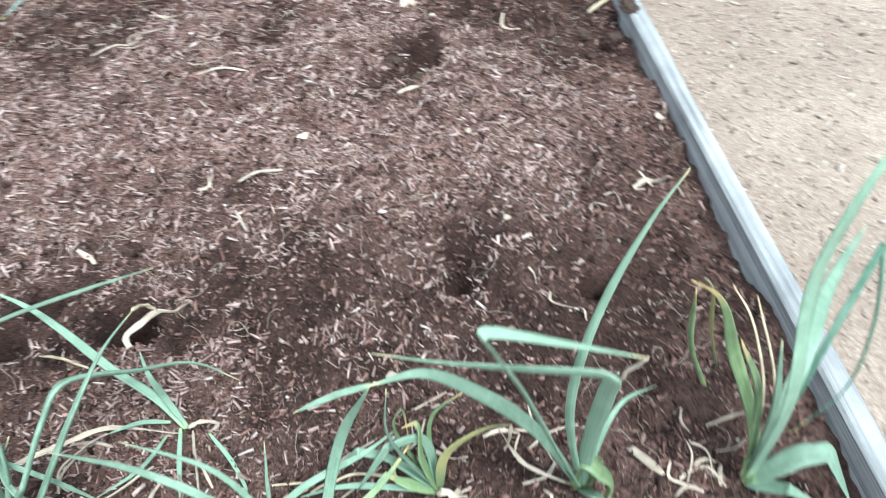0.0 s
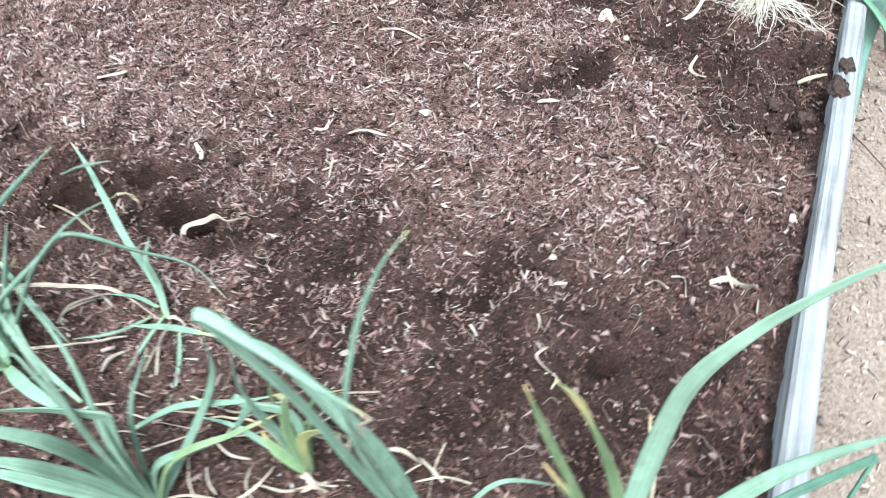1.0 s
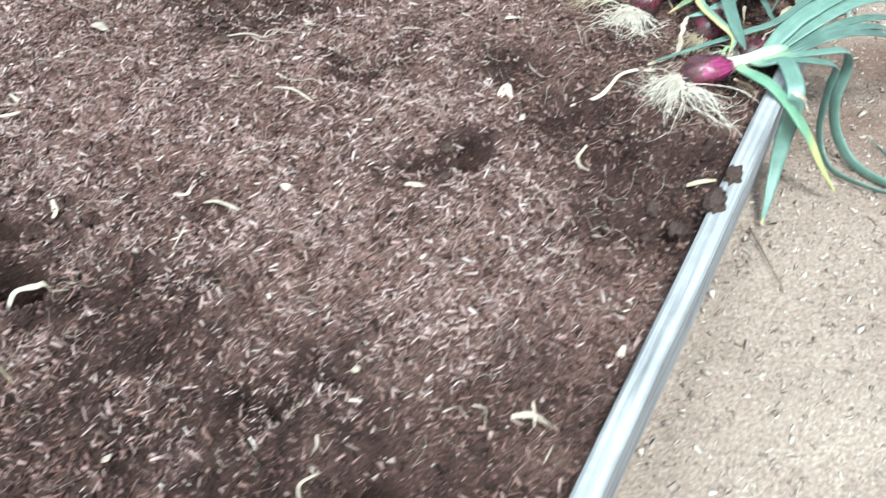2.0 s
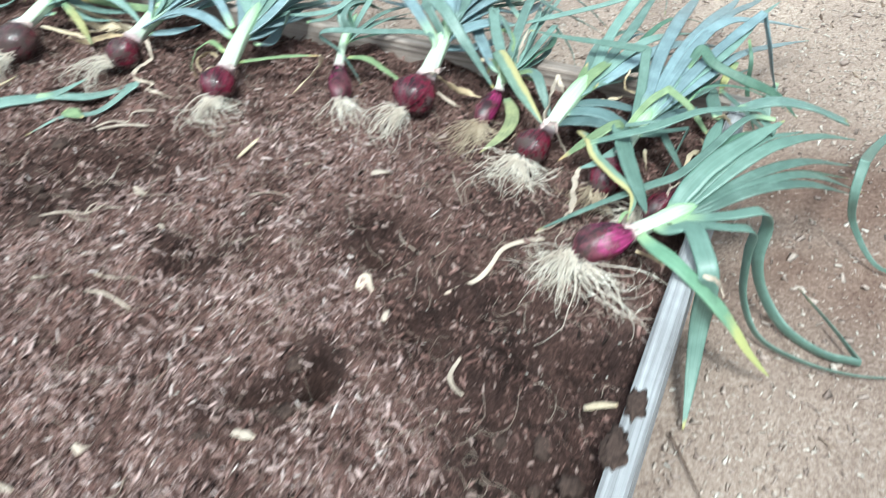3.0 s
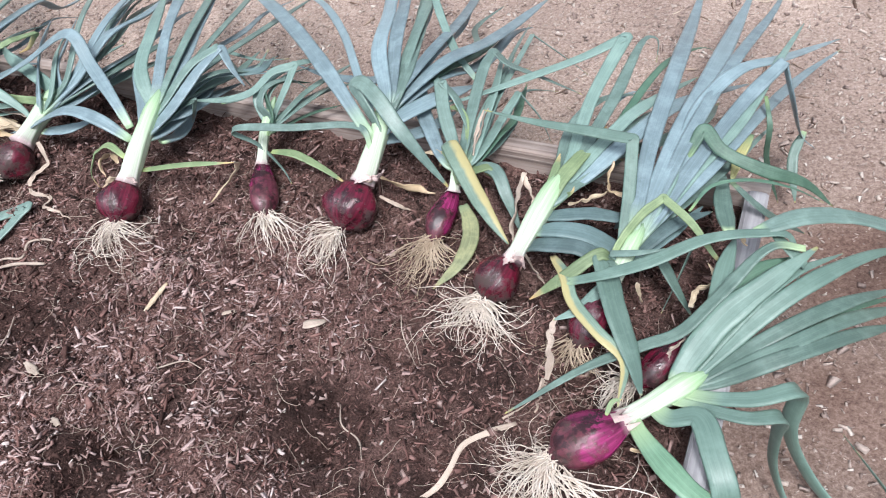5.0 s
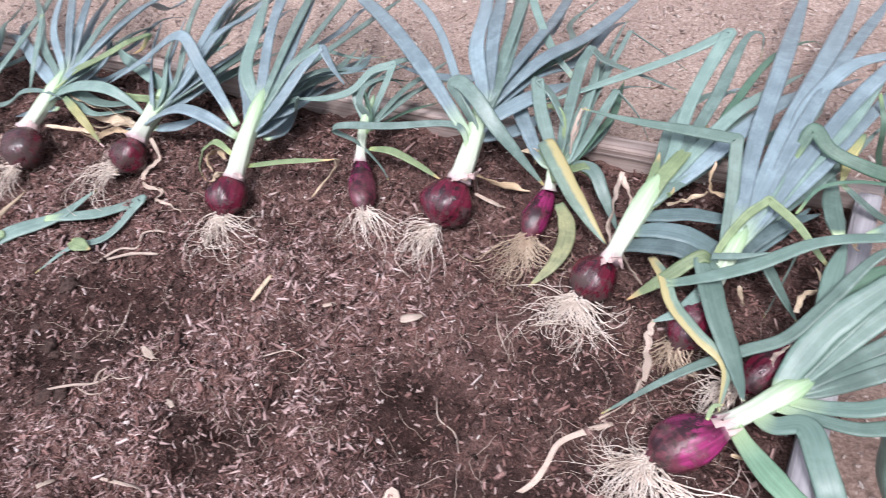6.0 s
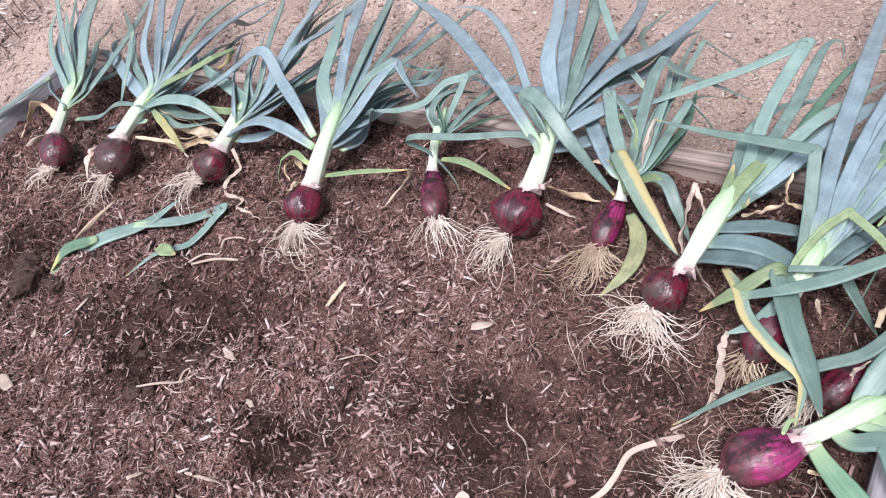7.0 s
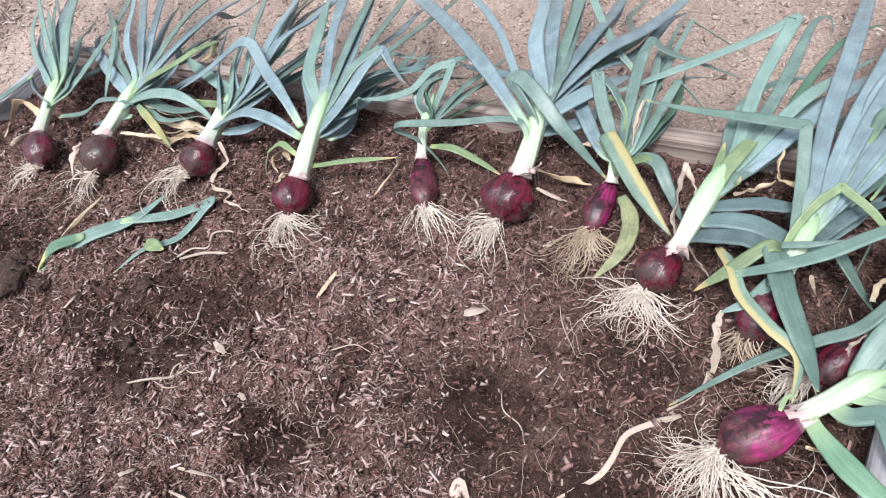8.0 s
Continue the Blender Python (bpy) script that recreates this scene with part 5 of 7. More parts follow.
leaf(onion_4, "slate", 0.0190, (-0.867, -0.130, 0.077), (-0.842, -0.045, 0.090), (-0.815, 0.007, 0.100), (-0.753, 0.045, 0.090), (-0.764, 0.103, 0.070))
onion_5 = onion("small torpedo-shaped shiny purple onion", "magenta", (-0.633, -0.176, 0.023), (-0.687, -0.089, 0.033), 0.0213, 0.35)
neck(onion_5, 0.0236, 0.0198, (-0.681, -0.098, 0.035), (-0.689, -0.060, 0.060), (-0.680, -0.015, 0.100))
roots(onion_5, (-0.633, -0.177, 0.023), (0.040, -0.043), 1.6, 0.098, 44, ROOT)
leaf(onion_5, "green", 0.0136, (-0.681, -0.061, 0.064), (-0.687, -0.048, 0.070), (-0.711, -0.019, 0.100), (-0.698, 0.021, 0.110), (-0.672, 0.055, 0.110), (-0.653, 0.101, 0.080))
leaf(onion_5, "green", 0.0135, (-0.681, -0.061, 0.064), (-0.674, -0.048, 0.080), (-0.690, -0.020, 0.100), (-0.680, 0.020, 0.110), (-0.666, 0.055, 0.100), (-0.663, 0.085, 0.090))
leaf(onion_5, "green", 0.0127, (-0.681, -0.061, 0.064), (-0.665, -0.046, 0.080), (-0.646, 0.013, 0.090), (-0.631, 0.094, 0.070), (-0.637, 0.161, 0.040))
leaf(onion_5, "green", 0.0128, (-0.681, -0.061, 0.064), (-0.662, -0.047, 0.080), (-0.638, 0.013, 0.080), (-0.629, 0.107, 0.050))
leaf(onion_5, "deep", 0.0090, (-0.681, -0.061, 0.064), (-0.663, -0.048, 0.070), (-0.638, 0.001, 0.060), (-0.598, 0.030, 0.060))
leaf(onion_5, "lime", 0.0134, (-0.672, -0.076, 0.045), (-0.630, -0.076, 0.050), (-0.593, -0.074, 0.030), (-0.547, -0.082, 0.012))
leaf(onion_5, "green", 0.0114, (-0.803, -0.010, 0.060), (-0.757, 0.009, 0.070), (-0.719, 0.032, 0.100), (-0.706, 0.048, 0.100))
leaf(onion_5, "deep", 0.0143, (-0.681, -0.061, 0.064), (-0.674, -0.054, 0.078), (-0.669, -0.048, 0.090), (-0.693, -0.016, 0.110), (-0.679, 0.007, 0.110), (-0.656, 0.046, 0.080))
leaf(onion_5, "green", 0.0164, (-0.681, -0.047, 0.075), (-0.671, -0.042, 0.080), (-0.652, -0.001, 0.080), (-0.636, 0.059, 0.060), (-0.612, 0.107, 0.040))
leaf(onion_5, "green", 0.0161, (-0.681, -0.061, 0.064), (-0.675, -0.046, 0.075), (-0.694, -0.038, 0.100), (-0.692, -0.014, 0.115), (-0.668, 0.016, 0.110), (-0.646, 0.023, 0.090))
leaf(onion_5, "green", 0.0145, (-0.681, -0.061, 0.064), (-0.669, -0.030, 0.095), (-0.657, 0.003, 0.122), (-0.658, 0.026, 0.130), (-0.690, 0.011, 0.125), (-0.714, -0.022, 0.110), (-0.753, -0.036, 0.100), (-0.836, -0.040, 0.085))
leaf(onion_5, "husk", 0.0095, (-0.832, -0.040, 0.086), (-0.850, -0.043, 0.080), (-0.857, -0.056, 0.060), (-0.861, -0.062, 0.045))
onion_6 = onion("large dark maroon onion with thick pale neck", "maroon", (-0.502, -0.175, 0.034), (-0.500, -0.105, 0.049), 0.0371, 0.48)
neck(onion_6, 0.0423, 0.0329, (-0.491, -0.113, 0.060), (-0.487, -0.055, 0.090), (-0.492, 0.015, 0.120))
roots(onion_6, (-0.504, -0.182, 0.034), (0.002, -0.041), 1.7, 0.096, 56, ROOT)
leaf(onion_6, "green", 0.0121, (-0.486, -0.078, 0.090), (-0.499, -0.061, 0.110), (-0.523, -0.054, 0.110), (-0.609, -0.078, 0.110), (-0.706, -0.091, 0.100), (-0.715, -0.091, 0.090), (-0.689, -0.080, 0.060), (-0.655, -0.086, 0.020), (-0.636, -0.100, 0.008))
leaf(onion_6, "blue", 0.0257, (-0.490, -0.063, 0.100), (-0.573, -0.001, 0.140), (-0.692, 0.099, 0.130), (-0.860, 0.235, 0.080), (-1.035, 0.355, 0.020))
leaf(onion_6, "blue", 0.0140, (-0.492, -0.055, 0.087), (-0.495, -0.041, 0.100), (-0.556, 0.036, 0.120), (-0.661, 0.167, 0.090), (-0.811, 0.316, 0.030), (-0.953, 0.407, -0.040))
leaf(onion_6, "blue", 0.0257, (-0.492, -0.033, 0.097), (-0.491, -0.018, 0.110), (-0.490, -0.005, 0.120), (-0.533, 0.071, 0.140), (-0.575, 0.186, 0.120), (-0.711, 0.463, 0.020))
leaf(onion_6, "blue", 0.0226, (-0.492, -0.033, 0.097), (-0.489, -0.013, 0.110), (-0.487, 0.004, 0.120), (-0.518, 0.099, 0.140), (-0.573, 0.245, 0.110), (-0.713, 0.531, 0.000))
leaf(onion_6, "green", 0.0211, (-0.492, -0.033, 0.097), (-0.488, -0.010, 0.110), (-0.485, 0.010, 0.120), (-0.499, 0.115, 0.130), (-0.557, 0.304, 0.080), (-0.657, 0.551, -0.030))
leaf(onion_6, "blue", 0.0188, (-0.492, -0.033, 0.097), (-0.485, -0.012, 0.110), (-0.479, 0.006, 0.120), (-0.462, 0.094, 0.130), (-0.479, 0.237, 0.080), (-0.515, 0.392, 0.020), (-0.554, 0.530, -0.030))
leaf(onion_6, "blue", 0.0236, (-0.492, -0.033, 0.097), (-0.484, -0.015, 0.104), (-0.478, 0.000, 0.110), (-0.442, 0.084, 0.120), (-0.417, 0.213, 0.070), (-0.412, 0.490, -0.040))
leaf(onion_6, "blue", 0.0300, (-0.492, -0.055, 0.087), (-0.485, -0.041, 0.094), (-0.479, -0.030, 0.100), (-0.438, 0.028, 0.100), (-0.415, 0.126, 0.050))
leaf(onion_6, "blue", 0.0282, (-0.492, -0.055, 0.087), (-0.483, -0.041, 0.080), (-0.445, -0.007, 0.070), (-0.415, 0.056, 0.060))
leaf(onion_6, "green", 0.0220, (-0.492, -0.055, 0.087), (-0.486, -0.048, 0.100), (-0.518, -0.022, 0.130), (-0.532, -0.013, 0.145), (-0.522, -0.009, 0.150), (-0.490, -0.026, 0.145), (-0.453, -0.049, 0.120), (-0.416, -0.062, 0.080), (-0.381, -0.067, 0.030))
leaf(onion_6, "green", 0.0138, (-0.400, 0.118, 0.060), (-0.441, 0.140, 0.090), (-0.480, 0.184, 0.110), (-0.526, 0.251, 0.120), (-0.565, 0.309, 0.120))
leaf(onion_6, "ochre", 0.0116, (-0.484, -0.086, 0.050), (-0.452, -0.072, 0.020), (-0.412, -0.061, 0.006))
leaf(onion_6, "husk", 0.0058, (-0.475, -0.106, 0.030), (-0.450, -0.100, 0.010), (-0.435, -0.099, 0.004))
leaf(onion_6, "husk", 0.0032, (-0.481, -0.012, 0.120), (-0.460, -0.032, 0.100), (-0.438, -0.041, 0.080), (-0.418, -0.050, 0.070))
leaf(onion_6, "husk", 0.0064, (-0.491, -0.113, 0.070), (-0.473, -0.120, 0.075), (-0.470, -0.100, 0.070))
leaf(onion_6, "green", 0.0219, (-0.492, -0.055, 0.087), (-0.486, -0.037, 0.100), (-0.481, -0.022, 0.110), (-0.480, 0.053, 0.130), (-0.518, 0.178, 0.110), (-0.616, 0.405, 0.040))
leaf(onion_6, "deep", 0.0187, (-0.492, -0.033, 0.097), (-0.486, -0.018, 0.099), (-0.482, -0.005, 0.100), (-0.452, 0.081, 0.100), (-0.434, 0.185, 0.060), (-0.436, 0.333, 0.000))
leaf(onion_6, "skin", 0.0096, (-0.493, -0.125, 0.075), (-0.480, -0.121, 0.082), (-0.464, -0.113, 0.080), (-0.463, -0.095, 0.075))
leaf(onion_6, "blue", 0.0212, (-0.492, -0.033, 0.097), (-0.451, 0.070, 0.102), (-0.426, 0.175, 0.047), (-0.426, 0.325, -0.003), (-0.423, 0.415, -0.054))
leaf(onion_6, "green", 0.0136, (-0.492, -0.033, 0.097), (-0.460, 0.097, 0.099), (-0.445, 0.210, 0.054), (-0.495, 0.323, 0.002), (-0.496, 0.462, -0.049))
leaf(onion_6, "blue", 0.0107, (-0.492, -0.041, 0.094), (-0.463, 0.092, 0.117), (-0.479, 0.231, 0.065), (-0.524, 0.382, 0.010), (-0.576, 0.487, -0.038))
leaf(onion_6, "blue", 0.0138, (-0.492, -0.042, 0.093), (-0.503, 0.115, 0.119), (-0.543, 0.239, 0.071), (-0.595, 0.388, 0.018), (-0.619, 0.494, -0.034))
onion_7 = onion("slender peeling magenta onion with yellowing leaves", "magenta", (-0.374, -0.151, 0.019), (-0.375, -0.068, 0.031), 0.0190, 0.42)
neck(onion_7, 0.0236, 0.0204, (-0.369, -0.079, 0.040), (-0.370, -0.059, 0.055), (-0.367, -0.037, 0.070))
roots(onion_7, (-0.375, -0.153, 0.019), (-0.004, -0.069), 1.5, 0.107, 70, ROOT_TAN)
leaf(onion_7, "blue", 0.0245, (-0.368, -0.053, 0.059), (-0.386, -0.051, 0.065), (-0.441, 0.008, 0.085), (-0.485, 0.063, 0.105), (-0.550, 0.050, 0.100), (-0.623, 0.052, 0.095), (-0.688, 0.069, 0.090))
leaf(onion_7, "lime", 0.0140, (-0.368, -0.060, 0.054), (-0.359, -0.073, 0.055), (-0.372, -0.052, 0.070), (-0.380, -0.041, 0.085))
leaf(onion_7, "striped", 0.0261, (-0.368, -0.053, 0.059), (-0.378, -0.043, 0.073), (-0.387, -0.034, 0.085), (-0.361, -0.061, 0.082), (-0.326, -0.096, 0.068), (-0.291, -0.127, 0.055), (-0.265, -0.145, 0.040))
leaf(onion_7, "green", 0.0200, (-0.368, -0.053, 0.059), (-0.366, -0.045, 0.070), (-0.378, 0.027, 0.085), (-0.386, 0.112, 0.105), (-0.382, 0.140, 0.110), (-0.359, 0.129, 0.100), (-0.302, 0.129, 0.080), (-0.245, 0.133, 0.055))
leaf(onion_7, "green", 0.0123, (-0.368, -0.053, 0.059), (-0.359, -0.043, 0.070), (-0.364, 0.059, 0.080), (-0.374, 0.213, 0.065), (-0.379, 0.287, 0.050))
leaf(onion_7, "green", 0.0130, (-0.368, -0.053, 0.059), (-0.354, -0.044, 0.070), (-0.355, 0.073, 0.080), (-0.352, 0.224, 0.080), (-0.304, 0.211, 0.060), (-0.263, 0.219, 0.020))
leaf(onion_7, "green", 0.0159, (-0.368, -0.053, 0.059), (-0.349, -0.043, 0.070), (-0.336, 0.045, 0.075), (-0.329, 0.093, 0.080), (-0.295, 0.080, 0.050), (-0.277, 0.072, 0.010))
leaf(onion_7, "lime", 0.0104, (-0.368, -0.053, 0.059), (-0.364, -0.047, 0.070), (-0.383, 0.020, 0.085), (-0.402, 0.032, 0.090), (-0.428, 0.029, 0.080))
leaf(onion_7, "lime", 0.0170, (-0.368, -0.053, 0.059), (-0.364, -0.057, 0.060), (-0.342, -0.054, 0.065), (-0.321, -0.047, 0.070), (-0.308, -0.053, 0.060), (-0.340, -0.041, 0.050))
leaf(onion_7, "green", 0.0183, (-0.368, -0.053, 0.059), (-0.358, -0.047, 0.060), (-0.315, -0.052, 0.070), (-0.291, -0.077, 0.055), (-0.263, -0.105, 0.015))
leaf(onion_7, "mottled", 0.0225, (-0.346, -0.100, 0.042), (-0.328, -0.122, 0.040), (-0.317, -0.150, 0.037), (-0.319, -0.188, 0.033), (-0.340, -0.228, 0.024))
leaf(onion_7, "husk", 0.0039, (-0.359, -0.030, 0.070), (-0.351, -0.007, 0.085), (-0.353, 0.020, 0.095), (-0.351, 0.031, 0.100))
leaf(onion_7, "dry", 0.0064, (-0.424, -0.046, 0.070), (-0.398, -0.038, 0.070), (-0.375, -0.034, 0.065))
leaf(onion_7, "husk", 0.0039, (-0.360, -0.074, 0.050), (-0.355, -0.061, 0.055), (-0.339, -0.048, 0.055))
leaf(onion_7, "green", 0.0121, (-0.368, -0.053, 0.059), (-0.372, -0.042, 0.065), (-0.367, 0.011, 0.075), (-0.367, 0.126, 0.075), (-0.371, 0.196, 0.065))
leaf(onion_7, "green", 0.0192, (-0.368, -0.053, 0.059), (-0.371, -0.046, 0.070), (-0.410, 0.010, 0.100), (-0.432, 0.055, 0.115), (-0.405, 0.041, 0.100), (-0.344, -0.030, 0.060))
leaf(onion_7, "green", 0.0175, (-0.368, -0.053, 0.059), (-0.355, -0.046, 0.068), (-0.355, 0.021, 0.085), (-0.366, 0.102, 0.085), (-0.387, 0.180, 0.070))
leaf(onion_7, "deep", 0.0143, (-0.368, -0.053, 0.059), (-0.352, -0.047, 0.062), (-0.336, 0.010, 0.065), (-0.330, 0.069, 0.050), (-0.346, 0.169, 0.030))
leaf(onion_7, "lime", 0.0158, (-0.368, -0.053, 0.059), (-0.363, -0.048, 0.060), (-0.383, -0.050, 0.070), (-0.402, -0.034, 0.060), (-0.407, -0.038, 0.040))
leaf(onion_7, "green", 0.0103, (-0.368, -0.053, 0.059), (-0.342, -0.006, 0.051), (-0.334, 0.071, 0.037), (-0.346, 0.156, 0.024), (-0.308, 0.203, -0.008))
leaf(onion_7, "green", 0.0092, (-0.368, -0.053, 0.059), (-0.342, 0.003, 0.059), (-0.353, 0.064, 0.042), (-0.354, 0.105, 0.023), (-0.363, 0.168, 0.007))
leaf(onion_7, "blue", 0.0070, (-0.368, -0.053, 0.059), (-0.354, 0.007, 0.066), (-0.363, 0.080, 0.059), (-0.379, 0.124, 0.046), (-0.381, 0.251, 0.022))
leaf(onion_7, "green", 0.0091, (-0.368, -0.053, 0.059), (-0.355, 0.025, 0.067), (-0.364, 0.079, 0.065), (-0.382, 0.154, 0.051), (-0.356, 0.211, 0.025))
onion_8 = onion("dark red onion with a thick ivory neck", "dusty", (-0.272, -0.224, 0.027), (-0.253, -0.169, 0.041), 0.0293, 0.48)
neck(onion_8, 0.0321, 0.0389, (-0.247, -0.179, 0.055), (-0.235, -0.114, 0.068), (-0.220, -0.036, 0.080))
roots(onion_8, (-0.275, -0.228, 0.027), (-0.014, -0.054), 2.0, 0.106, 95, ROOT)
leaf(onion_8, "green", 0.0198, (-0.230, -0.090, 0.070), (-0.224, -0.062, 0.076), (-0.219, -0.039, 0.080), (-0.220, 0.083, 0.095), (-0.204, 0.205, 0.110), (-0.252, 0.164, 0.100), (-0.318, 0.111, 0.095), (-0.385, 0.061, 0.090), (-0.466, 0.016, 0.080))
leaf(onion_8, "green", 0.0183, (-0.230, -0.090, 0.070), (-0.220, -0.061, 0.076), (-0.213, -0.037, 0.080), (-0.191, 0.089, 0.095), (-0.177, 0.229, 0.095), (-0.164, 0.233, 0.090), (-0.159, 0.212, 0.065))
leaf(onion_8, "green", 0.0180, (-0.230, -0.090, 0.070), (-0.218, -0.063, 0.076), (-0.207, -0.040, 0.080), (-0.163, 0.067, 0.090), (-0.133, 0.141, 0.070), (-0.101, 0.233, 0.030))
leaf(onion_8, "blue", 0.0237, (-0.230, -0.090, 0.070), (-0.213, -0.066, 0.073), (-0.198, -0.046, 0.075), (-0.154, 0.030, 0.085), (-0.116, 0.133, 0.060), (-0.030, 0.305, -0.030))
leaf(onion_8, "green", 0.0151, (-0.230, -0.090, 0.070), (-0.230, -0.063, 0.073), (-0.230, -0.041, 0.075), (-0.233, 0.046, 0.085), (-0.203, 0.103, 0.085), (-0.160, 0.135, 0.070))
leaf(onion_8, "deep", 0.0114, (-0.230, -0.090, 0.070), (-0.218, -0.056, 0.073), (-0.207, -0.028, 0.075), (-0.180, 0.047, 0.080), (-0.157, 0.172, 0.070), (-0.141, 0.260, 0.040), (-0.101, 0.378, -0.030), (-0.081, 0.380, -0.050))
# three lower leaves, their shade put into the darker leaf colour
leaf(onion_8, "slate", 0.0227, (-0.231, -0.108, 0.062), (-0.203, -0.102, 0.068), (-0.172, -0.089, 0.065), (-0.134, -0.078, 0.055), (-0.147, -0.070, 0.020))
leaf(onion_8, "slate", 0.0266, (-0.234, -0.132, 0.060), (-0.203, -0.126, 0.068), (-0.169, -0.122, 0.065), (-0.130, -0.119, 0.045), (-0.151, -0.109, 0.010))
leaf(onion_8, "slate", 0.0251, (-0.243, -0.152, 0.052), (-0.211, -0.148, 0.062), (-0.173, -0.144, 0.065), (-0.135, -0.144, 0.045), (-0.151, -0.136, 0.010))
leaf(onion_8, "lime", 0.0099, (-0.235, -0.115, 0.066), (-0.221, -0.095, 0.071), (-0.209, -0.078, 0.075), (-0.200, -0.078, 0.085), (-0.200, -0.068, 0.085))
leaf(onion_8, "husk", 0.0097, (-0.272, -0.051, 0.075), (-0.272, -0.081, 0.060), (-0.271, -0.115, 0.030), (-0.262, -0.133, 0.020))
leaf(onion_8, "husk", 0.0081, (-0.275, -0.055, 0.075), (-0.256, -0.072, 0.060), (-0.247, -0.092, 0.040))
leaf(onion_8, "husk", 0.0057, (-0.241, -0.158, 0.050), (-0.227, -0.161, 0.020), (-0.210, -0.170, 0.005))
leaf(onion_8, "dry", 0.0074, (-0.208, -0.070, 0.050), (-0.190, -0.049, 0.040), (-0.167, -0.027, 0.040))
leaf(onion_8, "ochre", 0.0092, (-0.139, -0.056, 0.070), (-0.157, -0.051, 0.070), (-0.166, -0.033, 0.075), (-0.163, -0.014, 0.085))
leaf(onion_8, "green", 0.0194, (-0.230, -0.090, 0.070), (-0.215, -0.064, 0.073), (-0.203, -0.042, 0.075), (-0.169, 0.033, 0.080), (-0.139, 0.111, 0.060), (-0.101, 0.175, 0.030))
leaf(onion_8, "lime", 0.0214, (-0.235, -0.115, 0.066), (-0.230, -0.097, 0.072), (-0.220, -0.062, 0.085), (-0.205, -0.009, 0.085), (-0.193, 0.062, 0.070))
leaf(onion_8, "green", 0.0214, (-0.235, -0.115, 0.066), (-0.232, -0.103, 0.070), (-0.207, -0.064, 0.078), (-0.183, -0.011, 0.060), (-0.163, 0.035, 0.040))
leaf(onion_8, "lime", 0.0144, (-0.235, -0.115, 0.066), (-0.232, -0.097, 0.068), (-0.231, -0.083, 0.070), (-0.231, -0.050, 0.085), (-0.234, -0.016, 0.085))
leaf(onion_8, "skin", 0.0109, (-0.251, -0.195, 0.070), (-0.242, -0.193, 0.080), (-0.230, -0.189, 0.078), (-0.225, -0.191, 0.060))
leaf(onion_8, "green", 0.0209, (-0.230, -0.090, 0.070), (-0.175, 0.011, 0.066), (-0.138, 0.060, 0.046), (-0.079, 0.170, 0.003), (-0.068, 0.268, -0.044))
leaf(onion_8, "blue", 0.0149, (-0.230, -0.090, 0.070), (-0.185, -0.025, 0.073), (-0.158, 0.056, 0.060), (-0.136, 0.140, 0.032), (-0.088, 0.205, -0.000))
leaf(onion_8, "green", 0.0109, (-0.230, -0.090, 0.070), (-0.205, -0.006, 0.069), (-0.183, 0.054, 0.065), (-0.171, 0.147, 0.046), (-0.131, 0.178, 0.011))
leaf(onion_8, "blue", 0.0094, (-0.230, -0.090, 0.070), (-0.201, 0.004, 0.072), (-0.202, 0.078, 0.072), (-0.185, 0.130, 0.068), (-0.157, 0.198, 0.025))
onion_9 = onion("dark red onion under long blue-green leaves", "maroon", (-0.143, -0.254, 0.025), (-0.127, -0.185, 0.038), 0.0258, 0.5)
neck(onion_9, 0.0264, 0.0270, (-0.125, -0.196, 0.050), (-0.117, -0.152, 0.062), (-0.105, -0.097, 0.075))
roots(onion_9, (-0.144, -0.246, 0.025), (-0.002, -0.029), 1.8, 0.062, 50, ROOT_TAN)
leaf(onion_9, "sage", 0.0156, (-0.116, -0.151, 0.061), (-0.123, -0.130, 0.065), (-0.131, -0.067, 0.090), (-0.143, -0.004, 0.120), (-0.205, 0.003, 0.115), (-0.282, 0.009, 0.110), (-0.353, 0.021, 0.105))
leaf(onion_9, "husk", 0.0046, (-0.353, 0.021, 0.105), (-0.357, -0.003, 0.090), (-0.351, -0.038, 0.075))
leaf(onion_9, "blue", 0.0238, (-0.112, -0.135, 0.065), (-0.114, -0.115, 0.075), (-0.124, 0.008, 0.095), (-0.128, 0.183, 0.075), (-0.142, 0.457, -0.020), (-0.153, 0.629, -0.070))
leaf(onion_9, "blue", 0.0267, (-0.112, -0.135, 0.065), (-0.110, -0.118, 0.071), (-0.109, -0.105, 0.075), (-0.096, 0.024, 0.095), (-0.079, 0.205, 0.065), (-0.068, 0.482, -0.030), (-0.063, 0.637, -0.080))
leaf(onion_9, "blue", 0.0180, (-0.112, -0.135, 0.065), (-0.107, -0.115, 0.071), (-0.103, -0.100, 0.075), (-0.080, 0.043, 0.100), (-0.054, 0.221, 0.075), (-0.022, 0.446, 0.000), (-0.008, 0.599, -0.050))
leaf(onion_9, "blue", 0.0196, (-0.112, -0.135, 0.065), (-0.105, -0.113, 0.071), (-0.099, -0.095, 0.075), (-0.083, 0.010, 0.090), (-0.081, 0.088, 0.095), (-0.044, 0.194, 0.085), (0.003, 0.258, 0.060), (0.088, 0.466, -0.050))
leaf(onion_9, "blue", 0.0195, (-0.112, -0.135, 0.065), (-0.104, -0.114, 0.071), (-0.097, -0.098, 0.075), (-0.065, 0.007, 0.090), (-0.022, 0.135, 0.095), (0.010, 0.191, 0.110), (0.029, 0.179, 0.065), (0.057, 0.218, -0.040), (0.084, 0.258, -0.100))
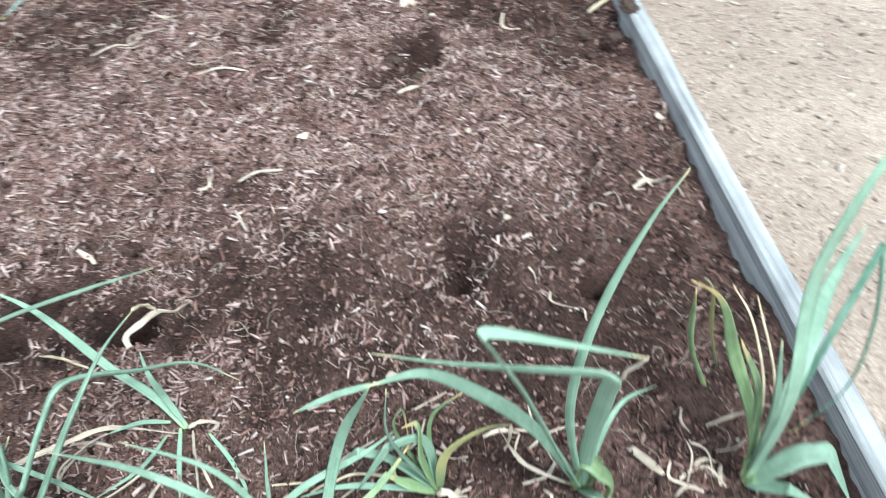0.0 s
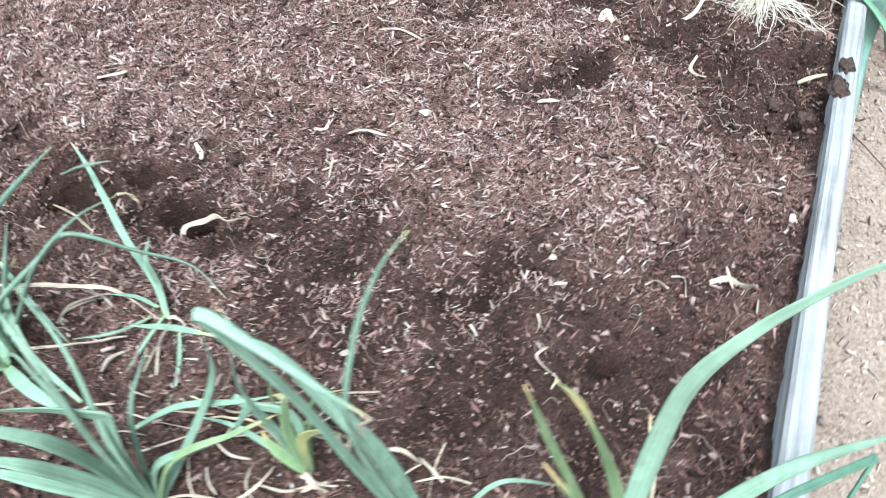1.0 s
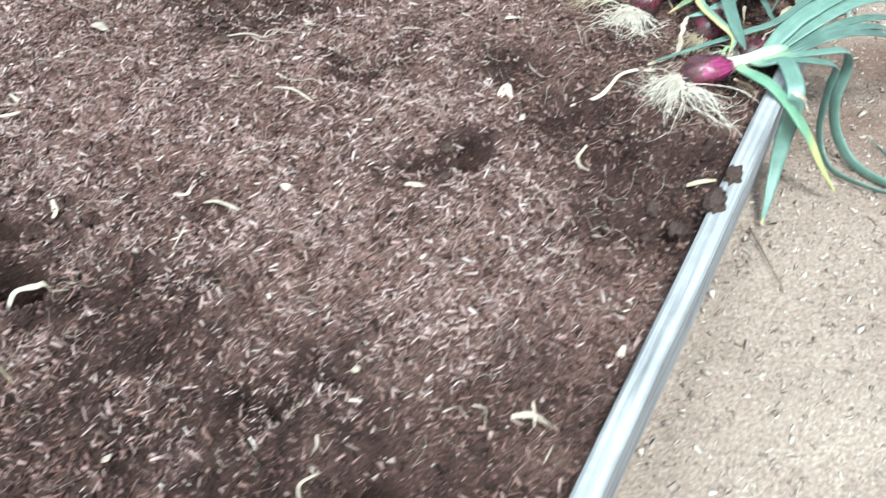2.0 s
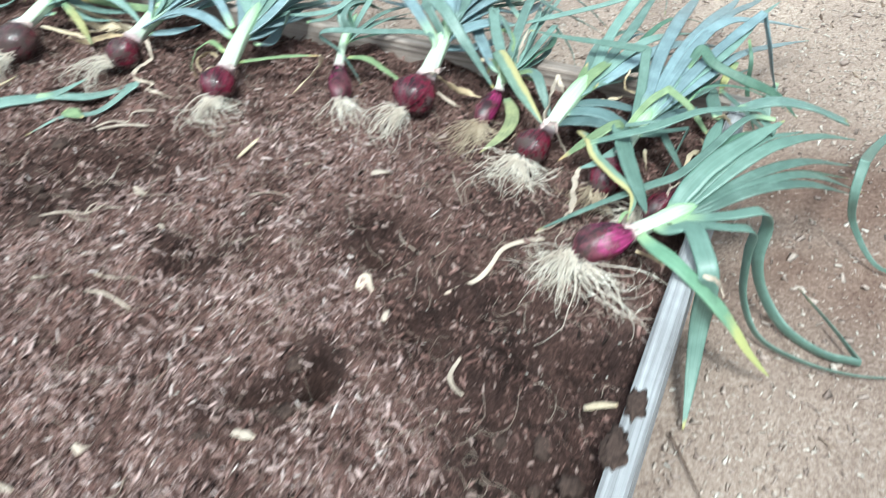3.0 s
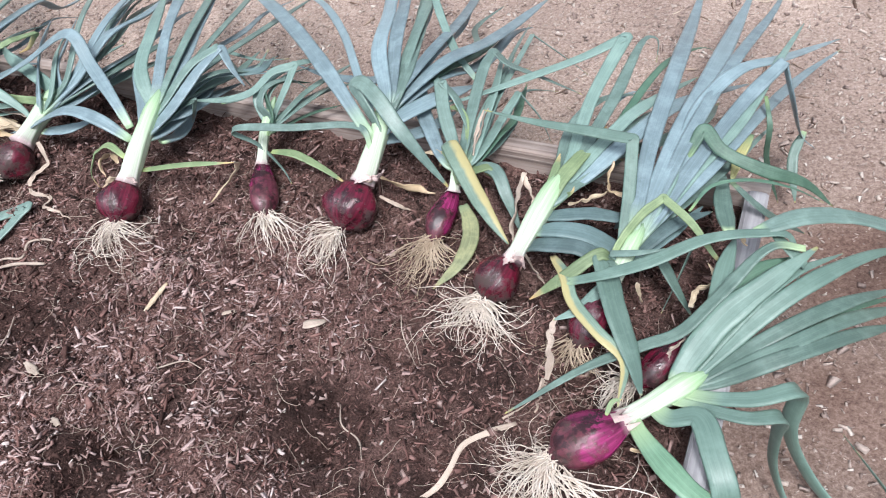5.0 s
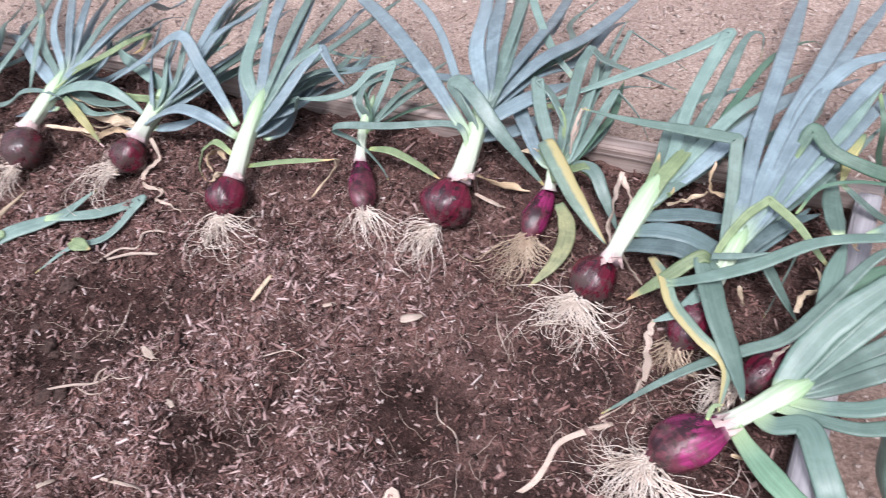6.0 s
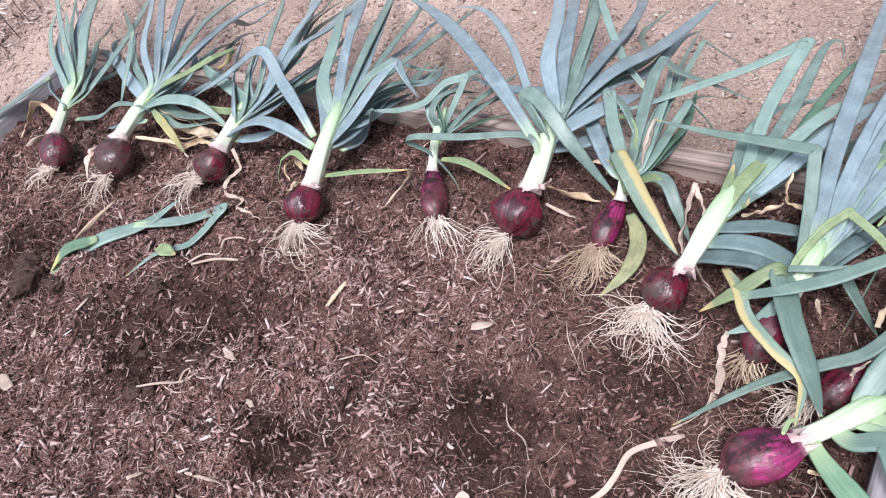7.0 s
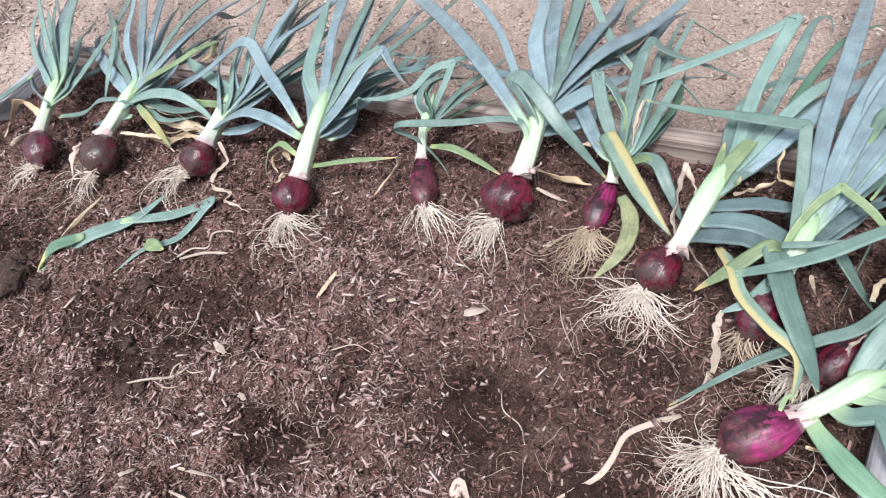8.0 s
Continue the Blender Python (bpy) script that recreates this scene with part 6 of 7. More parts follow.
leaf(onion_9, "blue", 0.0174, (-0.112, -0.135, 0.065), (-0.104, -0.114, 0.068), (-0.097, -0.097, 0.070), (-0.049, -0.004, 0.085), (-0.013, 0.108, 0.070), (0.043, 0.328, -0.020), (0.099, 0.495, -0.090))
leaf(onion_9, "green", 0.0152, (-0.112, -0.135, 0.065), (-0.104, -0.116, 0.068), (-0.098, -0.101, 0.070), (-0.066, -0.018, 0.085), (-0.026, 0.086, 0.090), (0.002, 0.219, 0.085), (0.026, 0.352, 0.055))
# two under-leaves in the same shade-darkened colour
leaf(onion_9, "slate", 0.0204, (-0.116, -0.151, 0.061), (-0.108, -0.135, 0.060), (-0.071, -0.079, 0.065), (-0.033, -0.040, 0.055))
leaf(onion_9, "slate", 0.0178, (-0.116, -0.151, 0.061), (-0.111, -0.142, 0.055), (-0.074, -0.088, 0.055), (-0.046, -0.030, 0.050))
leaf(onion_9, "lime", 0.0113, (-0.116, -0.151, 0.061), (-0.128, -0.146, 0.065), (-0.109, -0.096, 0.090), (-0.089, -0.072, 0.100), (-0.052, -0.093, 0.090), (-0.013, -0.120, 0.065), (0.006, -0.118, 0.050))
leaf(onion_9, "lime", 0.0173, (-0.116, -0.151, 0.061), (-0.128, -0.154, 0.065), (-0.140, -0.157, 0.080), (-0.175, -0.190, 0.065), (-0.215, -0.212, 0.030))
leaf(onion_9, "sage", 0.0306, (-0.116, -0.151, 0.061), (-0.137, -0.161, 0.075), (-0.111, -0.213, 0.065), (-0.074, -0.272, 0.050), (-0.057, -0.309, 0.055))
leaf(onion_9, "green", 0.0097, (-0.116, -0.151, 0.061), (-0.131, -0.151, 0.075), (-0.096, -0.151, 0.090), (-0.070, -0.142, 0.095))
leaf(onion_9, "sage", 0.0170, (-0.181, -0.199, 0.060), (-0.137, -0.190, 0.080), (-0.086, -0.167, 0.095), (-0.029, -0.128, 0.110), (0.020, -0.108, 0.112), (0.052, -0.100, 0.108), (0.066, -0.122, 0.092), (0.072, -0.140, 0.078), tip=0.35)
leaf(onion_9, "green", 0.0235, (0.018, -0.104, 0.108), (0.060, -0.074, 0.112), (0.108, -0.048, 0.098), (0.168, -0.028, 0.070), tip=0.85)
leaf(onion_9, "striped", 0.0161, (-0.202, -0.155, 0.050), (-0.175, -0.190, 0.065), (-0.158, -0.220, 0.065), (-0.120, -0.250, 0.060), (-0.085, -0.271, 0.050), (-0.077, -0.327, 0.050))
leaf(onion_9, "green", 0.0158, (-0.131, -0.182, 0.055), (-0.147, -0.222, 0.055), (-0.174, -0.244, 0.050))
leaf(onion_9, "husk", 0.0085, (-0.172, -0.240, 0.050), (-0.174, -0.257, 0.040), (-0.167, -0.287, 0.015), (-0.168, -0.321, 0.006), (-0.166, -0.342, 0.005))
leaf(onion_9, "deep", 0.0167, (-0.081, -0.000, 0.085), (-0.072, 0.027, 0.100), (-0.065, 0.042, 0.110), (-0.040, 0.022, 0.100), (0.010, 0.015, 0.085), (0.063, 0.028, 0.060), (0.103, 0.035, 0.020))
leaf(onion_9, "sage", 0.0094, (-0.116, -0.151, 0.061), (-0.077, -0.127, 0.061), (-0.045, -0.106, 0.060), (-0.054, -0.140, 0.030), (-0.063, -0.172, 0.006))
leaf(onion_9, "sage", 0.0185, (-0.116, -0.151, 0.061), (-0.096, -0.136, 0.058), (-0.080, -0.123, 0.055), (-0.052, -0.154, 0.040), (-0.027, -0.176, 0.020))
leaf(onion_9, "dry", 0.0060, (-0.096, -0.166, 0.050), (-0.092, -0.168, 0.030), (-0.088, -0.166, 0.010))
leaf(onion_9, "blue", 0.0211, (-0.112, -0.135, 0.065), (-0.109, -0.117, 0.068), (-0.106, -0.102, 0.070), (-0.099, -0.026, 0.085), (-0.086, 0.079, 0.075), (-0.077, 0.199, 0.050))
leaf(onion_9, "deep", 0.0153, (-0.112, -0.135, 0.065), (-0.109, -0.117, 0.060), (-0.081, -0.051, 0.065), (-0.052, 0.029, 0.050), (-0.031, 0.116, 0.030))
leaf(onion_9, "green", 0.0140, (-0.112, -0.135, 0.065), (-0.106, -0.114, 0.062), (-0.100, -0.097, 0.060), (-0.057, -0.021, 0.060), (-0.018, 0.065, 0.050), (0.013, 0.164, 0.020))
leaf(onion_9, "green", 0.0206, (-0.112, -0.135, 0.065), (-0.111, -0.122, 0.065), (-0.095, -0.058, 0.085), (-0.085, 0.022, 0.085), (-0.077, 0.107, 0.070))
leaf(onion_9, "lime", 0.0164, (-0.112, -0.135, 0.065), (-0.114, -0.123, 0.060), (-0.101, -0.083, 0.075), (-0.088, -0.038, 0.075))
onion_10 = onion("long soil-flecked red onion beneath other leaves", "maroon", (-0.064, -0.279, 0.019), (-0.022, -0.209, 0.030), 0.0183, 0.4)
neck(onion_10, 0.0272, 0.0247, (-0.022, -0.224, 0.050), (-0.012, -0.207, 0.055), (0.001, -0.179, 0.065))
roots(onion_10, (-0.073, -0.280, 0.019), (-0.043, -0.029), 1.6, 0.083, 60, ROOT)
leaf(onion_10, "deep", 0.0246, (-0.008, -0.196, 0.059), (-0.001, -0.187, 0.065), (0.024, -0.144, 0.080), (0.069, -0.107, 0.085))
leaf(onion_10, "sage", 0.0226, (-0.008, -0.196, 0.059), (-0.005, -0.190, 0.065), (-0.005, -0.137, 0.080), (-0.001, -0.098, 0.085))
leaf(onion_10, "sage", 0.0150, (0.070, -0.115, 0.110), (0.038, -0.120, 0.110), (-0.004, -0.183, 0.085), (-0.035, -0.228, 0.065), (-0.070, -0.247, 0.050), (-0.124, -0.281, 0.030), (-0.196, -0.359, 0.008))
leaf(onion_10, "sage", 0.0219, (-0.009, -0.080, 0.070), (-0.025, -0.027, 0.065), (-0.031, 0.027, 0.055))
leaf(onion_10, "sage", 0.0104, (-0.020, 0.000, 0.070), (0.021, -0.022, 0.055), (0.081, 0.016, -0.020))
leaf(onion_10, "deep", 0.0054, (-0.058, -0.068, 0.080), (-0.040, -0.026, 0.085), (0.001, -0.001, 0.080), (0.052, 0.016, 0.060), (0.091, 0.029, 0.030))
leaf(onion_10, "deep", 0.0082, (-0.003, 0.159, 0.075), (0.010, 0.126, 0.055), (0.016, 0.120, 0.000), (0.046, 0.115, -0.080))
leaf(onion_10, "sage", 0.0147, (0.060, 0.227, -0.040), (0.053, 0.191, -0.060), (0.070, 0.139, -0.100))
leaf(onion_10, "gold", 0.0142, (-0.010, 0.088, 0.070), (-0.018, 0.050, 0.065), (-0.020, 0.010, 0.055))
leaf(onion_10, "dry", 0.0077, (-0.031, -0.176, 0.040), (-0.030, -0.162, 0.055), (-0.013, -0.145, 0.055), (-0.023, -0.123, 0.060))
leaf(onion_10, "ochre", 0.0064, (-0.015, -0.107, 0.085), (0.001, -0.096, 0.085), (0.013, -0.103, 0.080))
leaf(onion_10, "sage", 0.0134, (0.035, -0.092, 0.100), (0.051, -0.112, 0.105), (0.074, -0.126, 0.095), (0.064, -0.113, 0.085))
leaf(onion_10, "deep", 0.0163, (-0.008, -0.196, 0.059), (0.003, -0.180, 0.050), (0.030, -0.153, 0.050), (0.066, -0.129, 0.055))
leaf(onion_10, "husk", 0.0062, (-0.043, -0.254, 0.030), (-0.038, -0.242, 0.050), (-0.022, -0.225, 0.055))
onion_11 = onion("bright magenta onion lying over the corner of the bed", "magenta", (-0.130, -0.392, 0.027), (-0.066, -0.336, 0.040), 0.0288, 0.42)
neck(onion_11, 0.0300, 0.0350, (-0.072, -0.335, 0.035), (-0.039, -0.300, 0.038), (0.004, -0.253, 0.042))
roots(onion_11, (-0.132, -0.395, 0.027), (-0.021, -0.039), 1.7, 0.098, 100, ROOT)
leaf(onion_11, "sage", 0.0301, (-0.025, -0.284, 0.039), (-0.024, -0.267, 0.045), (0.002, -0.209, 0.075), (0.045, -0.153, 0.095), (0.082, -0.105, 0.104))
leaf(onion_11, "sage", 0.0203, (-0.025, -0.284, 0.039), (-0.015, -0.271, 0.042), (-0.008, -0.260, 0.045), (0.034, -0.202, 0.075), (0.078, -0.149, 0.091), (0.134, -0.080, 0.073), (0.188, -0.023, 0.040))
leaf(onion_11, "sage", 0.0184, (-0.025, -0.284, 0.039), (-0.009, -0.270, 0.042), (0.003, -0.258, 0.045), (0.062, -0.204, 0.075), (0.118, -0.149, 0.073), (0.189, -0.075, 0.030))
leaf(onion_11, "sage", 0.0165, (-0.025, -0.284, 0.039), (-0.007, -0.272, 0.042), (0.008, -0.262, 0.045), (0.065, -0.225, 0.075), (0.122, -0.165, 0.064), (0.225, -0.041, -0.040))
leaf(onion_11, "sage", 0.0175, (-0.025, -0.284, 0.039), (-0.005, -0.275, 0.042), (0.011, -0.267, 0.045), (0.066, -0.238, 0.075), (0.124, -0.186, 0.064), (0.199, -0.102, 0.000))
leaf(onion_11, "sage", 0.0219, (-0.025, -0.284, 0.039), (-0.001, -0.287, 0.045), (0.050, -0.284, 0.065), (0.085, -0.262, 0.065), (0.097, -0.244, 0.030), (0.098, -0.251, -0.030), (0.119, -0.261, -0.085), (0.162, -0.289, -0.118), (0.219, -0.312, -0.122), (0.262, -0.312, -0.118), (0.222, -0.260, -0.118), (0.169, -0.201, -0.118))
leaf(onion_11, "sage", 0.0170, (-0.038, -0.298, 0.038), (-0.018, -0.298, 0.042), (-0.002, -0.299, 0.045), (0.048, -0.304, 0.060), (0.080, -0.287, 0.050), (0.083, -0.280, 0.000), (0.096, -0.289, -0.080), (0.130, -0.318, -0.118), (0.194, -0.338, -0.120), (0.259, -0.335, -0.120), (0.308, -0.320, -0.120), (0.358, -0.306, -0.120))
leaf(onion_11, "sage", 0.0283, (-0.046, -0.308, 0.037), (-0.024, -0.320, 0.044), (0.003, -0.315, 0.055), (0.026, -0.355, 0.060), (0.043, -0.384, 0.045), (0.049, -0.401, -0.040), (0.060, -0.466, -0.100), (0.065, -0.508, -0.118))
leaf(onion_11, "golden_tip", 0.0251, (-0.062, -0.326, 0.037), (-0.048, -0.346, 0.042), (0.007, -0.392, 0.055), (0.071, -0.397, 0.000), (0.119, -0.397, -0.065), (0.153, -0.385, -0.115))
leaf(onion_11, "ochre", 0.0062, (-0.055, -0.361, 0.030), (-0.028, -0.356, 0.020), (-0.014, -0.355, 0.010))
leaf(onion_11, "husk", 0.0057, (0.037, -0.402, 0.059), (0.055, -0.395, 0.050), (0.068, -0.403, 0.035))
leaf(onion_11, "sage", 0.0157, (0.297, 0.291, -0.110), (0.241, 0.121, -0.060), (0.206, -0.057, 0.030), (0.206, -0.086, -0.010), (0.225, -0.074, -0.080), (0.278, -0.113, -0.120), (0.356, -0.085, -0.120))
leaf(onion_11, "lime", 0.0055, (-0.085, -0.344, 0.059), (-0.082, -0.329, 0.064), (-0.073, -0.324, 0.064))
leaf(onion_11, "deep", 0.0132, (-0.025, -0.284, 0.039), (-0.005, -0.272, 0.040), (0.011, -0.262, 0.040), (0.060, -0.206, 0.055), (0.119, -0.144, 0.050), (0.192, -0.066, -0.000))
leaf(onion_11, "sage", 0.0156, (-0.025, -0.284, 0.039), (-0.013, -0.260, 0.045), (0.022, -0.198, 0.075), (0.061, -0.140, 0.090), (0.111, -0.087, 0.080))
roots(onion_11, (-0.118, -0.410, 0.026), (0.105, -0.071), 0.45, 0.162, 18, ROOT)

# ---- live plants at the near side of the bed ----
plant_a = live_plant("green_onion", "slender live green onion growing in the soil", (-0.815, -1.500, 0.000), "onion plant")
plant_b = live_plant("onion_clump", "yellowing clump of live onion leaves in the soil", (-0.424, -1.471, 0.000), "onion plant")
plant_c = live_plant("green_onion", "live onion with broad bent green leaves", (-0.279, -1.485, 0.000), "onion plant")
plant_d = live_plant("green_onion", "live onion with tall upright leaves beside the board", (-0.115, -1.505, 0.000), "onion plant")
plant_e = live_plant("green_onion", "live onion with broad arching leaves", (-0.555, -1.560, 0.000), "onion plant")
plant_x = live_plant("cut_onion_leaves", "limp cut onion top lying on the soil", (-0.671, -1.360, 0.000), "onion top")
leaf(plant_a, "mint", 0.0106, (-0.863, -1.472, 0.000), (-0.793, -1.466, 0.119), (-0.786, -1.411, 0.129), (-0.766, -1.382, 0.148), (-0.717, -1.342, 0.099), (-0.674, -1.314, 0.059), (-0.633, -1.320, 0.023), flat=0.7)
leaf(plant_a, "mint", 0.0089, (-0.843, -1.475, 0.000), (-0.784, -1.459, 0.099), (-0.732, -1.433, 0.178), (-0.703, -1.393, 0.208), (-0.682, -1.355, 0.211), flat=0.7)
leaf(plant_a, "dry", 0.0046, (-0.682, -1.355, 0.211), (-0.674, -1.348, 0.208), (-0.664, -1.348, 0.198))
leaf(plant_a, "mint", 0.0054, (-0.860, -1.416, 0.099), (-0.836, -1.426, 0.099), (-0.789, -1.443, 0.079), (-0.754, -1.451, 0.030), flat=0.7)
leaf(plant_a, "mint", 0.0098, (-0.869, -1.471, 0.000), (-0.838, -1.452, 0.059), (-0.818, -1.436, 0.119), (-0.828, -1.398, 0.158), flat=0.7)
leaf(plant_x, "mint", 0.0098, (-0.691, -1.366, 0.012), (-0.718, -1.341, 0.040), (-0.753, -1.326, 0.084), (-0.792, -1.301, 0.129), (-0.821, -1.283, 0.148), (-0.860, -1.263, 0.158), flat=0.7)
leaf(plant_a, "mint", 0.0099, (-0.835, -1.477, 0.000), (-0.814, -1.477, 0.099), (-0.794, -1.470, 0.178), (-0.829, -1.403, 0.178), (-0.849, -1.346, 0.173), (-0.865, -1.283, 0.168), flat=0.7)
leaf(plant_x, "mint", 0.0056, (-0.928, -1.256, 0.079), (-0.806, -1.303, 0.168), (-0.720, -1.337, 0.227), (-0.636, -1.375, 0.287), flat=0.7)
leaf(plant_x, "mint", 0.0073, (-0.689, -1.366, 0.012), (-0.705, -1.347, 0.049), (-0.710, -1.342, 0.089), (-0.719, -1.319, 0.099), flat=0.7)
leaf(plant_x, "husk", 0.0049, (-0.687, -1.368, 0.015), (-0.665, -1.370, 0.030), (-0.650, -1.376, 0.030), (-0.664, -1.376, 0.015))
leaf(plant_x, "mint", 0.0048, (-0.665, -1.376, 0.012), (-0.639, -1.411, 0.010), (-0.623, -1.441, 0.008), (-0.614, -1.465, 0.006), flat=0.7)
leaf(plant_x, "mint", 0.0054, (-0.697, -1.365, 0.012), (-0.695, -1.401, 0.010), (-0.688, -1.456, 0.006), flat=0.7)
leaf(plant_x, "husk", 0.0036, (-0.683, -1.370, 0.012), (-0.677, -1.403, 0.010), (-0.672, -1.437, 0.006))
leaf(plant_x, "mint", 0.0055, (-0.706, -1.361, 0.020), (-0.733, -1.363, 0.030), (-0.768, -1.372, 0.030), flat=0.7)
leaf(plant_x, "husk", 0.0036, (-0.768, -1.372, 0.030), (-0.791, -1.377, 0.020), (-0.819, -1.399, 0.012), (-0.812, -1.434, 0.006))
leaf(plant_x, "mint", 0.0048, (-0.711, -1.373, 0.012), (-0.730, -1.411, 0.020), (-0.771, -1.438, 0.020), flat=0.7)
leaf(plant_x, "dry", 0.0032, (-0.748, -1.361, 0.138), (-0.765, -1.361, 0.158), (-0.775, -1.369, 0.178))
leaf(plant_e, "mint", 0.0109, (-0.555, -1.560, 0.000), (-0.513, -1.470, 0.119), (-0.470, -1.481, 0.242))
leaf(plant_e, "mint", 0.0060, (-0.470, -1.481, 0.242), (-0.494, -1.487, 0.245), (-0.528, -1.497, 0.243), flat=0.7)
leaf(plant_e, "mint", 0.0157, (-0.555, -1.560, 0.000), (-0.575, -1.571, 0.099), (-0.581, -1.587, 0.168), (-0.606, -1.604, 0.198), (-0.648, -1.619, 0.188))
leaf(plant_e, "mint", 0.0169, (-0.555, -1.560, 0.000), (-0.594, -1.586, 0.089), (-0.613, -1.606, 0.138), (-0.661, -1.623, 0.148))
leaf(plant_e, "mint", 0.0082, (-0.555, -1.560, 0.000), (-0.562, -1.565, 0.129), (-0.582, -1.554, 0.218), (-0.635, -1.532, 0.247), (-0.713, -1.501, 0.237), flat=0.7)
leaf(plant_e, "mint", 0.0074, (-0.555, -1.560, 0.000), (-0.576, -1.559, 0.119), (-0.628, -1.544, 0.168), (-0.687, -1.528, 0.158), (-0.714, -1.538, 0.119), flat=0.7)
leaf(plant_e, "mint", 0.0076, (-0.701, -1.501, 0.020), (-0.778, -1.482, 0.059), (-0.827, -1.441, 0.099), (-0.812, -1.419, 0.129), flat=0.7)
leaf(plant_e, "husk", 0.0047, (-0.804, -1.474, 0.030), (-0.767, -1.441, 0.015), (-0.721, -1.406, 0.010))
leaf(plant_e, "husk", 0.0047, (-0.856, -1.435, 0.079), (-0.817, -1.394, 0.049), (-0.768, -1.365, 0.030), (-0.699, -1.370, 0.010))
leaf(plant_e, "mint", 0.0163, (-0.555, -1.560, 0.000), (-0.623, -1.599, 0.079), (-0.688, -1.619, 0.099))
leaf(plant_e, "mint", 0.0168, (-0.555, -1.560, 0.000), (-0.555, -1.556, 0.119), (-0.550, -1.549, 0.168), (-0.590, -1.565, 0.178), (-0.638, -1.592, 0.188))
leaf(plant_e, "mint", 0.0083, (-0.555, -1.560, 0.000), (-0.541, -1.540, 0.069), (-0.496, -1.510, 0.089), (-0.471, -1.486, 0.099), flat=0.7)
leaf(plant_e, "mint", 0.0073, (-0.597, -1.519, 0.059), (-0.558, -1.487, 0.079), (-0.486, -1.463, 0.099), (-0.459, -1.445, 0.099), flat=0.7)
leaf(plant_e, "lime", 0.0088, (-0.555, -1.560, 0.000), (-0.524, -1.532, 0.079), (-0.472, -1.493, 0.099), (-0.448, -1.463, 0.099), flat=0.7)
leaf(plant_e, "mint", 0.0062, (-0.555, -1.560, 0.000), (-0.550, -1.559, 0.138), (-0.589, -1.526, 0.218), (-0.660, -1.500, 0.237), flat=0.7)
leaf(plant_e, "mint", 0.0055, (-0.555, -1.560, 0.000), (-0.570, -1.518, 0.119), (-0.570, -1.472, 0.158), flat=0.7)
leaf(plant_c, "mint", 0.0161, (-0.279, -1.485, 0.000), (-0.325, -1.468, 0.099), (-0.373, -1.469, 0.177), (-0.427, -1.465, 0.224), (-0.470, -1.481, 0.242))
leaf(plant_c, "mint", 0.0088, (-0.279, -1.485, 0.000), (-0.318, -1.510, 0.237), (-0.305, -1.501, 0.338), (-0.280, -1.493, 0.415), (-0.263, -1.487, 0.444), flat=0.7)
leaf(plant_c, "mint", 0.0124, (-0.279, -1.485, 0.000), (-0.323, -1.504, 0.148), (-0.356, -1.512, 0.257), (-0.385, -1.527, 0.346), (-0.391, -1.532, 0.368), (-0.385, -1.530, 0.366), (-0.336, -1.532, 0.346), (-0.279, -1.532, 0.317))
leaf(plant_c, "mint", 0.0138, (-0.279, -1.485, 0.000), (-0.293, -1.507, 0.158), (-0.298, -1.525, 0.267), (-0.301, -1.532, 0.297), (-0.307, -1.528, 0.297), (-0.366, -1.502, 0.277), (-0.422, -1.482, 0.267), (-0.466, -1.462, 0.257))
leaf(plant_c, "husk", 0.0039, (-0.279, -1.532, 0.317), (-0.290, -1.530, 0.297), (-0.293, -1.527, 0.277))
leaf(plant_c, "lime", 0.0305, (-0.279, -1.485, 0.000), (-0.281, -1.494, 0.079), (-0.262, -1.506, 0.059), (-0.270, -1.519, 0.030))
leaf(plant_c, "mint", 0.0053, (-0.279, -1.485, 0.000), (-0.235, -1.434, 0.069), (-0.183, -1.405, 0.049), flat=0.7)
leaf(plant_c, "mint", 0.0157, (-0.279, -1.485, 0.000), (-0.277, -1.514, 0.049), (-0.243, -1.522, 0.030))
leaf(plant_c, "husk", 0.0046, (-0.279, -1.485, 0.000), (-0.341, -1.476, 0.059), (-0.357, -1.432, 0.049))
leaf(plant_b, "lime", 0.0132, (-0.424, -1.471, 0.000), (-0.438, -1.467, 0.079), (-0.439, -1.457, 0.127), (-0.453, -1.455, 0.119))
leaf(plant_b, "mint", 0.0088, (-0.424, -1.471, 0.000), (-0.472, -1.462, 0.079), (-0.496, -1.463, 0.099), (-0.534, -1.461, 0.049), flat=0.7)
leaf(plant_b, "mint", 0.0098, (-0.424, -1.471, 0.000), (-0.436, -1.458, 0.099), (-0.467, -1.472, 0.119), (-0.504, -1.480, 0.049), flat=0.7)
leaf(plant_b, "mint", 0.0056, (-0.424, -1.471, 0.000), (-0.464, -1.475, 0.148), (-0.459, -1.471, 0.218), flat=0.7)
leaf(plant_b, "lime", 0.0044, (-0.424, -1.471, 0.000), (-0.460, -1.449, 0.119), (-0.451, -1.442, 0.129), (-0.448, -1.453, 0.099), flat=0.7)
leaf(plant_b, "gold", 0.0108, (-0.424, -1.471, 0.000), (-0.412, -1.474, 0.099), (-0.374, -1.473, 0.134), (-0.355, -1.476, 0.139))
leaf(plant_b, "husk", 0.0036, (-0.355, -1.476, 0.139), (-0.356, -1.479, 0.119), (-0.360, -1.480, 0.099))
leaf(plant_b, "husk", 0.0075, (-0.424, -1.471, 0.000), (-0.422, -1.483, 0.030), (-0.394, -1.485, 0.012))
leaf(plant_b, "lime", 0.0050, (-0.424, -1.471, 0.000), (-0.424, -1.437, 0.099), (-0.388, -1.429, 0.129), flat=0.7)
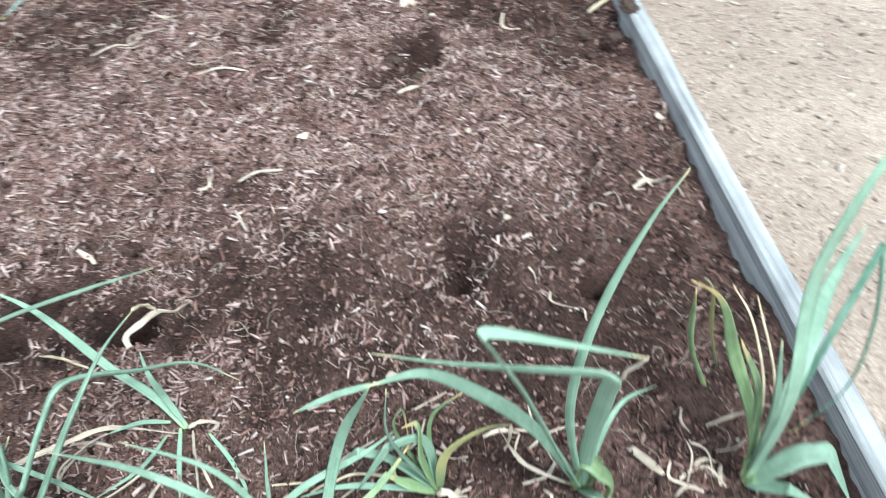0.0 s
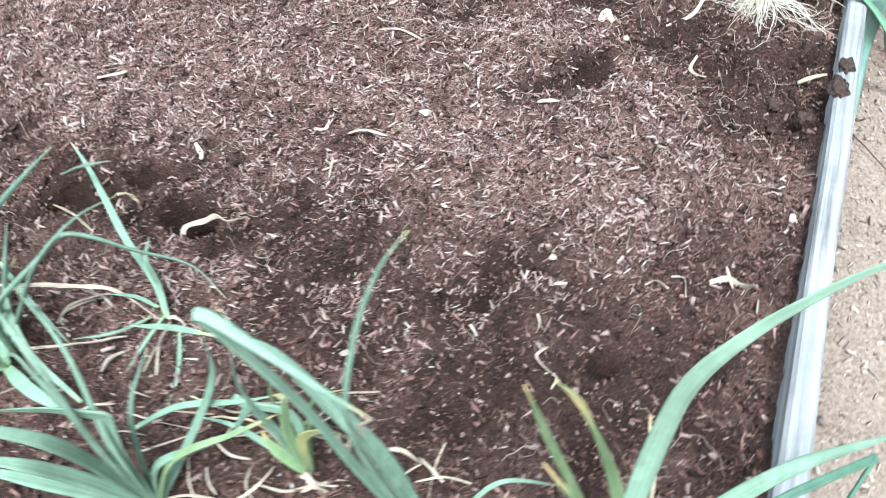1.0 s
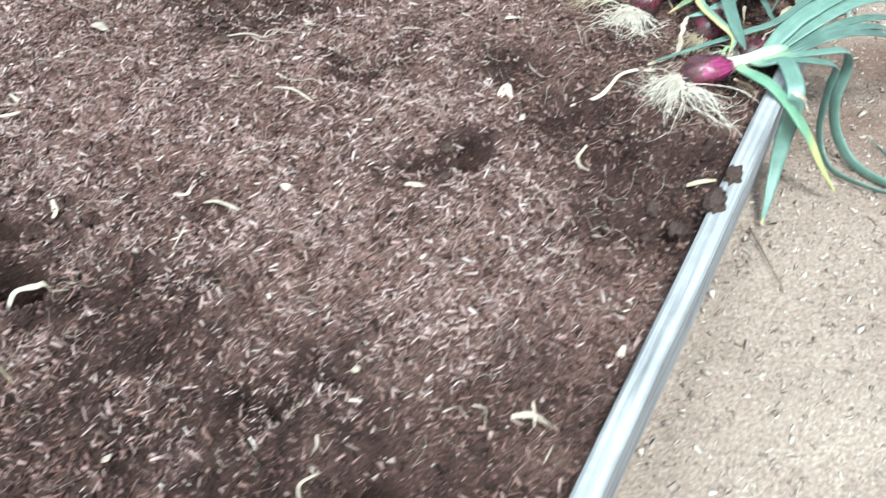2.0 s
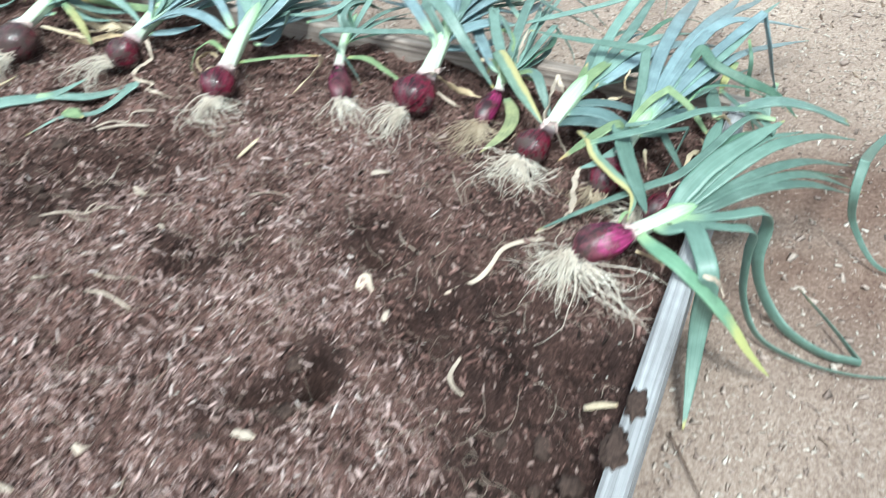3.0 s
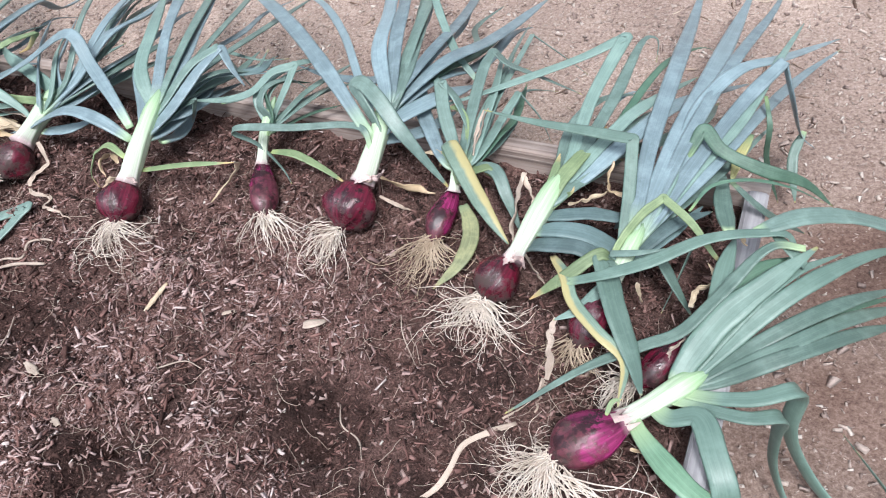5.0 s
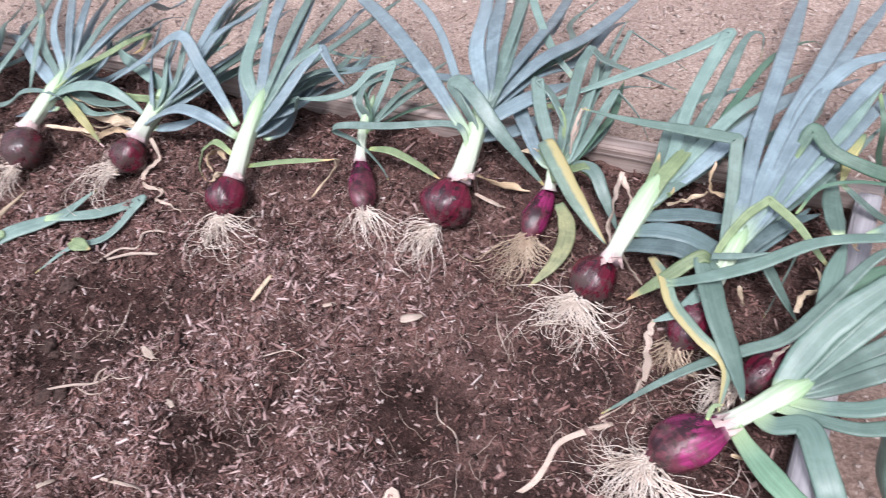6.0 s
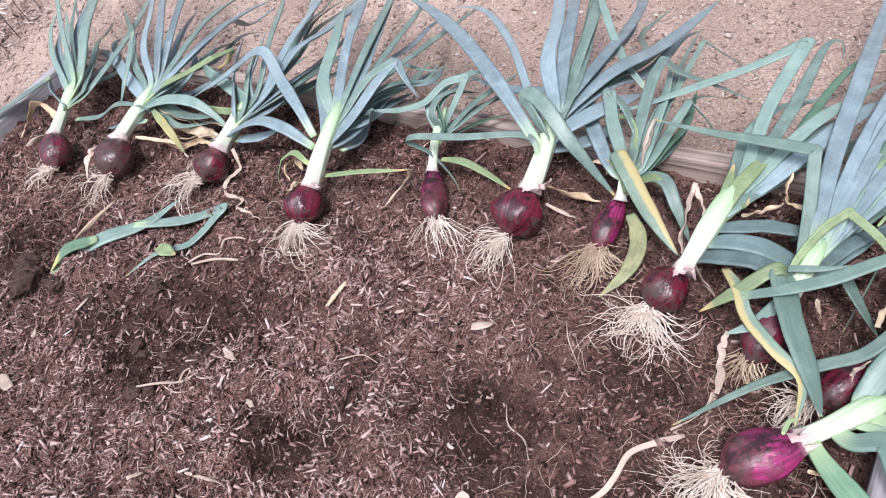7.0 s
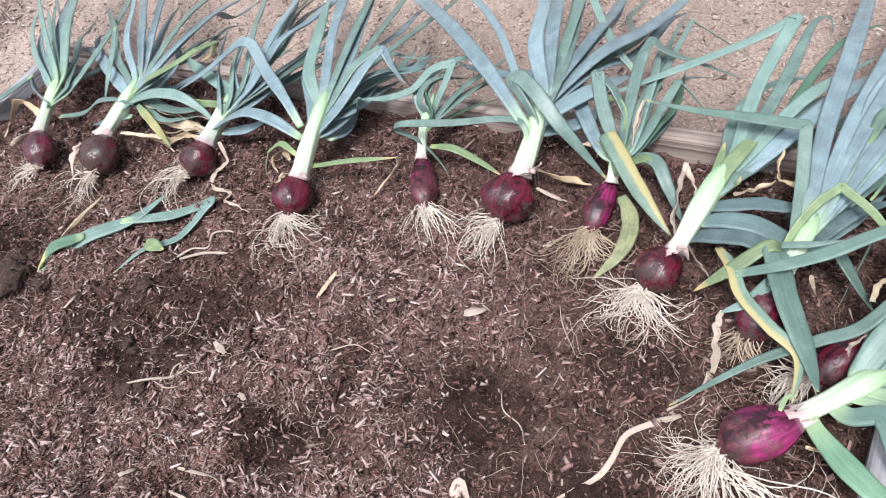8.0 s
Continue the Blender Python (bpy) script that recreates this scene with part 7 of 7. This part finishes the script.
leaf(plant_b, "lime", 0.0135, (-0.424, -1.471, 0.000), (-0.462, -1.474, 0.049), (-0.474, -1.468, 0.059))
leaf(plant_b, "dry", 0.0070, (-0.424, -1.471, 0.000), (-0.506, -1.449, 0.020), (-0.553, -1.461, 0.020))
leaf(plant_b, "mint", 0.0069, (-0.424, -1.471, 0.000), (-0.517, -1.464, 0.030), (-0.564, -1.465, 0.020), flat=0.7)
leaf(plant_d, "lime", 0.0124, (-0.115, -1.505, 0.000), (-0.104, -1.472, 0.049), (-0.135, -1.433, 0.143), (-0.171, -1.429, 0.232), (-0.195, -1.420, 0.247))
leaf(plant_d, "lime", 0.0092, (-0.115, -1.505, 0.000), (-0.129, -1.480, 0.138), (-0.182, -1.490, 0.257), flat=0.7)
leaf(plant_d, "gold", 0.0069, (-0.131, -1.412, 0.089), (-0.154, -1.414, 0.158), (-0.175, -1.424, 0.237), (-0.193, -1.434, 0.267))
leaf(plant_d, "lime", 0.0088, (-0.155, -1.438, 0.099), (-0.186, -1.439, 0.178), (-0.209, -1.452, 0.279), flat=0.7)
leaf(plant_d, "mint", 0.0150, (-0.115, -1.505, 0.000), (-0.122, -1.503, 0.178), (-0.117, -1.459, 0.277), (-0.108, -1.448, 0.341), (-0.086, -1.431, 0.376), (-0.064, -1.415, 0.396), (-0.042, -1.399, 0.410), (-0.016, -1.378, 0.412))
leaf(plant_d, "mint", 0.0144, (-0.115, -1.505, 0.000), (-0.081, -1.456, 0.148), (-0.018, -1.376, 0.153), (0.076, -1.286, 0.129))
leaf(plant_d, "deep", 0.0072, (-0.115, -1.505, 0.000), (-0.064, -1.453, 0.119), (-0.025, -1.414, 0.168), (0.039, -1.353, 0.178), (0.017, -1.411, 0.138), (-0.010, -1.451, 0.079), (-0.065, -1.473, 0.040), flat=0.7)
leaf(plant_d, "mint", 0.0225, (-0.115, -1.505, 0.000), (-0.074, -1.505, 0.059), (-0.046, -1.505, 0.059), (-0.033, -1.543, 0.030))
leaf(plant_d, "dry", 0.0027, (-0.115, -1.505, 0.000), (-0.111, -1.459, 0.119), (-0.118, -1.414, 0.168), (-0.125, -1.380, 0.178))
leaf(plant_d, "dry", 0.0027, (-0.115, -1.505, 0.000), (-0.105, -1.472, 0.119), (-0.113, -1.403, 0.188))
leaf(plant_d, "lime", 0.0148, (-0.115, -1.505, 0.000), (-0.116, -1.495, 0.049), (-0.127, -1.505, 0.030))
leaf(plant_d, "mint", 0.0095, (-0.115, -1.505, 0.000), (-0.115, -1.488, 0.129), (-0.117, -1.459, 0.198), flat=0.7)
leaf(plant_d, "mint", 0.0167, (-0.115, -1.505, 0.000), (-0.094, -1.532, 0.049), (-0.073, -1.542, 0.040))
leaf(plant_a, "mint", 0.0208, (-0.827, -1.495, 0.010), (-0.869, -1.467, 0.059), (-0.906, -1.445, 0.099), (-0.955, -1.421, 0.119))
leaf(plant_a, "mint", 0.0160, (-0.827, -1.495, 0.010), (-0.844, -1.466, 0.049), (-0.887, -1.432, 0.099), (-0.917, -1.417, 0.129))
leaf(plant_a, "mint", 0.0190, (-0.827, -1.495, 0.010), (-0.840, -1.523, 0.040), (-0.847, -1.560, 0.049), (-0.871, -1.588, 0.040))
leaf(plant_a, "mint", 0.0155, (-0.827, -1.495, 0.010), (-0.756, -1.514, 0.030), (-0.691, -1.518, 0.020))
leaf(plant_a, "lime", 0.0181, (-0.827, -1.495, 0.010), (-0.825, -1.504, 0.040), (-0.847, -1.523, 0.040), (-0.875, -1.536, 0.020))
leaf(plant_a, "mint", 0.0179, (-0.827, -1.495, 0.010), (-0.851, -1.502, 0.059), (-0.906, -1.499, 0.099))

# ---- torn leaves on the soil ----
def on_soil(*spots):
    """Spots of the plan, each raised so far above the soil."""
    return [(x, y, soil_height(x, y) + lift) for x, y, lift in spots]


torn_0 = live_plant("fallen_onion_leaf", "limp green leaf torn off and folded on the soil", (-1.289, -0.483, 0.012), "leaf")
leaf(torn_0, "green", 0.0352, *on_soil((-1.302, -0.492, 0.008), (-1.243, -0.408, 0.016), (-1.191, -0.338, 0.024), (-1.153, -0.270, 0.026)))
leaf(torn_0, "golden_tip", 0.0300, *on_soil((-1.243, -0.408, 0.020), (-1.275, -0.452, 0.016), (-1.304, -0.494, 0.010)))
leaf(torn_0, "dry", 0.0103, *on_soil((-1.300, -0.486, 0.010), (-1.303, -0.408, 0.012), (-1.305, -0.312, 0.012)))
torn_1 = live_plant("fallen_onion_leaf", "narrow folded green leaf lying on the soil", (-1.206, -0.352, 0.028), "leaf")
leaf(torn_1, "green", 0.0238, *on_soil((-1.206, -0.352, 0.026), (-1.119, -0.302, 0.022), (-1.037, -0.267, 0.018), (-1.063, -0.346, 0.016), (-1.102, -0.387, 0.014), (-1.143, -0.445, 0.010)))
leaf(torn_1, "lime", 0.0258, *on_soil((-1.105, -0.378, 0.022), (-1.080, -0.380, 0.022), (-1.058, -0.379, 0.018)))

# ---- scraps on the soil ----
scrap("root", 0.0078, (-1.046, -0.382), (-1.020, -0.354), (-0.995, -0.342), (-1.007, -0.314), (-0.980, -0.303), (-0.956, -0.304))
scrap("root", 0.0097, (-1.037, -0.376), (-0.990, -0.355), (-0.943, -0.342))
scrap("root", 0.0061, (-0.952, -0.598), (-0.906, -0.576), (-0.886, -0.560), (-0.854, -0.539))
scrap("root", 0.0051, (-0.887, -0.561), (-0.889, -0.544), (-0.880, -0.535))
scrap("root", 0.0034, (-0.906, -0.576), (-0.878, -0.577), (-0.856, -0.567))
scrap("root", 0.0034, (-0.860, -0.542), (-0.840, -0.543), (-0.826, -0.533))
scrap("stick", 0.0119, (-0.718, -0.370), (-0.714, -0.348), (-0.706, -0.325))
scrap("chip", 0.0171, (-0.490, -0.321), (-0.474, -0.314), (-0.467, -0.303))
scrap("root", 0.0029, (-0.402, -0.397), (-0.383, -0.424), (-0.360, -0.431), (-0.331, -0.461))
scrap("root", 0.0022, (-0.372, -0.267), (-0.354, -0.297), (-0.329, -0.323))
scrap("husk", 0.0060, (-0.171, -0.300), (-0.170, -0.322), (-0.180, -0.345), (-0.196, -0.366))
scrap("husk", 0.0092, (-0.182, -0.362), (-0.208, -0.388), (-0.229, -0.408), (-0.235, -0.436), (-0.243, -0.458), (-0.277, -0.499))
scrap("husk", 0.0069, (-0.759, -0.664), (-0.720, -0.656), (-0.689, -0.653), (-0.669, -0.657))
scrap("chip", 0.0113, (-0.753, -0.541), (-0.742, -0.543), (-0.733, -0.546))
scrap("chip", 0.0245, (-1.219, -0.687), (-1.197, -0.689), (-1.174, -0.693))
scrap("chip", 0.0120, (-0.843, -0.488), (-0.825, -0.494), (-0.809, -0.498))
scrap("husk", 0.0068, (-1.158, -0.537), (-1.175, -0.507))
scrap("chip", 0.0117, (-1.241, -0.606), (-1.245, -0.593))
scrap("root", 0.0028, (-0.944, -0.427), (-0.927, -0.455), (-0.921, -0.487))
scrap("chip", 0.0102, (-0.834, -0.709), (-0.831, -0.702), (-0.827, -0.691))
scrap("chip", 0.0082, (-0.614, -0.336), (-0.599, -0.326))
scrap("root", 0.0032, (-0.649, -0.437), (-0.622, -0.415), (-0.589, -0.419))
scrap("root", 0.0024, (-0.756, -0.527), (-0.752, -0.491), (-0.731, -0.488))
scrap("chip", 0.0142, (-0.415, -0.795), (-0.399, -0.795), (-0.379, -0.795))
scrap("husk", 0.0196, (-0.384, -0.549), (-0.379, -0.534), (-0.362, -0.546))
scrap("chip", 0.0120, (-0.329, -0.578), (-0.335, -0.558))
scrap("husk", 0.0127, (-0.577, -0.885), (-0.562, -0.889), (-0.558, -0.879))
scrap("stick", 0.0124, (-0.048, -0.599), (-0.030, -0.596), (-0.011, -0.594))
scrap("husk", 0.0082, (-0.207, -0.599), (-0.212, -0.621), (-0.200, -0.635), (-0.184, -0.643))
scrap("husk", 0.0086, (-0.663, -0.965), (-0.634, -0.962), (-0.597, -0.958))
scrap("husk", 0.0071, (-0.719, -0.974), (-0.707, -0.959), (-0.710, -0.936))
scrap("chip", 0.0110, (-0.021, -0.945), (-0.022, -0.932), (-0.023, -0.920))
scrap("chip", 0.0085, (-0.315, -0.912), (-0.313, -0.903))
scrap("husk", 0.0060, (-0.498, -0.925), (-0.494, -0.906), (-0.502, -0.889))
scrap("husk", 0.0091, (-1.189, -0.914), (-1.151, -0.924), (-1.121, -0.944), (-1.119, -0.974), (-1.131, -0.997))
scrap("husk", 0.0110, (-0.777, -1.238), (-0.790, -1.214), (-0.776, -1.192), (-0.748, -1.190), (-0.727, -1.194), (-0.708, -1.182))
scrap("husk", 0.0056, (-0.171, -1.097), (-0.161, -1.082), (-0.144, -1.089))
scrap("husk", 0.0056, (-0.145, -1.074), (-0.130, -1.072), (-0.122, -1.090))
scrap("husk", 0.0098, (-0.100, -1.065), (-0.080, -1.053), (-0.064, -1.050), (-0.047, -1.060))
scrap("husk", 0.0042, (-0.086, -1.039), (-0.077, -1.053), (-0.072, -1.063))
scrap("husk", 0.0054, (-0.277, -1.195), (-0.271, -1.203), (-0.271, -1.216))
scrap("husk", 0.0053, (-0.254, -1.224), (-0.259, -1.250), (-0.239, -1.269), (-0.227, -1.278), (-0.228, -1.293))
scrap("root", 0.0034, (-0.043, -1.079), (-0.042, -1.103))
scrap("husk", 0.0061, (-0.752, -0.694), (-0.706, -0.692), (-0.663, -0.695))
scrap("husk", 0.0060, (-0.668, -1.008), (-0.650, -1.051))
scrap("chip", 0.0119, (-0.468, -1.327), (-0.458, -1.336))
scrap("root", 0.0032, (-0.440, -1.378), (-0.403, -1.359))
scrap("husk", 0.0042, (-0.314, -1.382), (-0.313, -1.408), (-0.308, -1.433), (-0.299, -1.461))
scrap("husk", 0.0060, (-0.370, -1.413), (-0.351, -1.410), (-0.329, -1.412))
scrap("husk", 0.0030, (-0.329, -1.412), (-0.336, -1.428), (-0.341, -1.442))
scrap("chip", 0.0130, (-0.293, -1.102), (-0.284, -1.102))
scrap("husk", 0.0041, (-0.788, -1.433), (-0.815, -1.414), (-0.807, -1.387), (-0.787, -1.369))
scrap("husk", 0.0039, (-0.660, -1.433), (-0.674, -1.405), (-0.686, -1.383))
scrap("husk", 0.0046, (-0.558, -1.553), (-0.533, -1.539), (-0.503, -1.532))
scrap("husk", 0.0034, (-0.480, -1.526), (-0.472, -1.496), (-0.467, -1.477))
scrap("chip", 0.0145, (-0.217, -1.449), (-0.208, -1.465), (-0.197, -1.489))
scrap("husk", 0.0048, (-0.160, -1.458), (-0.145, -1.470), (-0.147, -1.495))
scrap("husk", 0.0041, (-0.182, -1.496), (-0.155, -1.481), (-0.133, -1.479))
scrap("husk", 0.0049, (-0.130, -1.436), (-0.101, -1.435), (-0.074, -1.431))
scrap("chip", 0.0091, (-0.870, -1.074), (-0.852, -1.086), (-0.845, -1.097))
scrap("husk", 0.0036, (-0.538, -1.483), (-0.513, -1.456), (-0.481, -1.438))
scrap("husk", 0.0031, (-0.646, -1.491), (-0.610, -1.487), (-0.566, -1.474))
scrap("husk", 0.0040, (-0.491, -1.529), (-0.471, -1.509), (-0.468, -1.481))
scrap("husk", 0.0035, (-0.445, -1.468), (-0.408, -1.479), (-0.380, -1.469))
scrap("stick", 0.0038, (-0.601, -1.468), (-0.557, -1.455))
scrap("stick", 0.0032, (-0.594, -1.446), (-0.547, -1.438), (-0.525, -1.425))
scrap("husk", 0.0030, (-0.607, -1.519), (-0.582, -1.494), (-0.557, -1.476))
scrap("husk", 0.0036, (-0.493, -1.485), (-0.482, -1.507), (-0.464, -1.519))
scrap("husk", 0.0030, (-0.549, -1.508), (-0.535, -1.529), (-0.517, -1.542))
scrap("root", 0.0025, (-0.444, -1.378), (-0.403, -1.358))
scrap("husk", 0.0031, (-0.459, -1.427), (-0.446, -1.413), (-0.445, -1.400))

# brittle husk strips among the live plants
for k in range(30):
    cx, cy = random.choice(((-0.62, -1.47), (-0.50, -1.45), (-0.42, -1.45), (-0.32, -1.46), (-0.74, -1.43), (-0.17, -1.47)))
    cx, cy = cx + random.gauss(0, 0.045), cy + random.gauss(0, 0.03)
    way, bend, reach = random.uniform(0, 6.28), random.gauss(0, 0.7), random.uniform(0.014, 0.030)
    scrap(random.choice(("husk", "husk", "root")), random.uniform(0.0028, 0.0062), (cx, cy), (cx + reach * math.cos(way), cy + reach * math.sin(way)),
          (cx + reach * (math.cos(way) + math.cos(way + bend)), cy + reach * (math.sin(way) + math.sin(way + bend))))
